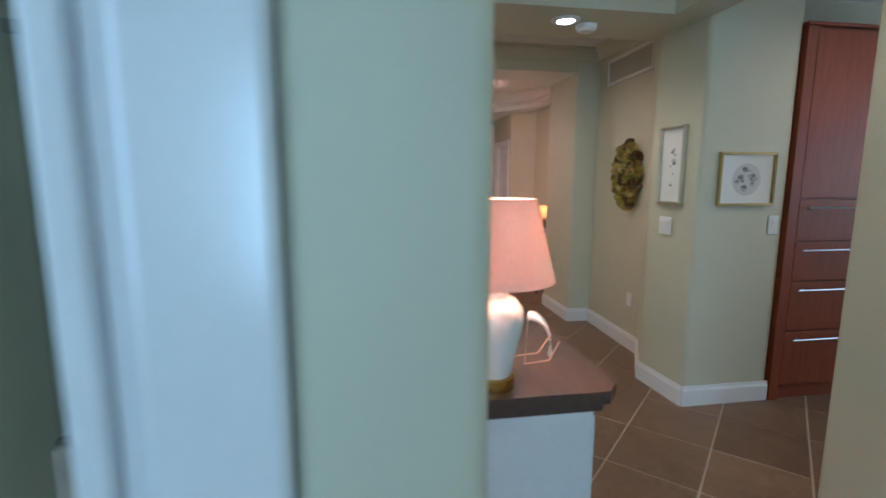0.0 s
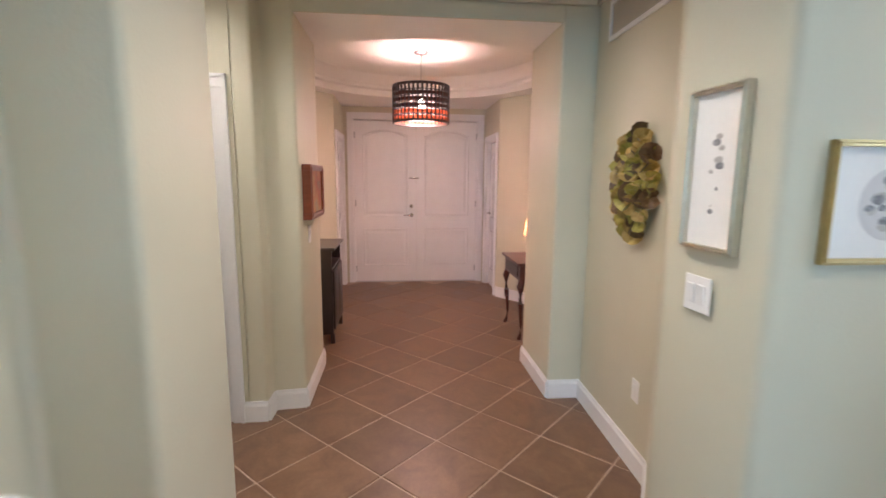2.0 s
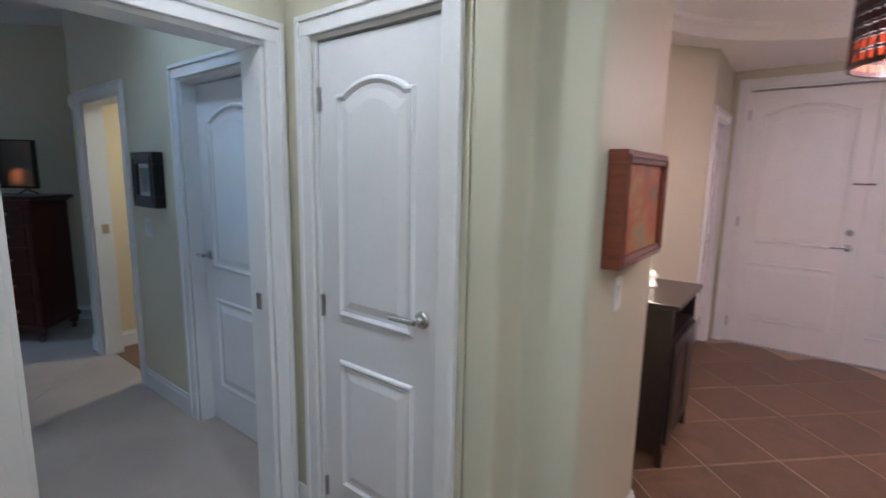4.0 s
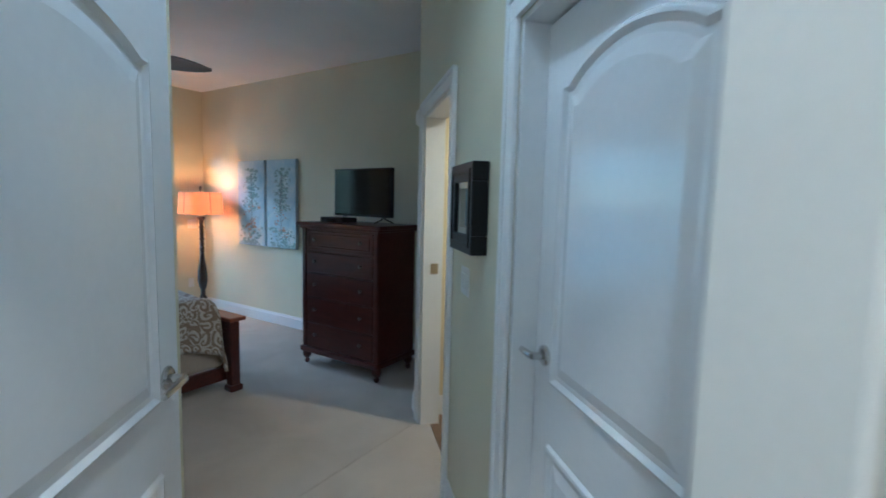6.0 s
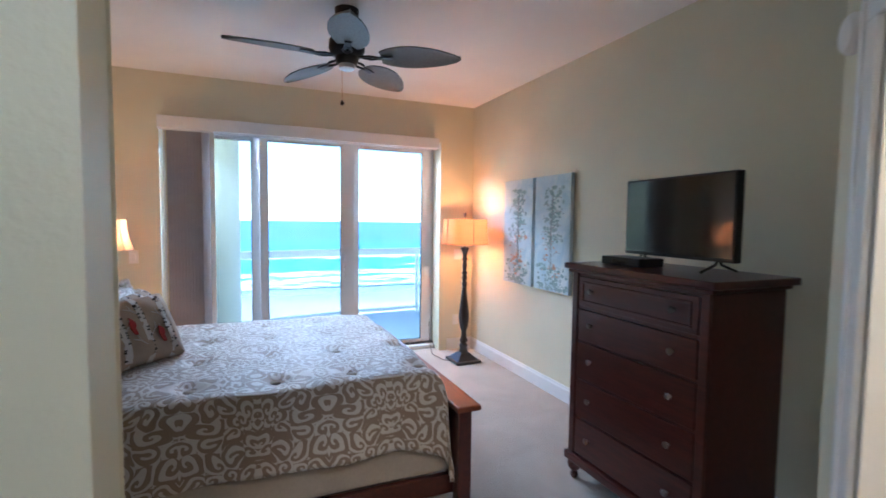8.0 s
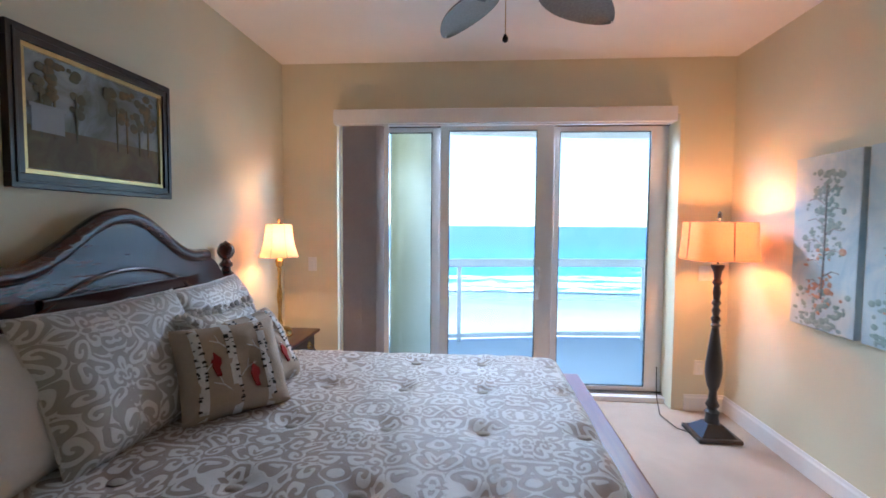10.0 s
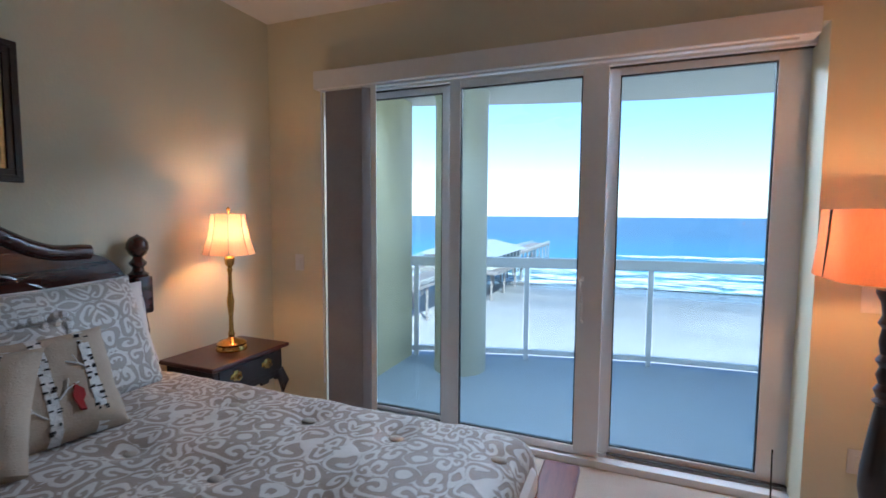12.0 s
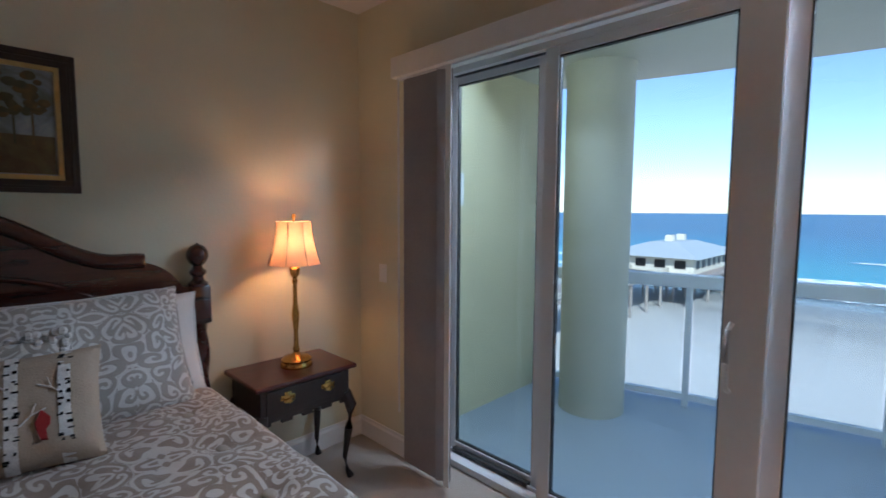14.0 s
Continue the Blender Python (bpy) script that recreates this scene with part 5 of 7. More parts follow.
def nightstand(m, label):
    """Queen Anne table, its back at x = 0, front at x = 0.40, width along y about 0.56."""
    s = thing("nightstand", m, label, "nightstand", "nightstands beside the bed")
    bm = bmesh.new()
    box(bm, 0, 0.42, -0.30, 0.30, 0.665, 0.69, 0.009, 3)
    part("top", bm, M_MAHOG, s, "polished mahogany top")
    bm = bmesh.new()
    box(bm, 0.02, 0.385, -0.265, 0.265, 0.50, 0.665, 0.005)
    for i in range(9):
        y = -0.24 + 0.06 * i
        box(bm, 0.365, 0.383, y - 0.03, y + 0.03, 0.482 - 0.018 * math.cos(i * math.pi / 2) ** 2, 0.502)
    ap = part("apron", bm, M_EBONY, s)
    bm = bmesh.new()
    box(bm, 0.384, 0.392, -0.235, 0.235, 0.53, 0.65, 0.003)
    dr = part("drawer", bm, M_EBONY, s)
    for y in (-0.12, 0.12):
        bm = bmesh.new()
        box(bm, 0.392, 0.395, y - 0.04, y + 0.04, 0.585, 0.612, 0.001)
        box(bm, 0.392, 0.396, y - 0.018, y + 0.018, 0.57, 0.628, 0.001)
        tube(bm, [(0.395, y - 0.03, 0.6), (0.41, y - 0.028, 0.585), (0.415, y, 0.574), (0.41, y + 0.028, 0.585), (0.395, y + 0.03, 0.6)], 0.0035, 6)
        part("pull", bm, M_BRASS, dr, "brass bail pull", True)
    for sx, sy in ((0.37, -1), (0.37, 1), (0.04, -1), (0.04, 1)):
        bm = bmesh.new()
        o = 1 if sx > 0.2 else -1
        y = sy * 0.25
        tube(bm, [(sx, y, 0.52), (sx + 0.022 * o, y + 0.022 * sy, 0.44), (sx + 0.012 * o, y + 0.012 * sy, 0.3), (sx - 0.006 * o, y - 0.006 * sy, 0.12), (sx + 0.004 * o, y + 0.004 * sy, 0.04), (sx + 0.018 * o, y + 0.018 * sy, 0.0)],
             0.02, 10, [0.03, 0.034, 0.024, 0.014, 0.014, 0.022])
        part("cabriole_leg", bm, M_EBONY, s, "", True)


nightstand(MB @ pose(0.062, 5.76, 0), "dark wooden bedside table with brass pulls and curved legs")
nightstand(MB @ pose(0.062, 3.24, 0), "dark reddish bedside table on the near side of the bed")


def candle_lamp(m, watts, h=0.86):
    l = thing("table_lamp", m, "brass candlestick table lamp with a lit cream bell shade", "table lamp")
    bm = bmesh.new()
    lathe(bm, [(0.088, 0), (0.09, 0.012), (0.082, 0.03), (0.085, 0.04), (0.07, 0.055), (0.03, 0.065), (0.016, 0.08), (0.02, 0.095), (0.014, 0.12), (0.012, 0.2), (0.02, 0.27), (0.022, 0.3), (0.013, 0.36), (0.011, 0.47), (0.017, 0.49), (0.012, 0.505),
               (0.026, 0.525), (0.03, 0.56), (0.02, 0.575), (0.0, 0.575)], 28)
    part("brass_stem", bm, M_BRASS, l, "aged brass candlestick", True)
    bm = bmesh.new()
    lathe(bm, [(0.014, 0.575), (0.014, 0.66), (0, 0.662)], 14)
    part("candle_sleeve", bm, M_SHADE_CREAM, l, "", True)
    bm = bmesh.new()
    n = 48
    rings = []
    for z, r in ((0.585, 0.148), (0.60, 0.143), (0.68, 0.118), (0.76, 0.103), (0.825, 0.098)):
        rings.append([bm.verts.new(((r * (1 - 0.05 * abs(math.sin(4 * 2 * math.pi * i / n)))) * math.cos(2 * math.pi * i / n), (r * (1 - 0.05 * abs(math.sin(4 * 2 * math.pi * i / n)))) * math.sin(2 * math.pi * i / n), z)) for i in range(n)])
    for a, b in zip(rings, rings[1:]):
        for i in range(n):
            bm.faces.new((a[i], a[(i + 1) % n], b[(i + 1) % n], b[i]))
    sh = part("bell_shade", bm, M_SHADE_CREAM, l, "cream panelled bell shade", True)
    for i in range(8):
        bm = bmesh.new()
        a = 2 * math.pi * i / 8
        tube(bm, [(r * math.cos(a), r * math.sin(a), z) for z, r in ((0.585, 0.149), (0.60, 0.144), (0.68, 0.119), (0.76, 0.104), (0.825, 0.099))], 0.003, 6)
        part("piping", bm, M_BOXSP, sh, "taupe piping", True)
    bm = bmesh.new()
    lathe(bm, [(0.004, 0.80), (0.004, 0.84), (0.012, 0.85), (0.008, 0.865), (0, 0.87)], 10)
    part("finial", bm, M_BRASS, l, "", True)
    q = lamp_point("table_lamp_bulb", m @ pose(0, 0, 0.71), watts, (1.0, 0.50, 0.20), 0.03)


candle_lamp(MB @ pose(0.27, 5.79, 0.69), 3.2)


def framed(name, m, w, h, d, fw, frame_mat, picture_mat, label, matw=0.0, cat="picture", liner=None):
    """Picture hung flat on y = 0, seen from -y; 0..w and 0..h."""
    p = thing(name, m, label, cat)
    bm = bmesh.new()
    for q in ((0, w, 0, fw), (0, w, h - fw, h), (0, fw, fw, h - fw), (w - fw, w, fw, h - fw)):
        box(bm, q[0], q[1], -d, -0.002, q[2], q[3], min(fw, d) * 0.07)
    e = fw * 0.35
    for q in ((e, w - e, fw * 0.35, fw * 0.55), (e, w - e, h - fw * 0.55, h - fw * 0.35), (fw * 0.35, fw * 0.55, fw * 0.55, h - fw * 0.55), (w - fw * 0.55, w - fw * 0.35, fw * 0.55, h - fw * 0.55)):
        box(bm, q[0], q[1], -d - 0.006, -d + 0.002, q[2], q[3], 0.002)
    part("frame", bm, frame_mat, p)
    if liner:
        bm = bmesh.new()
        lw = fw * 0.35
        for q in ((fw, w - fw, fw, fw + lw), (fw, w - fw, h - fw - lw, h - fw), (fw, fw + lw, fw + lw, h - fw - lw), (w - fw - lw, w - fw, fw + lw, h - fw - lw)):
            box(bm, q[0], q[1], -d * 0.75, -0.004, q[2], q[3], 0.002)
        part("liner", bm, liner, p)
    bm = bmesh.new()
    box(bm, fw * 0.9, w - fw * 0.9, -d * (0.4 if matw or liner else 0.8), -0.004, fw * 0.9, h - fw * 0.9)
    part("picture", bm, M_PAPER if matw else picture_mat, p)
    return p


M_LAND = blotch("landscape_oil", [(0.25, (0.05, 0.05, 0.03)), (0.42, (0.16, 0.17, 0.15)), (0.55, (0.24, 0.28, 0.30)), (0.75, (0.42, 0.42, 0.38))], 5)
M_SEAPIC = blotch("small_seascape", [(0.3, (0.10, 0.16, 0.20)), (0.7, (0.35, 0.42, 0.44))], 6)
f = framed("framed_painting", MB @ pose(0.045, 4.005, 1.648, 0, 0, 90), 0.87, 0.59, 0.035, 0.055, M_EBONY, M_LAND, "landscape oil painting in a dark wooden frame", liner=M_GOLD)
bm = bmesh.new()
box(bm, 0.08, 0.79, -0.0175, -0.0155, 0.08, 0.24)
part("painted_ground", bm, blotch("painted_meadow", [(0.3, (0.09, 0.05, 0.02)), (0.7, (0.16, 0.13, 0.05))], 9), f)
for k in range(7):
    bm = bmesh.new()
    x, r = (0.14, 0.2, 0.52, 0.58, 0.66, 0.72, 0.3)[k], (0.05, 0.04, 0.06, 0.05, 0.06, 0.05, 0.03)[k]
    box(bm, x - 0.004, x + 0.004, -0.019, -0.016, 0.2, 0.40)
    for i in range(12):
        sphere(bm, (x + random.uniform(-r, r), -0.017, 0.40 + random.uniform(-0.08, 0.09)), random.uniform(0.012, 0.028), 1, 0.1, 0.8, 8, 6)
    part("painted_tree", bm, blotch(f"painted_leaves_{k}", [(0.3, (0.05, 0.05, 0.02)), (0.7, ((0.10, 0.09, 0.04), (0.20, 0.11, 0.03))[k % 2])], 20), f)
bm = bmesh.new()
box(bm, 0.10, 0.24, -0.0195, -0.016, 0.22, 0.31)
prism(bm, [(0.09, -0.0195), (0.25, -0.0195), (0.25, -0.016), (0.09, -0.016)], 0.31, 0.325)
part("painted_cottage", bm, plain("painted_white", (0.26, 0.29, 0.32), 0.6), f)

M_CANV = blotch("pale_botanical_canvas", [(0.25, (0.30, 0.46, 0.56)), (0.5, (0.50, 0.60, 0.64)), (0.75, (0.70, 0.70, 0.66))], 3.5)
M_TREE1 = blotch("canvas_trunk", [(0.3, (0.22, 0.22, 0.22)), (0.7, (0.38, 0.40, 0.40))], 30)
M_TREE2 = blotch("canvas_leaves", [(0.3, (0.18, 0.28, 0.26)), (0.7, (0.34, 0.42, 0.42))], 25)
M_TREE3 = blotch("canvas_flowers", [(0.3, (0.45, 0.16, 0.10)), (0.7, (0.55, 0.38, 0.26))], 25)
for k, y in enumerate((4.508, 5.065)):
    c = thing("canvas_painting", MB @ pose(3.757, y + 0.51, 0.925, 0, 0, -90), "tall pale canvas painting of a flowering tree, unframed", "canvas", "pair of canvases on the wall")
    bm = bmesh.new()
    box(bm, 0, 0.51, -0.04, -0.002, 0, 1.02, 0.004)
    part("canvas", bm, M_CANV, c)
    bm = bmesh.new()
    tube(bm, [(0.26, -0.0405, 0.18), (0.25 + 0.02 * k, -0.0405, 0.5), (0.27, -0.0405, 0.85)], 0.006, 6)
    for i in range(10):
        z = 0.25 + 0.06 * i
        s = 1 if i % 2 else -1
        tube(bm, [(0.26, -0.0405, z), (0.26 + s * 0.07, -0.0405, z + 0.04), (0.26 + s * 0.13, -0.0405, z + 0.03)], 0.0035, 5)
    part("painted_trunk", bm, M_TREE1, c)
    for nm, material, z0, z1, n in (("painted_leaves", M_TREE2, 0.42, 0.92, 150), ("painted_flowers", M_TREE3, 0.12 if k == 0 else 0.08, 0.48, 46 if k == 1 else 22), ("painted_grass", M_TREE2, 0.02, 0.24, 110)):
        bm = bmesh.new()
        for i in range(n):
            wd, zz = (0.17, random.uniform(z0, z1)) if nm != "painted_grass" else (0.23, z0 + (z1 - z0) * random.random() ** 2)
            sphere(bm, (0.26 + random.triangular(-wd, wd, 0.0), -0.0405, zz), random.uniform(0.008, 0.026), random.uniform(0.5, 1.3), 0.1, random.uniform(0.4, 0.9), 7, 5)
        tagged(part(nm, bm, material, c), kind="stuff")

fr = framed("shadow_box_picture", pose(-2.31, HW, 1.31), 0.33, 0.34, 0.065, 0.07, M_BLACK, M_SEAPIC, "small seascape in a deep black stepped frame", liner=M_SILVER)


def plate(name, m, label, w=0.075, h=0.12, rockers=1):
    """Switch or outlet plate on y = 0 facing -y."""
    p = thing(name, m, label, "switch" if "switch" in name else "outlet")
    bm = bmesh.new()
    box(bm, -w / 2, w / 2, -0.007, -0.0005, -h / 2, h / 2, 0.003)
    part("plate", bm, M_PLATE, p)
    for i in range(rockers):
        x = (i - (rockers - 1) / 2) * 0.046
        bm = bmesh.new()
        t = bmesh.new()
        box(t, -0.016, 0.016, -0.004, 0.003, -0.033, 0.033, 0.002)
        join(bm, t, pose(x, -0.008, 0, 4, 0, 0))
        part("rocker", bm, M_PLATE, p)
    return p


plate("light_switch", pose(-2.265, HW, 1.17), "white double rocker light switch on the hall wall", 0.12, 0.12, 2)
plate("light_switch", MB @ pose(0.30, 6.40, 1.17, 0, 0, 0), "cream light switch beside the sliding door")
plate("wall_outlet", MB @ pose(3.21 + 0.34, 6.40, 0.36), "cream wall outlet beside the floor lamp", 0.075, 0.12)
plate("wall_outlet", MB @ pose(3.58, 6.40, 1.14), "cream wall plate behind the floor lamp", 0.12, 0.12)
plate("light_switch", pose(-3.5, 5.02, 1.16, 0, 0, 90), "white rocker switch on the bathroom wall", 0.12, 0.12, 2)
sp = thing("wall_speaker", pose(-3.53, HW, 2.06), "round white alarm sounder beside the bathroom doorway", "alarm sounder")
bm = bmesh.new()
t = bmesh.new()
lathe(t, [(0.0, 0.0), (0.055, 0), (0.055, 0.018), (0.045, 0.03), (0, 0.032)], 28)
join(bm, t, pose(0, -0.001, 0, 90, 0, 0))
part("cover", bm, M_PLATE, sp, "", True)
rh = thing("robe_hook", pose(-3.5, 5.42, 1.35, 0, 0, 90), "nickel robe hook on the bathroom wall", "hook")
bm = bmesh.new()
t = bmesh.new()
lathe(t, [(0, 0), (0.028, 0), (0.028, 0.008), (0.01, 0.012), (0.009, 0.05), (0, 0.05)], 16)
join(bm, t, pose(0, -0.001, 0, 90, 0, 0))
tube(bm, [(0, -0.045, 0), (0.07, -0.05, -0.005)], 0.008, 8)
part("hook", bm, M_CHROME, rh, "", True)
av = thing("air_vent", pose(-1.72, HW, 2.52), "white louvred air vent high on the hall wall", "vent")
bm = bmesh.new()
box(bm, 0, 0.30, -0.012, -0.001, 0, 0.15, 0.002)
part("frame", bm, M_PLATE, av)
for i in range(7):
    bm = bmesh.new()
    box(bm, 0.02, 0.28, -0.016, -0.0125, 0.018 + 0.017 * i, 0.028 + 0.017 * i)
    part("slat", bm, M_VENT, av)

# ceiling fan
fan = thing("ceiling_fan", MB @ pose(1.86, 4.42, 0), "dark ceiling fan with five woven palm-leaf blades", "ceiling fan")
bm = bmesh.new()
lathe(bm, [(0.075, 2.869), (0.075, 2.84), (0.055, 2.805), (0.02, 2.795), (0.016, 2.79), (0.016, 2.73), (0.03, 2.72), (0.03, 2.70)], 28)
part("canopy", bm, M_BLACK, fan, "", True)
bm = bmesh.new()
lathe(bm, [(0.03, 2.71), (0.09, 2.70), (0.11, 2.67), (0.115, 2.62), (0.10, 2.585), (0.075, 2.57), (0.07, 2.54), (0.055, 2.525), (0, 2.525)], 32)
part("motor", bm, M_BLACK, fan, "", True)
bm = bmesh.new()
lathe(bm, [(0.05, 2.526), (0.048, 2.50), (0.03, 2.49), (0, 2.49)], 24)
part("switch_cup", bm, M_STEEL, fan, "", True)
for k in range(5):
    a = radians(-28 + 72 * k)
    q = Matrix.Rotation(a, 4, "Z")
    bm = bmesh.new()
    t = bmesh.new()
    tube(t, [(0.07, 0.0, 2.575), (0.15, 0.028, 2.565), (0.23, 0.0, 2.56)], 0.008, 6)
    tube(t, [(0.07, 0.0, 2.575), (0.15, -0.028, 2.565), (0.23, 0.0, 2.56)], 0.008, 6)
    box(t, 0.20, 0.30, -0.022, 0.022, 2.557, 2.566, 0.003)
    join(bm, t, q)
    part("blade_iron", bm, M_BLACK, fan)
    bm = bmesh.new()
    t = bmesh.new()
    n = 26
    prev = None
    top, low = [], []
    for i in range(n + 1):
        f = i / n
        x = 0.22 + 0.51 * f
        w = 0.115 * math.sin(math.pi * (0.06 + 0.94 * f) ** 0.8) ** 0.6 if f < 1 else 0.0
        w = max(w, 0.004)
        row = []
        for j in range(9):
            y = w * (j / 4 - 1)
            row.append((x, y, 2.57 + 0.012 * (1 - (j / 4 - 1) ** 2) - 0.02 * f * f + 0.22 * y * -1))
        top.append([t.verts.new(c) for c in row])
        low.append([t.verts.new((c[0], c[1], c[2] - 0.008)) for c in row])
    for i in range(n):
        for j in range(8):
            t.faces.new((top[i][j], top[i + 1][j], top[i + 1][j + 1], top[i][j + 1]))
            t.faces.new((low[i][j + 1], low[i + 1][j + 1], low[i + 1][j], low[i][j]))
        for j in (0, 8):
            t.faces.new((top[i][j], top[i + 1][j], low[i + 1][j], low[i][j]))
    join(bm, t, q)
    part("blade", bm, M_FANB, fan, "dark woven leaf-shaped blade", True)
bm = bmesh.new()
tube(bm, [(-0.03, 0, 2.5), (-0.03, 0, 2.29)], 0.0018, 5)
part("pull_chain", bm, M_BRASS, fan)
bm = bmesh.new()
lathe(bm, [(0.0, 2.265), (0.011, 2.272), (0.012, 2.285), (0.004, 2.30)], 12, -0.03, 0)
part("pull_knob", bm, M_BLACK, fan, "", True)

# ---- entrance things ----


def recessed(m, watts, color=(1.0, 0.86, 0.68)):
    r = thing("recessed_light", m, "round white recessed ceiling light, switched on", "ceiling light", "recessed lights")
    bm = bmesh.new()
    lathe(bm, [(0.055, -0.012), (0.085, -0.008), (0.088, -0.001), (0.055, -0.001), (0.055, -0.012)], 28, cap=False)
    part("trim_ring", bm, M_TRIM, r, "", True)
    bm = bmesh.new()
    lathe(bm, [(0.0, -0.004), (0.055, -0.004), (0.055, -0.002)], 24)
    part("lens", bm, M_CAN, r, "glowing lens")
    d = bpy.data.lights.new("recessed_bulb_light", "SPOT")
    d.energy, d.color, d.spot_size, d.spot_blend, d.shadow_soft_size = watts, color, radians(150), 0.8, 0.05
    new("recessed_bulb_light", d).matrix_world = m @ pose(0, 0, -0.03)


recessed(pose(1.45, 2.92, 2.44), 10)
recessed(pose(1.45, 3.95, H1), 17)
# added can, never in view, to brighten the closet end of the gallery
recessed(pose(0.0, 3.85, H1), 14)
recessed(pose(1.3, 1.2, H1 + 0.06), 15)
recessed(pose(3.2, 1.9, H1 + 0.06), 14)
recessed(pose(-2.8, 5.4, 2.60), 22, (1.0, 0.80, 0.52))
# added can, never in view, giving the hall a cool daylight-like fill
recessed(pose(-1.5, 3.95, HB + 0.004), 6, (0.85, 0.95, 1.0))
sd = thing("smoke_detector", pose(1.62, 3.0, 2.44), "round white smoke detector under the beam", "smoke detector")
bm = bmesh.new()
lathe(bm, [(0.0, -0.042), (0.045, -0.04), (0.062, -0.025), (0.066, -0.001), (0.0, -0.001)], 28)
part("cover", bm, M_PLATE, sd, "", True)

# tall cherry cabinets of the kitchen
for k, (xa, xb) in enumerate([(2.915, 3.575), (3.585, 4.30)]):
    c = thing("tall_cabinet", pose(xa, 2.70, 0), "tall cherry veneer kitchen cabinet with long steel bar handles", "cabinet", "tall kitchen cabinets")
    w = xb - xa
    bm = bmesh.new()
    box(bm, 0, w, 0.02, 0.60, 0.0, 2.42, 0.002)
    body = part("body", bm, M_CHERRY, c)
    bm = bmesh.new()
    box(bm, -0.012, w, -0.012, 0.61, 2.42, 2.44, 0.003)
    part("top_trim", bm, M_CHERRY, c)
    rows = [(0.10, 0.485), (0.49, 0.825), (0.83, 1.09), (1.095, 1.365), (1.375, 2.41)] if k == 0 else [(0.10, 1.0), (1.005, 2.41)]
    for i, (z0, z1) in enumerate(rows):
        bm = bmesh.new()
        box(bm, 0.075 if k == 0 else 0.004, w - 0.004, 0.0, 0.02, z0, z1 - 0.006, 0.002)
        d = part("drawer" if k == 0 and i < 4 else "door", bm, M_CHERRY, c)
        bm = bmesh.new()
        if k == 0 and i < 4:
            z = z1 - 0.055
            tube(bm, [(0.11, -0.032, z), (w - 0.09, -0.032, z)], 0.006, 8)
            for x in (0.16, w - 0.14):
                tube(bm, [(x, 0.0, z), (x, -0.032, z)], 0.004, 6)
        elif k == 1:
            tube(bm, [(0.06, -0.032, z0 + 0.1), (0.06, -0.032, z0 + 0.75)], 0.006, 8)
            for z in (z0 + 0.15, z0 + 0.7):
                tube(bm, [(0.06, 0.0, z), (0.06, -0.032, z)], 0.004, 6)
        else:
            bm.free()
            continue
        part("bar_handle", bm, M_STEEL, d, "slim brushed steel bar", True)
    if k == 0:
        bm = bmesh.new()
        box(bm, 0.0, 0.072, 0.0, 0.02, 0.0, 2.42, 0.002)
        part("filler", bm, M_CHERRY, c)

# console table along the parrot painting's wall
ct = thing("console_table", pose(0.384, 1.24, 0), "long console with a washed taupe top and white body", "console table")
bm = bmesh.new()
t = bmesh.new()
prism(t, [(0, 0), (0.53, 0), (0.575, 0.05), (0.575, 1.0), (0.53, 1.06), (0, 1.06)], 0.862, 0.90)
join(bm, t)
t = bmesh.new()
prism(t, [(0, 0.015), (0.515, 0.015), (0.555, 0.06), (0.555, 0.99), (0.515, 1.045), (0, 1.045)], 0.835, 0.862)
join(bm, t)
part("top", bm, M_TAUPE, ct, "taupe wooden top with a moulded edge")
bm = bmesh.new()
box(bm, 0.0, 0.50, 0.03, 1.03, 0.08, 0.835, 0.006)
part("body", bm, M_WHITEWOOD, ct)
for y in (0.05, 0.545):
    bm = bmesh.new()
    box(bm, 0.50, 0.515, y, y + 0.475, 0.12, 0.80, 0.004)
    d = part("door", bm, M_WHITEWOOD, ct)
    bm = bmesh.new()
    t = bmesh.new()
    lathe(t, [(0.006, 0), (0.006, 0.014), (0.015, 0.02), (0.012, 0.03), (0, 0.032)], 14)
    join(bm, t, pose(0.515, y + (0.42 if y < 0.3 else 0.05), 0.5, 0, 90, 0))
    part("knob", bm, M_STEEL, d, "", True)
bm = bmesh.new()
box(bm, 0.0, 0.47, 0.05, 1.01, 0.0, 0.08)
part("plinth", bm, M_WHITEWOOD, ct)


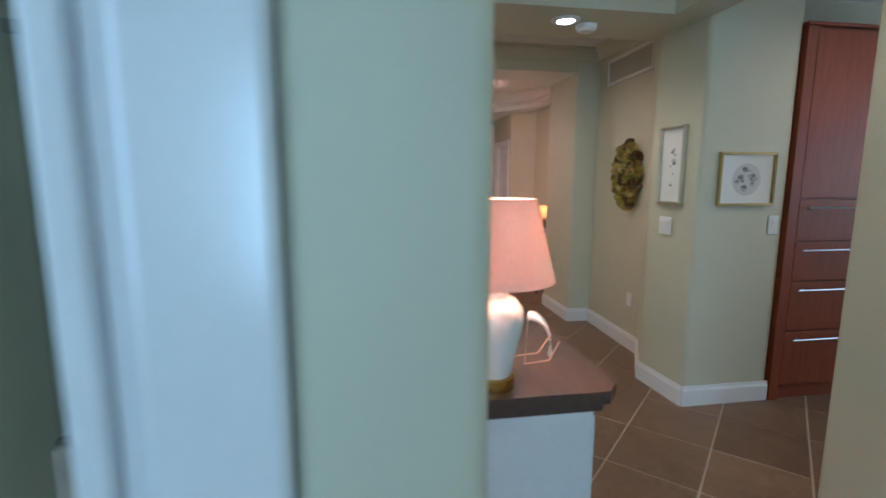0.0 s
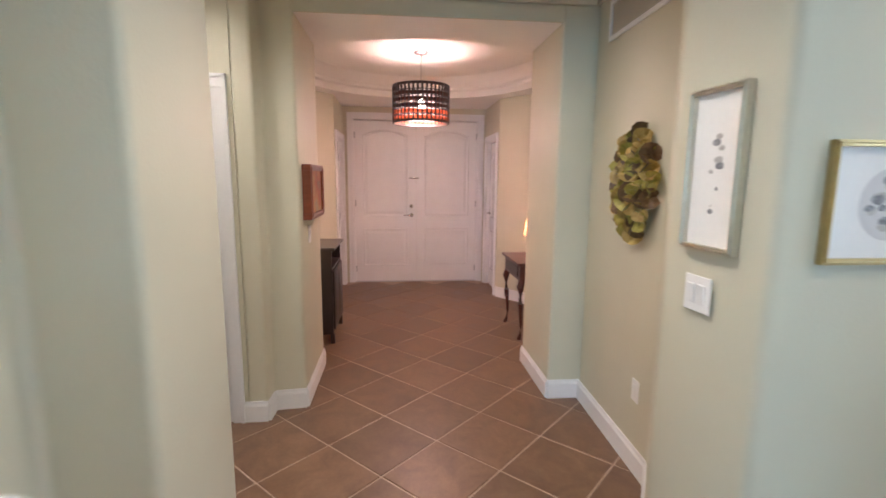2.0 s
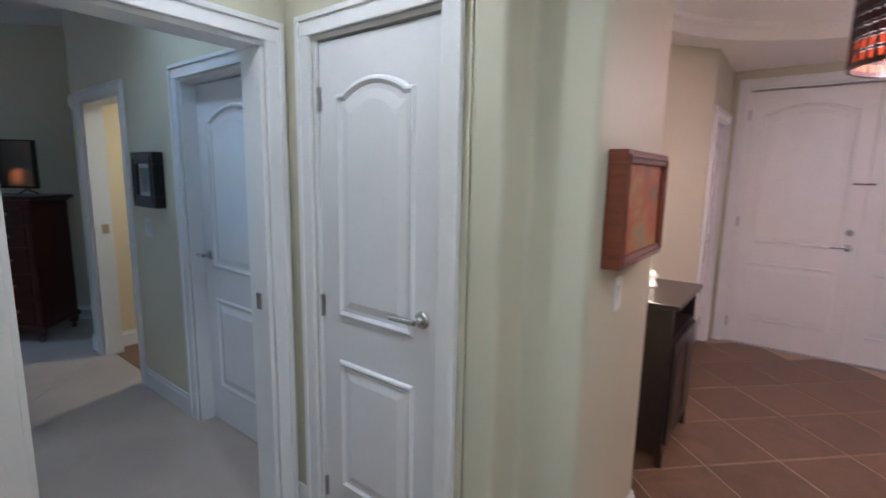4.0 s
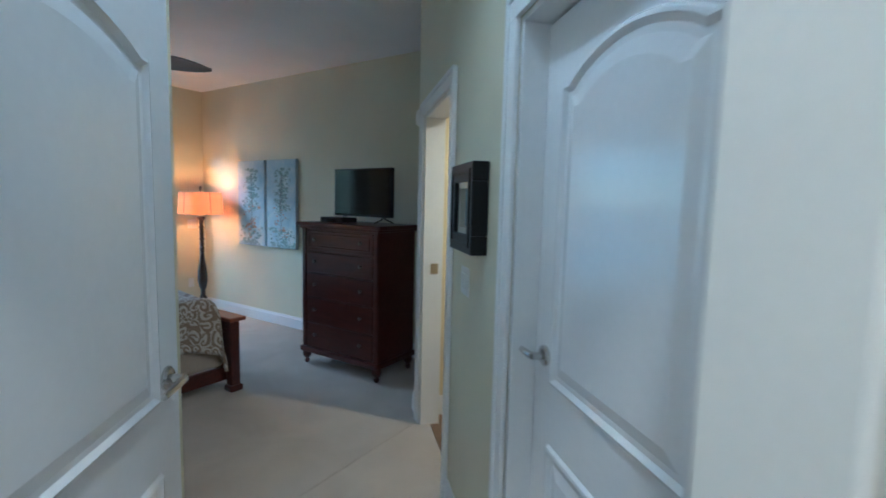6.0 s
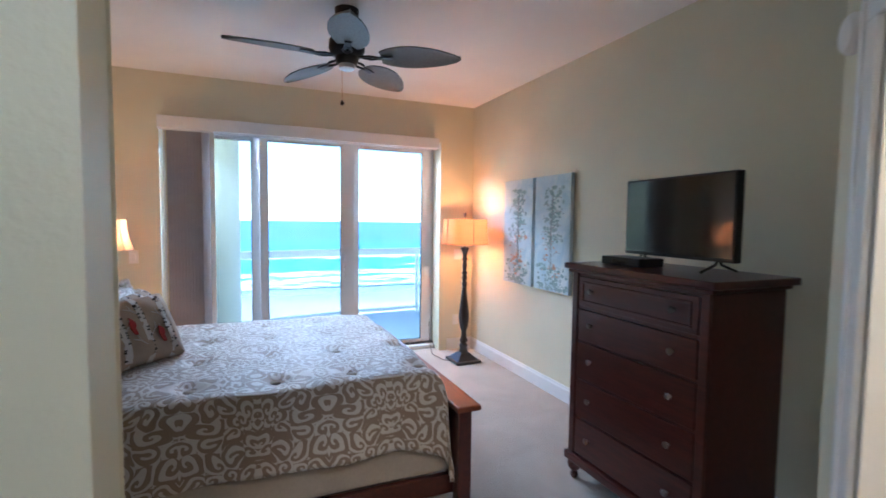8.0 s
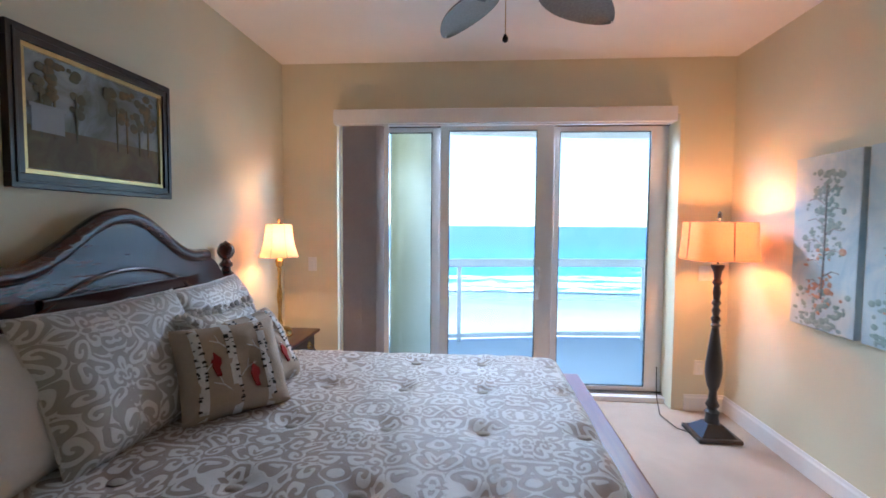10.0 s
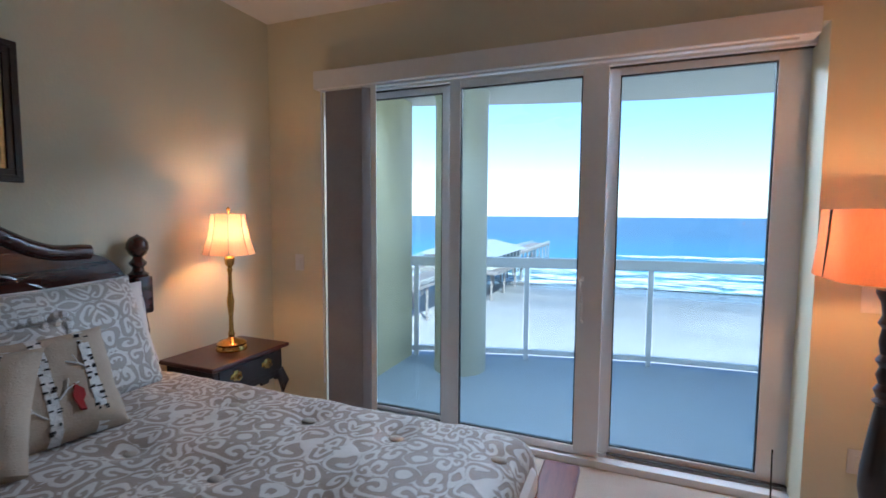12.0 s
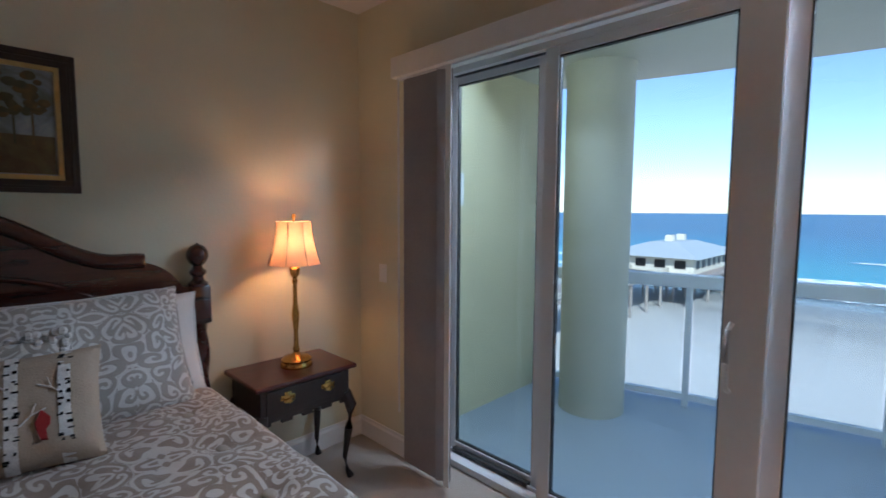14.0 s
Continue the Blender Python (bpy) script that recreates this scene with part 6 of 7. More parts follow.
def jar_lamp(m):
    l = thing("table_lamp", m, "white ceramic jar lamp with a glowing pink linen shade", "table lamp")
    bm = bmesh.new()
    lathe(bm, [(0.062, 0), (0.062, 0.034), (0.056, 0.0375), (0.0, 0.0375)], 32)
    part("brass_base", bm, M_BRASS, l, "polished brass base", True)
    bm = bmesh.new()
    lathe(bm, [(0.05, 0.0375), (0.056, 0.0600), (0.066, 0.1050), (0.080, 0.1650), (0.086, 0.2025), (0.082, 0.2325), (0.062, 0.2587), (0.040, 0.2700), (0.038, 0.2775), (0.048, 0.2850), (0.048, 0.2963), (0.03, 0.3000), (0.0, 0.3000)], 36)
    part("jar", bm, M_CERAM, l, "white glazed jar", True)
    bm = bmesh.new()
    tube(bm, [(0, 0, 0.29), (0, 0, 0.34)], 0.014, 10)
    part("socket", bm, M_BRASS, l, "", True)
    bm = bmesh.new()
    lathe(bm, [(0.168, 0.315), (0.167, 0.318), (0.111, 0.535), (0.11, 0.538)], 56, cap=False)
    sh = part("shade", bm, M_SHADE_PINK, l, "pink-lit linen cone shade", True)
    sh.modifiers.new("thickness", "SOLIDIFY").thickness = 0.0015
    bm = bmesh.new()
    tube(bm, [(-0.06, 0, 0.006), (-0.14, 0.0, 0.004), (-0.2, -0.03, 0.004), (-0.215, -0.09, -0.05), (-0.215, -0.1, -0.3)], 0.004, 6)
    part("cord", bm, M_BLACK, l, "dark cord", True)
    lamp_point("jar_lamp_bulb", m @ pose(0, 0, 0.41), 7.0, (1.0, 0.56, 0.38), 0.04)


jar_lamp(pose(0.595, 1.33, 0.90))


def shell(m):
    s = thing("shell_ornament", m, "white ribbed shell ornament on a bent wire stand", "ornament")
    bm = bmesh.new()
    n = 18
    rows = []
    for i in range(n + 1):
        f = i / n
        a = f * 1.7
        c = Vector((0.085 * math.sin(a), 0, 0.03 + 0.12 * math.cos(a)))
        w = 0.034 * math.sin(math.pi * (0.08 + 0.88 * f)) * (1 + 0.10 * (i % 2))
        rows.append([bm.verts.new(c + Vector((0.012 * math.cos(2 * math.pi * k / 10), w * math.cos(2 * math.pi * k / 10), 0.016 * math.sin(2 * math.pi * k / 10)))) for k in range(10)])
    for a, b in zip(rows, rows[1:]):
        for k in range(10):
            bm.faces.new((a[k], a[(k + 1) % 10], b[(k + 1) % 10], b[k]))
    part("shell", bm, M_CERAM, s, "", True)
    bm = bmesh.new()
    tube(bm, [(-0.02, -0.03, 0.15), (-0.03, -0.035, 0.003), (0.06, -0.035, 0.003), (0.10, -0.03, 0.06)], 0.003, 6)
    tube(bm, [(-0.02, 0.03, 0.15), (-0.03, 0.035, 0.003), (0.06, 0.035, 0.003), (0.10, 0.03, 0.06)], 0.003, 6)
    part("wire_stand", bm, M_SHADE_CREAM, s, "cream wire stand", True)


shell(pose(0.76, 1.50, 0.90, 0, 0, 10))


def vessel(name, m, prof, label, spout=None, handle=None):
    v = thing(name, m, label, "vase")
    prof = [(r * 0.9, z * 0.82) for r, z in prof]
    spout = (spout[0] * 0.82, spout[1]) if spout else None
    handle = [(x * 0.9, y, z * 0.82) for x, y, z in handle] if handle else None
    bm = bmesh.new()
    inner = [(max(r - 0.006, 0.001), z) for r, z in prof[::-1]]
    lathe(bm, prof + inner[:-1], 36, cap=False)
    for q in bm.verts:
        if spout and q.co.z > spout[0] and q.co.x > 0:
            k = (q.co.z - spout[0]) / (prof[-1][1] - spout[0])
            q.co.x *= 1 + spout[1] * k * max(0, q.co.x / (abs(q.co.x) + abs(q.co.y) + 1e-6))
            q.co.z += 0.02 * k * max(0, q.co.x * 8)
    lathe(bm, [(0.0, prof[0][1] + 0.004), (prof[0][0] - 0.002, prof[0][1] + 0.004)], 36, cap=False)
    part("body", bm, M_CERAM, v, "", True)
    if handle:
        bm = bmesh.new()
        tube(bm, handle, 0.008, 8)
        part("handle", bm, M_CERAM, v, "", True)


vessel("flared_vase", pose(0.52, 2.10, 0.90), [(0.045, 0), (0.05, 0.004), (0.046, 0.05), (0.044, 0.14), (0.05, 0.22), (0.066, 0.275), (0.07, 0.28)], "tall white flared ceramic vase")
vessel("white_pitcher", pose(0.755, 2.15, 0.90, 0, 0, 150), [(0.042, 0), (0.046, 0.005), (0.066, 0.05), (0.08, 0.11), (0.074, 0.16), (0.048, 0.205), (0.038, 0.23), (0.042, 0.265)], "white ceramic pitcher with a rounded belly", (0.21, 0.5))
vessel("white_jug", pose(0.70, 1.95, 0.90, 0, 0, 40), [(0.04, 0), (0.046, 0.006), (0.072, 0.035), (0.076, 0.06), (0.056, 0.085), (0.042, 0.11), (0.044, 0.15)], "small white ceramic jug with a curved handle and lip", (0.09, 0.8),
       [(-0.04, 0, 0.135), (-0.085, 0, 0.13), (-0.10, 0, 0.09), (-0.07, 0, 0.055)])
vessel("candle_vase", pose(0.49, 1.52, 0.90), [(0.05, 0), (0.055, 0.006), (0.022, 0.03), (0.016, 0.07), (0.03, 0.14), (0.026, 0.22), (0.02, 0.28)], "slim white ceramic bottle vase")
gb = thing("storage_box", pose(0.40, 1.66, 0.90), "dark weathered wooden box standing on the console", "box")
bm = bmesh.new()
box(bm, 0, 0.20, 0, 0.30, 0.0, 0.17, 0.005)
part("body", bm, M_EBONY, gb)
bm = bmesh.new()
box(bm, -0.004, 0.204, -0.004, 0.304, 0.17, 0.185, 0.004)
part("lid", bm, M_EBONY, gb)
bl = thing("blue_glass_dish", pose(0.49, 1.80, 1.085), "crumpled dark blue glass dish on the box", "dish")
bm = bmesh.new()
lathe(bm, [(0.03, 0), (0.05, 0.01), (0.075, 0.03), (0.085, 0.045), (0.07, 0.035), (0.04, 0.016), (0, 0.012)], 30)
for q in bm.verts:
    q.co.z += 0.012 * math.sin(5 * math.atan2(q.co.y, q.co.x)) * (q.co.xy.length / 0.085) ** 2
part("dish", bm, M_BLUE, bl, "", True)

# parrot-coloured canvas
pc = thing("canvas_painting", pose(0.383, 1.17, 1.285, 0, 0, 90), "unframed canvas with bright bird shapes on pale blue", "canvas")
bm = bmesh.new()
box(bm, 0, 1.17, -0.04, -0.002, 0, 0.545, 0.004)
part("canvas", bm, blotch("pale_blue_canvas", [(0.25, (0.22, 0.28, 0.30)), (0.5, (0.45, 0.56, 0.60)), (0.75, (0.62, 0.64, 0.62))], 4), pc)
COL = {"green": (0.10, 0.16, 0.03), "red": (0.32, 0.05, 0.025), "yellow": (0.50, 0.32, 0.03), "blue": (0.04, 0.12, 0.30), "grey": (0.22, 0.24, 0.26)}
PM = {k: blotch("painted_" + k, [(0.3, [c * 0.6 for c in v]), (0.7, [min(1, c * 1.3) for c in v])], 14) for k, v in COL.items()}
PM["sky"] = blotch("painted_sky_blue", [(0.3, (0.12, 0.28, 0.45)), (0.7, (0.40, 0.56, 0.66))], 14)
PM["lime"] = blotch("painted_lime", [(0.3, (0.22, 0.24, 0.02)), (0.7, (0.52, 0.46, 0.06))], 14)


def dab(x, z, w, h, tilt, colour):
    """One patch of thick paint, w by h, leaning by tilt degrees."""
    bm = bmesh.new()
    t = bmesh.new()
    bmesh.ops.create_uvsphere(t, u_segments=20, v_segments=12, radius=1.0)
    for q in t.verts:
        a = math.atan2(q.co.z, q.co.x)
        k = 1 + 0.10 * math.sin(5 * a + x * 40) + 0.06 * math.sin(11 * a + z * 60)
        q.co.x, q.co.z = q.co.x * k, q.co.z * k
    join(bm, t, pose(x, -0.0405, z, 0, tilt, 0) @ Matrix.Diagonal((w, 0.003, h, 1)))
    part("painted_shape", bm, PM[colour], pc, "", True)


for x, z, head, chest, wing, tail in ((0.07, 0.36, "green", "yellow", "green", "grey"), (0.22, 0.33, "red", "yellow", "red", "blue"), (0.38, 0.30, "lime", "red", "green", "red"),
                                      (0.53, 0.33, "blue", "red", "sky", "blue"), (0.75, 0.32, "sky", "sky", "blue", "grey"), (0.93, 0.35, "lime", "lime", "green", "green")):
    dab(x + 0.03, z - 0.17, 0.02, 0.10, -14, tail)
    dab(x, z - 0.03, 0.058, 0.12, -10, chest)
    dab(x + 0.03, z - 0.05, 0.032, 0.105, -14, wing)
    dab(x - 0.012, z + 0.095, 0.042, 0.046, 0, head)
    dab(x - 0.05, z + 0.085, 0.014, 0.022, 25, "grey")
for x, z, w, h, colour in ((0.15, 0.10, 0.11, 0.05, "grey"), (0.47, 0.09, 0.13, 0.05, "red"), (0.64, 0.10, 0.07, 0.06, "green"), (0.64, 0.47, 0.06, 0.04, "grey"), (1.06, 0.12, 0.07, 0.05, "grey")):
    dab(x, z, w, h, 8, colour)
bm = bmesh.new()
tube(bm, [(0.0, -0.042, 0.19), (0.3, -0.042, 0.17), (0.6, -0.042, 0.18), (0.85, -0.042, 0.16), (1.1, -0.042, 0.21)], 0.012, 6)
part("painted_branch", bm, blotch("painted_bark", [(0.3, (0.06, 0.03, 0.02)), (0.7, (0.14, 0.08, 0.06))], 20), pc)


def sketch(p, pts, w, h):
    for i, (x, z, r) in enumerate(pts):
        bm = bmesh.new()
        sphere(bm, (x * w, -0.0105, z * h), r, 1.2, 0.04, 0.8, 10, 8)
        part("ink_patch", bm, (M_INK1, M_INK2)[i % 2], p)


M_INK1 = blotch("ink_wash_dark", [(0.3, (0.08, 0.08, 0.09)), (0.7, (0.35, 0.35, 0.36))], 40)
M_INK2 = blotch("ink_wash_pale", [(0.3, (0.30, 0.28, 0.26)), (0.7, (0.6, 0.58, 0.55))], 40)
p1 = framed("framed_print", pose(2.40, 2.725, 1.325), 0.40, 0.335, 0.022, 0.018, M_GOLD, M_PAPER, "ink sketch print in a slim gilt frame", 0.05)
bm = bmesh.new()
sphere(bm, (0.20, -0.0094, 0.165), 0.10, 1, 0.012, 1, 24, 14)
part("wash_disc", bm, plain("pale_wash", (0.62, 0.61, 0.60), 0.7), p1)
random.seed(4)
sketch(p1, [(0.5 + 0.19 * math.cos(i * 0.9) * random.uniform(0.3, 1), 0.5 + 0.22 * math.sin(i * 0.9) * random.uniform(0.3, 1), random.uniform(0.010, 0.02)) for i in range(20)], 0.40, 0.335)
ang = math.degrees(math.atan2(2.725 - 3.18, 2.275 - 2.245))
p2 = framed("framed_print", pose(2.252, 3.075, 1.325, 0, 0, ang), 0.235, 0.51, 0.028, 0.018, M_SILVER, M_PAPER, "tall narrow ink print in a champagne metal frame", 0.05)
sketch(p2, [(0.5 + random.uniform(-0.08, 0.1), 0.25 + 0.035 * i, random.uniform(0.012, 0.024)) for i in range(15)], 0.235, 0.51)
plate("light_switch", pose(2.2485, 2.98, 1.18, 0, 0, ang), "white double rocker switch under the narrow print", 0.12, 0.12, 2)
plate("light_switch", pose(2.83, 2.725, 1.20), "white rocker switch beside the tall cabinet", 0.075, 0.12)
plate("light_switch", pose(0.638, 4.90, 1.15, 0, 0, 90), "white keypad switch on the arch pier", 0.075, 0.12)
ga = math.degrees(math.atan2(3.63 - 4.615, 2.51 - 2.54))


def on_gallery(s, z):
    """Pose on the gallery wall, s metres from its far end towards the narrow print."""
    u = Vector((2.51 - 2.54, 3.63 - 4.615)).normalized()
    return pose(2.54 + u.x * s, 4.615 + u.y * s, z, 0, 0, ga)


plate("wall_outlet", on_gallery(0.82, 0.44), "white wall outlet low on the gallery wall", 0.075, 0.12)
ws = thing("wall_sculpture", on_gallery(0.71, 1.53), "bronze and green metal petal sculpture on the wall", "sculpture")
M_PET = [blotch(f"patina_{i}", [(0.3, a), (0.7, b)], 16, 0.35) for i, (a, b) in enumerate([((0.30, 0.19, 0.04), (0.58, 0.42, 0.14)), ((0.24, 0.20, 0.03), (0.52, 0.44, 0.10)), ((0.07, 0.04, 0.02), (0.24, 0.14, 0.06))])]
random.seed(11)
for i in range(58):
    t_ = i / 58
    a, r = i * 2.39996, math.sqrt(t_)
    x, z = 0.185 * r * math.cos(a), 0.27 * r * math.sin(a)
    bm = bmesh.new()
    t = bmesh.new()
    lathe(t, [(0.0, 0.0), (0.02, 0.004), (0.04, 0.014), (0.052, 0.03), (0.048, 0.027), (0.02, 0.0), (0, -0.004)], 12)
    for q in t.verts:
        q.co.z += 0.012 * math.sin(3 * math.atan2(q.co.y, q.co.x) + i)
        q.co.x *= random.uniform(0.9, 1.15)
    join(bm, t, pose(x, -0.012 - 0.05 * (1 - t_) - random.uniform(0, 0.02), z, 90 + random.uniform(-30, 30), random.uniform(-35, 35), random.uniform(0, 90)))
    part("petal", bm, M_PET[i % 3], ws, "", True)
bm = bmesh.new()
box(bm, -0.10, 0.10, -0.03, -0.001, -0.18, 0.18, 0.01)
part("backplate", bm, M_PET[2], ws)
gv = thing("air_vent", on_gallery(0.21, 2.36), "long grey louvred return vent high on the wall", "vent")
bm = bmesh.new()
for q in ((0, 0.77, 0, 0.025), (0, 0.77, 0.205, 0.23), (0, 0.025, 0.025, 0.205), (0.745, 0.77, 0.025, 0.205)):
    box(bm, q[0], q[1], -0.014, -0.001, q[2], q[3], 0.002)
part("frame", bm, M_PLATE, gv)
for i in range(14):
    bm = bmesh.new()
    t = bmesh.new()
    box(t, 0.025, 0.745, -0.006, 0.0, -0.0012, 0.0012)
    join(bm, t, pose(0, -0.002, 0.034 + 0.0125 * i, 35, 0, 0))
    part("slat", bm, M_VENT, gv)

# pendant drum
pd = thing("pendant_lamp", pose(CX, CY, 0), "dark drum pendant of smoked glass discs, lit from inside", "pendant lamp")
bm = bmesh.new()
lathe(bm, [(0.07, 2.764), (0.07, 2.75), (0.05, 2.735), (0.0, 2.735)], 28)
part("canopy", bm, M_STEEL, pd, "", True)
bm = bmesh.new()
tube(bm, [(0, 0, 2.74), (0, 0, 2.3)], 0.003, 6)
part("cable", bm, M_STEEL, pd)
R0, ZA, ZB = 0.275, 2.09, 2.43
bm = bmesh.new()
for z in np.linspace(ZA, ZB, 7):
    h = 0.0045 if ZA < z < ZB else 0.012
    lathe(bm, [(R0 - 0.008, z - h), (R0 + 0.008, z - h), (R0 + 0.008, z + h), (R0 - 0.008, z + h), (R0 - 0.008, z - h)], 56, cap=False)
for i in range(40):
    a = 2 * math.pi * i / 40
    tube(bm, [(R0 * math.cos(a), R0 * math.sin(a), ZA), (R0 * math.cos(a), R0 * math.sin(a), ZB)], 0.0105, 6)
part("drum_frame", bm, M_EBONY, pd, "dark metal drum frame")
M_SMOKE = shade_mat("smoked_amber_glass", (0.09, 0.045, 0.035), 0.6)
# brighter colour for the lower rows paints in the lit lining's orange glow
M_LITGLASS = shade_mat("glow_tinted_glass", (0.55, 0.20, 0.10), 0.6)
for rows, radius, material, label in (((0, 1), 0.0205, M_LITGLASS, "glass discs coloured amber for the drum's inner glow"), ((2, 3, 4), 0.017, M_SMOKE, "smoked glass discs")):
    bm = bmesh.new()
    for j, i in itertools.product(rows, range(40)):
        t = bmesh.new()
        bmesh.ops.create_cone(t, cap_ends=True, segments=10, radius1=radius, radius2=radius, depth=0.006)
        join(bm, t, Matrix.Rotation(2 * math.pi * (i + 0.5) / 40, 4, "Z") @ pose(R0, 0, ZA + (ZB - ZA) * (j + 0.5) / 6, 0, 90, 0))
    tagged(part("glass_discs", bm, material, pd, label), kind="stuff")
bm = bmesh.new()
lathe(bm, [(0.0, 2.20), (0.03, 2.215), (0.04, 2.25), (0.028, 2.29), (0.014, 2.31), (0, 2.315)], 16)
part("bulb", bm, M_BULB, pd, "glowing bulb", True)
lamp_point("pendant_bulb_light", pose(CX, CY, 2.13), 23, (1.0, 0.58, 0.45), 0.18)

# dark cabinet with a small lamp, foyer
fc = thing("foyer_cabinet", pose(0.215, 5.84, 0), "narrow black-stained cabinet with open upper shelf", "cabinet")
bm = bmesh.new()
box(bm, 0, 0.47, -0.02, 0.66, 0.885, 0.91, 0.005)
part("top", bm, M_EBONY, fc)
bm = bmesh.new()
box(bm, 0.0, 0.44, 0.0, 0.02, 0.09, 0.885)
box(bm, 0.0, 0.44, 0.62, 0.64, 0.09, 0.885)
box(bm, 0.0, 0.02, 0.02, 0.62, 0.09, 0.885)
box(bm, 0.0, 0.44, 0.02, 0.62, 0.12, 0.14)
box(bm, 0.0, 0.44, 0.02, 0.62, 0.70, 0.715)
part("carcass", bm, M_EBONY, fc)
for x in (0.0, 0.41):
    for y in (0.0, 0.60):
        bm = bmesh.new()
        box(bm, x, x + 0.04, y, y + 0.04, 0.0, 0.09, 0.003)
        part("leg", bm, M_EBONY, fc)
for y in (0.022, 0.322):
    bm = bmesh.new()
    box(bm, 0.44, 0.458, y, y + 0.296, 0.13, 0.69, 0.004)
    d = part("door", bm, M_EBONY, fc)
    bm = bmesh.new()
    box(bm, 0.4585, 0.463, y + 0.04, y + 0.256, 0.2, 0.62, 0.003)
    part("panel", bm, M_EBONY, d)
ol = thing("oil_lamp", pose(0.40, 5.98, 0.91), "small brass lamp with a glowing frosted globe", "table lamp")
bm = bmesh.new()
lathe(bm, [(0.05, 0), (0.052, 0.01), (0.03, 0.03), (0.018, 0.05), (0.045, 0.08), (0.05, 0.10), (0.03, 0.13), (0.02, 0.15), (0.03, 0.165), (0, 0.165)], 24)
part("font", bm, M_BRASS, ol, "", True)
bm = bmesh.new()
lathe(bm, [(0.03, 0.165), (0.05, 0.19), (0.058, 0.22), (0.05, 0.26), (0.03, 0.29), (0.022, 0.31)], 24)
part("globe", bm, glow("lit_globe", (1.0, 0.72, 0.42), 5.0), ol, "frosted glowing globe", True)
lamp_point("oil_lamp_light", pose(0.40, 5.98, 1.13) @ pose(0.09, 0, 0.0), 2, WARM, 0.05)
for k, (x, y, h) in enumerate(((0.36, 6.13, 0.07), (0.45, 6.22, 0.10), (0.33, 6.30, 0.06))):
    o = thing("small_ornament", pose(x, y, 0.91), "small dark metal ornament on the foyer cabinet", "ornament")
    bm = bmesh.new()
    lathe(bm, [(0.03, 0), (0.034, 0.01), (0.02, h * 0.4), (0.028, h * 0.7), (0.012, h), (0, h)], 16)
    part("body", bm, (M_BRASS, M_CERAM, M_EBONY)[k], o, "", True)
fp = framed("framed_painting", pose(0.638, 4.71, 1.265, 0, 0, 90), 0.50, 0.365, 0.06, 0.04, M_REDWOOD, blotch("abstract_oil", [(0.25, (0.12, 0.16, 0.12)), (0.45, (0.42, 0.10, 0.03)), (0.6, (0.40, 0.26, 0.10)), (0.75, (0.16, 0.20, 0.26))], 6),
            "colourful still-life painting in a reddish wooden frame")

# small Queen Anne table with lamp, foyer
et = thing("side_table", pose(2.805, 5.80, 0, 0, 0, 180), "small dark Queen Anne side table with cabriole legs", "side table")
bm = bmesh.new()
box(bm, 0, 0.43, -0.66, 0.03, 0.735, 0.76, 0.008, 3)
part("top", bm, M_MAHOG, et)
bm = bmesh.new()
box(bm, 0.02, 0.40, -0.62, 0.0, 0.58, 0.735, 0.005)
part("apron", bm, M_MAHOG, et)
bm = bmesh.new()
box(bm, 0.40, 0.408, -0.55, -0.07, 0.61, 0.715, 0.003)
d = part("drawer", bm, M_EBONY, et)
for sx, sy, y in ((0.37, 1, -0.03), (0.37, -1, -0.59), (0.05, 1, -0.03), (0.05, -1, -0.59)):
    bm = bmesh.new()
    o = 1 if sx > 0.2 else -1
    tube(bm, [(sx, y, 0.60), (sx + 0.02 * o, y + 0.02 * sy, 0.52), (sx + 0.012 * o, y + 0.012 * sy, 0.36), (sx - 0.004 * o, y - 0.004 * sy, 0.14), (sx + 0.004 * o, y, 0.05), (sx + 0.02 * o, y + 0.012 * sy, 0.0)], 0.02, 10, [0.03, 0.034, 0.024, 0.014, 0.014, 0.024])
    part("cabriole_leg", bm, M_MAHOG, et, "", True)
sl = thing("table_lamp", pose(2.62, 6.16, 0.76), "small dark urn lamp with a glowing amber shade", "table lamp")
bm = bmesh.new()
lathe(bm, [(0.05, 0), (0.052, 0.012), (0.025, 0.03), (0.02, 0.06), (0.045, 0.10), (0.05, 0.13), (0.03, 0.17), (0.014, 0.19), (0.012, 0.23), (0, 0.23)], 24)
part("urn", bm, M_EBONY, sl, "", True)
bm = bmesh.new()
lathe(bm, [(0.092, 0.225), (0.092, 0.228), (0.07, 0.372), (0.07, 0.375)], 32, cap=False)
part("shade", bm, M_SHADE_ORANGE, sl, "amber cloth shade", True)
lamp_point("side_lamp_light", pose(2.62, 6.16, 1.06), 3, (1.0, 0.6, 0.28), 0.03)
pf = thing("photo_frame", pose(2.66, 5.98, 0.76, -12, 0, -70), "small silver picture frame on the side table", "photo frame")
bm = bmesh.new()
box(bm, -0.06, 0.06, -0.012, 0.0, 0.004, 0.15, 0.003)
part("frame", bm, M_SILVER, pf)

# shower beyond the first wall end
sh = thing("shower_door", pose(-0.74, 2.26, 0), "chrome framed bluish glass, darkened to dim the outdoors shower door", "shower door")
bm = bmesh.new()
box(bm, -0.5, 0.06, -0.05, 0.08, 0.0, 0.32, 0.01)
part("curb", bm, M_MARBLE, sh, "beige marble curb")
bm = bmesh.new()
box(bm, -0.02, 0.02, -0.02, 0.02, 0.32, 2.05, 0.004)
box(bm, -0.5, 0.02, -0.02, 0.02, 2.05, 2.1, 0.004)
box(bm, -0.5, -0.02, -0.02, 0.02, 0.32, 0.35, 0.004)
part("frame", bm, M_CHROME, sh)
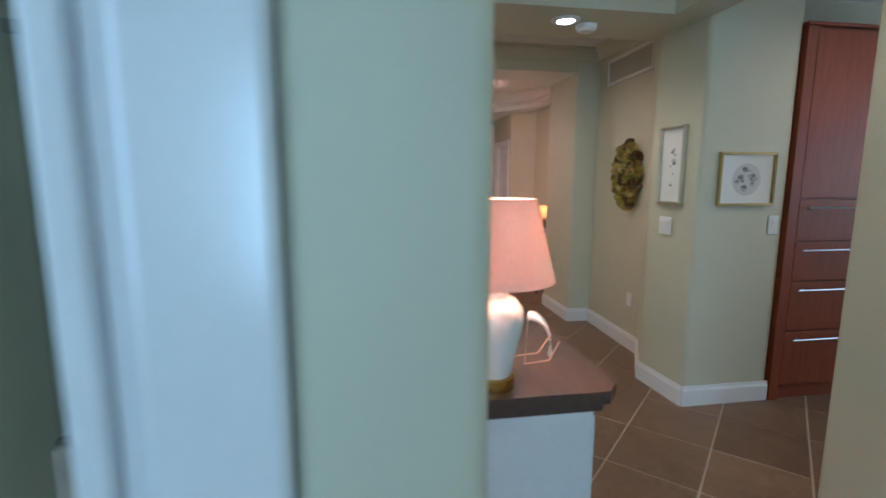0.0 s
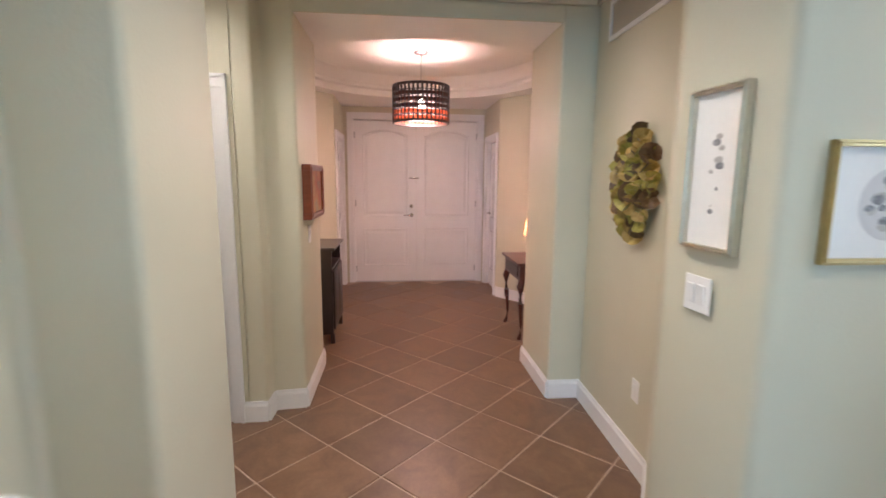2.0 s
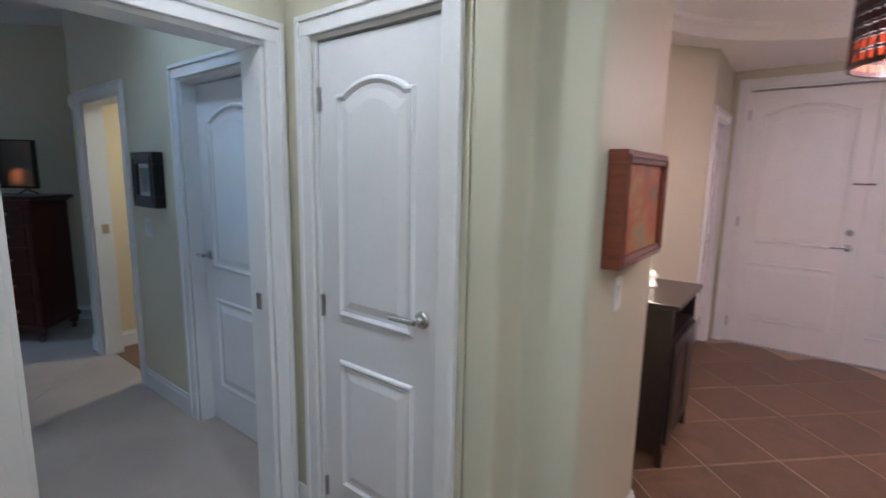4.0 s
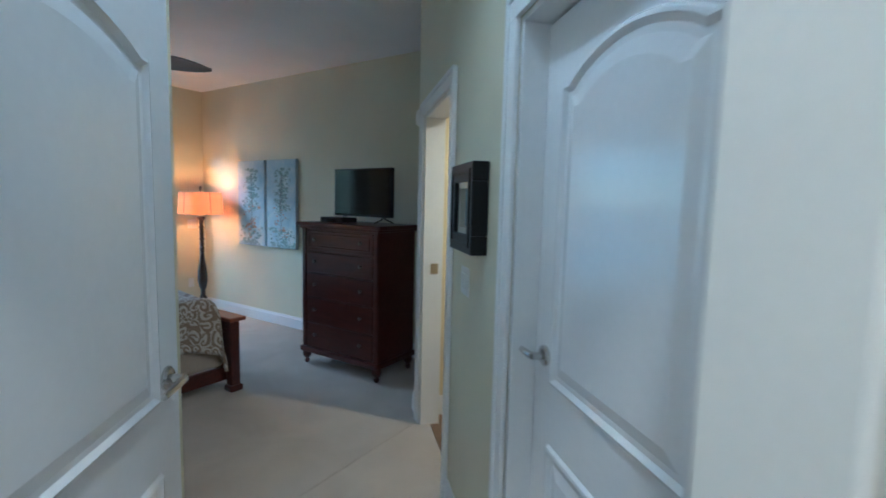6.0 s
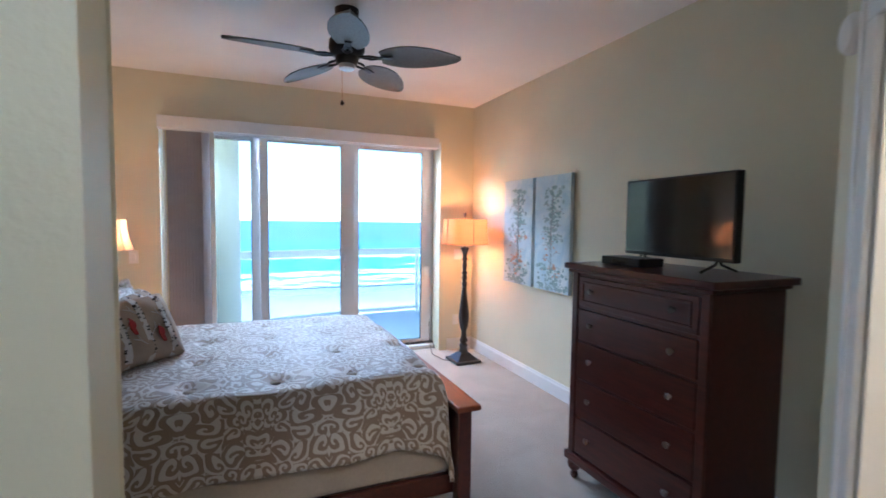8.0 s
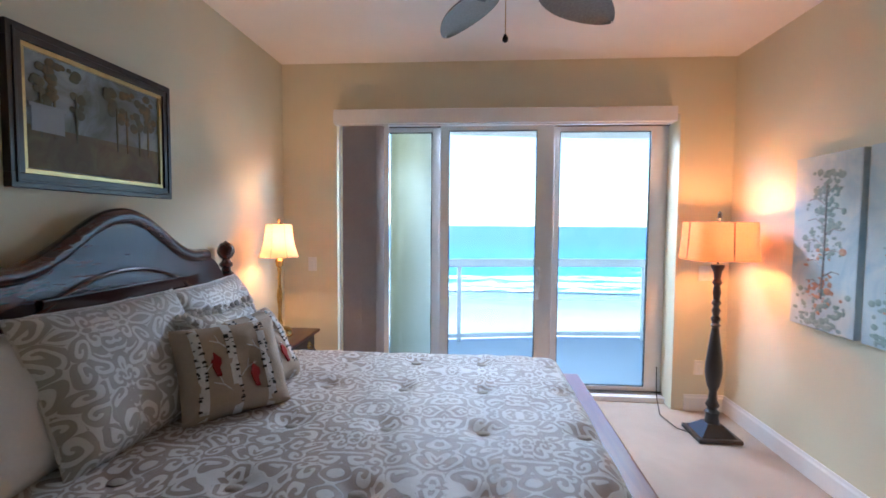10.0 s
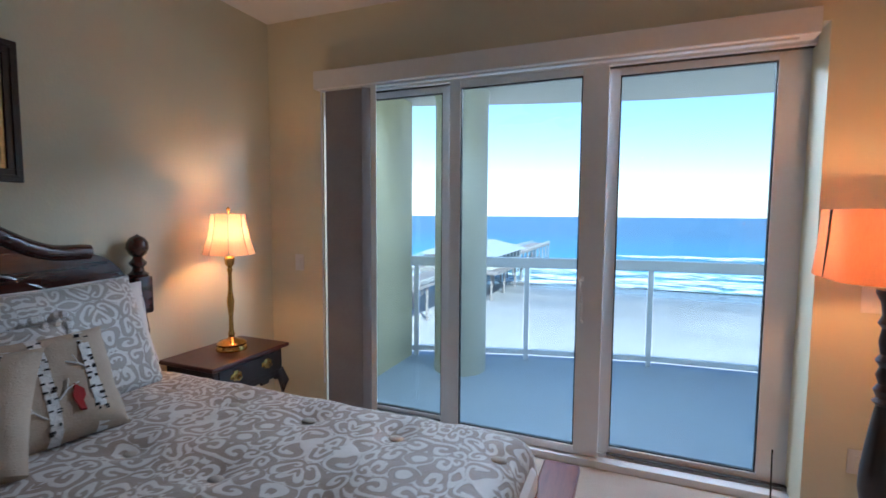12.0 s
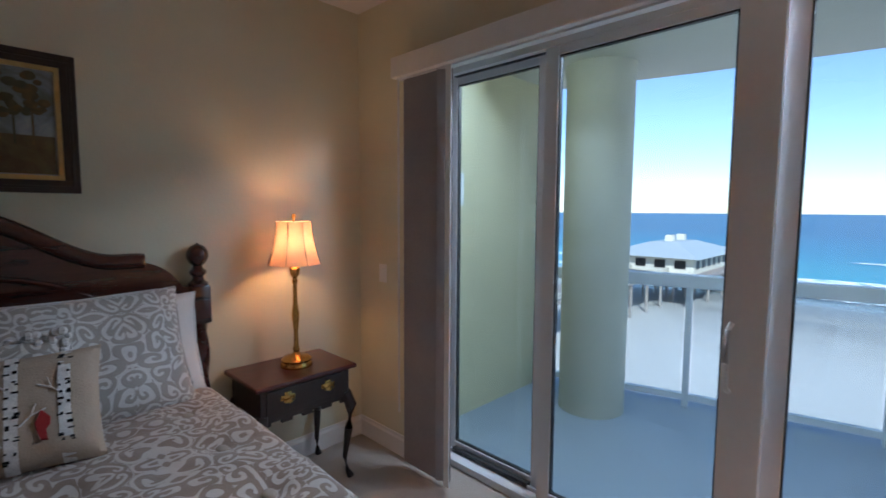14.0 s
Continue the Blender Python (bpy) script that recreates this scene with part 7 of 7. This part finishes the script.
bm = bmesh.new()
box(bm, -0.5, -0.02, -0.004, 0.004, 0.35, 2.05)
p = part("pane", bm, M_CLEAR, sh)
p.visible_shadow = False
bm = bmesh.new()
tube(bm, [(-0.06, -0.02, 1.1), (-0.06, -0.06, 1.1), (-0.06, -0.06, 1.3), (-0.06, -0.02, 1.3)], 0.008, 8)
part("handle", bm, M_CHROME, sh, "", True)

# ---- pier, surf, palm ----
random.seed(7)


def foam(y, x0, x1, w, rough):
    bm = bmesh.new()
    n = 90
    lo, hi = [], []
    for i in range(n + 1):
        x = x0 + (x1 - x0) * i / n
        e = math.sin(math.pi * i / n) ** 0.4
        c = y + 5 * math.sin(x * 0.013) + noise.noise((x * 0.06, y, 0)) * rough
        k = w * e * (0.55 + 0.6 * noise.noise((x * 0.11, y, 5)))
        lo.append(bm.verts.new((x, c - max(k, 0.05), 0.35)))
        hi.append(bm.verts.new((x, c + max(k, 0.05) * 0.4, 0.9 * e)))
    for i in range(n):
        bm.faces.new((lo[i], lo[i + 1], hi[i + 1], hi[i]))
    o = structure("breaking_wave", bm, M_FOAM, "white breaking wave rolling in", "wave", MB @ pose(0, 142, GZ + 0.1))


for y, x0, x1, w, rg in ((2, -400, 420, 5.0, 3), (15, -350, 420, 12.0, 5), (34, -200, 420, 13.0, 7), (66, -250, -30, 7, 6), (108, -15, 175, 16, 6), (92, 150, 420, 10, 6), (58, 60, 200, 4, 6)):
    foam(y, x0, x1, w, rg)
pier = thing("pier", MB @ pose(-37, 134, GZ, 0, 0, 0), "long timber pier with a pale-roofed building on piles", "pier")
bm = bmesh.new()
box(bm, -4, 4, -90, 92, 6.6, 7.2)
deck = part("deck", bm, M_GREY, pier)
for s in (-4, 4):
    bm = bmesh.new()
    box(bm, s - 0.1, s + 0.1, -90, 92, 8.1, 8.3)
    box(bm, s - 0.1, s + 0.1, -90, 92, 7.6, 7.7)
    for i in range(45):
        box(bm, s - 0.08, s + 0.08, -90 + 4 * i, -89.8 + 4 * i, 7.2, 8.1)
    part("handrail", bm, M_STUCCOW, deck)
for i in range(24):
    for s in (-3.4, 3.4):
        bm = bmesh.new()
        tube(bm, [(s, -88 + 7.8 * i, -1), (s, -88 + 7.8 * i, 6.6)], 0.28, 8)
        part("pile", bm, M_GREY, pier)
bm = bmesh.new()
box(bm, -11, 11, -26, 10, 6.4, 7.2)
part("platform", bm, M_GREY, pier)
for x in (-9, 0, 9):
    for y in (-24, -12, 0, 8):
        bm = bmesh.new()
        tube(bm, [(x, y, -1), (x, y, 6.4)], 0.3, 8)
        part("pile", bm, M_GREY, pier)
bm = bmesh.new()
box(bm, -9, 9, -23, 7, 7.2, 10.6)
part("building_wall", bm, M_STUCCOW, pier, "pale building walls")
for k in range(7):
    bm = bmesh.new()
    box(bm, -9.06, -8.9, -21.5 + 4 * k, -19.2 + 4 * k, 8.2, 10.0)
    box(bm, 8.9, 9.06, -21.5 + 4 * k, -19.2 + 4 * k, 8.2, 10.0)
    part("window", bm, M_BLACK, pier)
for k in range(4):
    bm = bmesh.new()
    box(bm, -7.5 + 4.2 * k, -5.2 + 4.2 * k, -23.06, -22.9, 8.2, 10.0)
    part("window", bm, M_BLACK, pier)
bm = bmesh.new()
vs = [bm.verts.new(c) for c in ((-10.5, -25, 10.6), (10.5, -25, 10.6), (10.5, 9, 10.6), (-10.5, 9, 10.6), (-3, -15, 13.4), (3, -15, 13.4), (3, -1, 13.4), (-3, -1, 13.4))]
for f in ((0, 1, 5, 4), (1, 2, 6, 5), (2, 3, 7, 6), (3, 0, 4, 7), (4, 5, 6, 7), (3, 2, 1, 0)):
    bm.faces.new([vs[i] for i in f])
part("roof", bm, M_ROOF, pier, "pale hipped roof")
for y in (-12, -4):
    bm = bmesh.new()
    box(bm, -0.9, 0.9, y, y + 1.8, 13.3, 14.9, 0.05)
    part("roof_unit", bm, M_STUCCOW, pier)
palm = thing("palm_tree", MB @ pose(-3.2, 27, GZ), "palm tree with feathery fronds beside the beach", "palm tree")
bm = bmesh.new()
tube(bm, [(0, 0, 0), (0.3, 0, 4), (0.2, 0.1, 8), (0, 0, 11.2)], 0.2, 10, [0.28, 0.2, 0.17, 0.15])
part("trunk", bm, M_GREY, palm, "", True)
for i in range(26):
    a, up = i * 2.4, random.uniform(-0.2, 1.0)
    bm = bmesh.new()
    pts = [Vector((math.cos(a) * 2.6 * f, math.sin(a) * 2.6 * f, 11.2 + up * 1.8 * f - 2.0 * f * f)) for f in np.linspace(0, 1, 9)]
    tube(bm, pts, 0.02, 4)
    side = Vector((-math.sin(a), math.cos(a), 0))
    for k in range(1, 9):
        for s in (-1, 1):
            b = pts[k]
            tip = b + side * s * 0.6 * (1 - k / 11) + (pts[k] - pts[k - 1]) * 0.9 - Vector((0, 0, 0.25))
            w = (pts[k] - pts[k - 1]) * 0.22
            bm.faces.new((bm.verts.new(b - w), bm.verts.new(b + w), bm.verts.new(tip)))
    part("frond", bm, M_PALM, palm)

# ---- floor tiles, laid diagonally ----
S, J = 0.4475, 0.008
tm = bmesh.new()
box(tm, -(S - J) / 2, (S - J) / 2, -(S - J) / 2, (S - J) / 2, -0.012, 0.0, 0.003, 1)
tile_mesh = bpy.data.meshes.new("tile")
tm.to_mesh(tile_mesh)
tm.free()
tile_mesh.materials.append(M_TILE)
D = S / math.sqrt(2)
count = 0
for i in range(-16, 24):
    for j in range(-16, 24):
        x, y = 1.799 + D + D * (i - j), 4.454 + D * (i + j)
        inside = (0.15 < x < 2.9 and 3.0 < y < 8.5) or (-0.9 < x < 2.4 and 3.25 < y < 4.5 and x > -0.68 + S * 0.0) or (-0.3 < x < 4.6 and -0.4 < y <= 3.2)
        if inside and count < 300:
            o = new("tile", tile_mesh)
            o.parent = FLOOR
            o.location = (x, y, 0.0008 * math.sin(i * 5.1 + j * 3.3))
            o.rotation_euler = (0, 0, radians(45 + 90 * ((i * 7 + j * 3) % 4)))
            count += 1
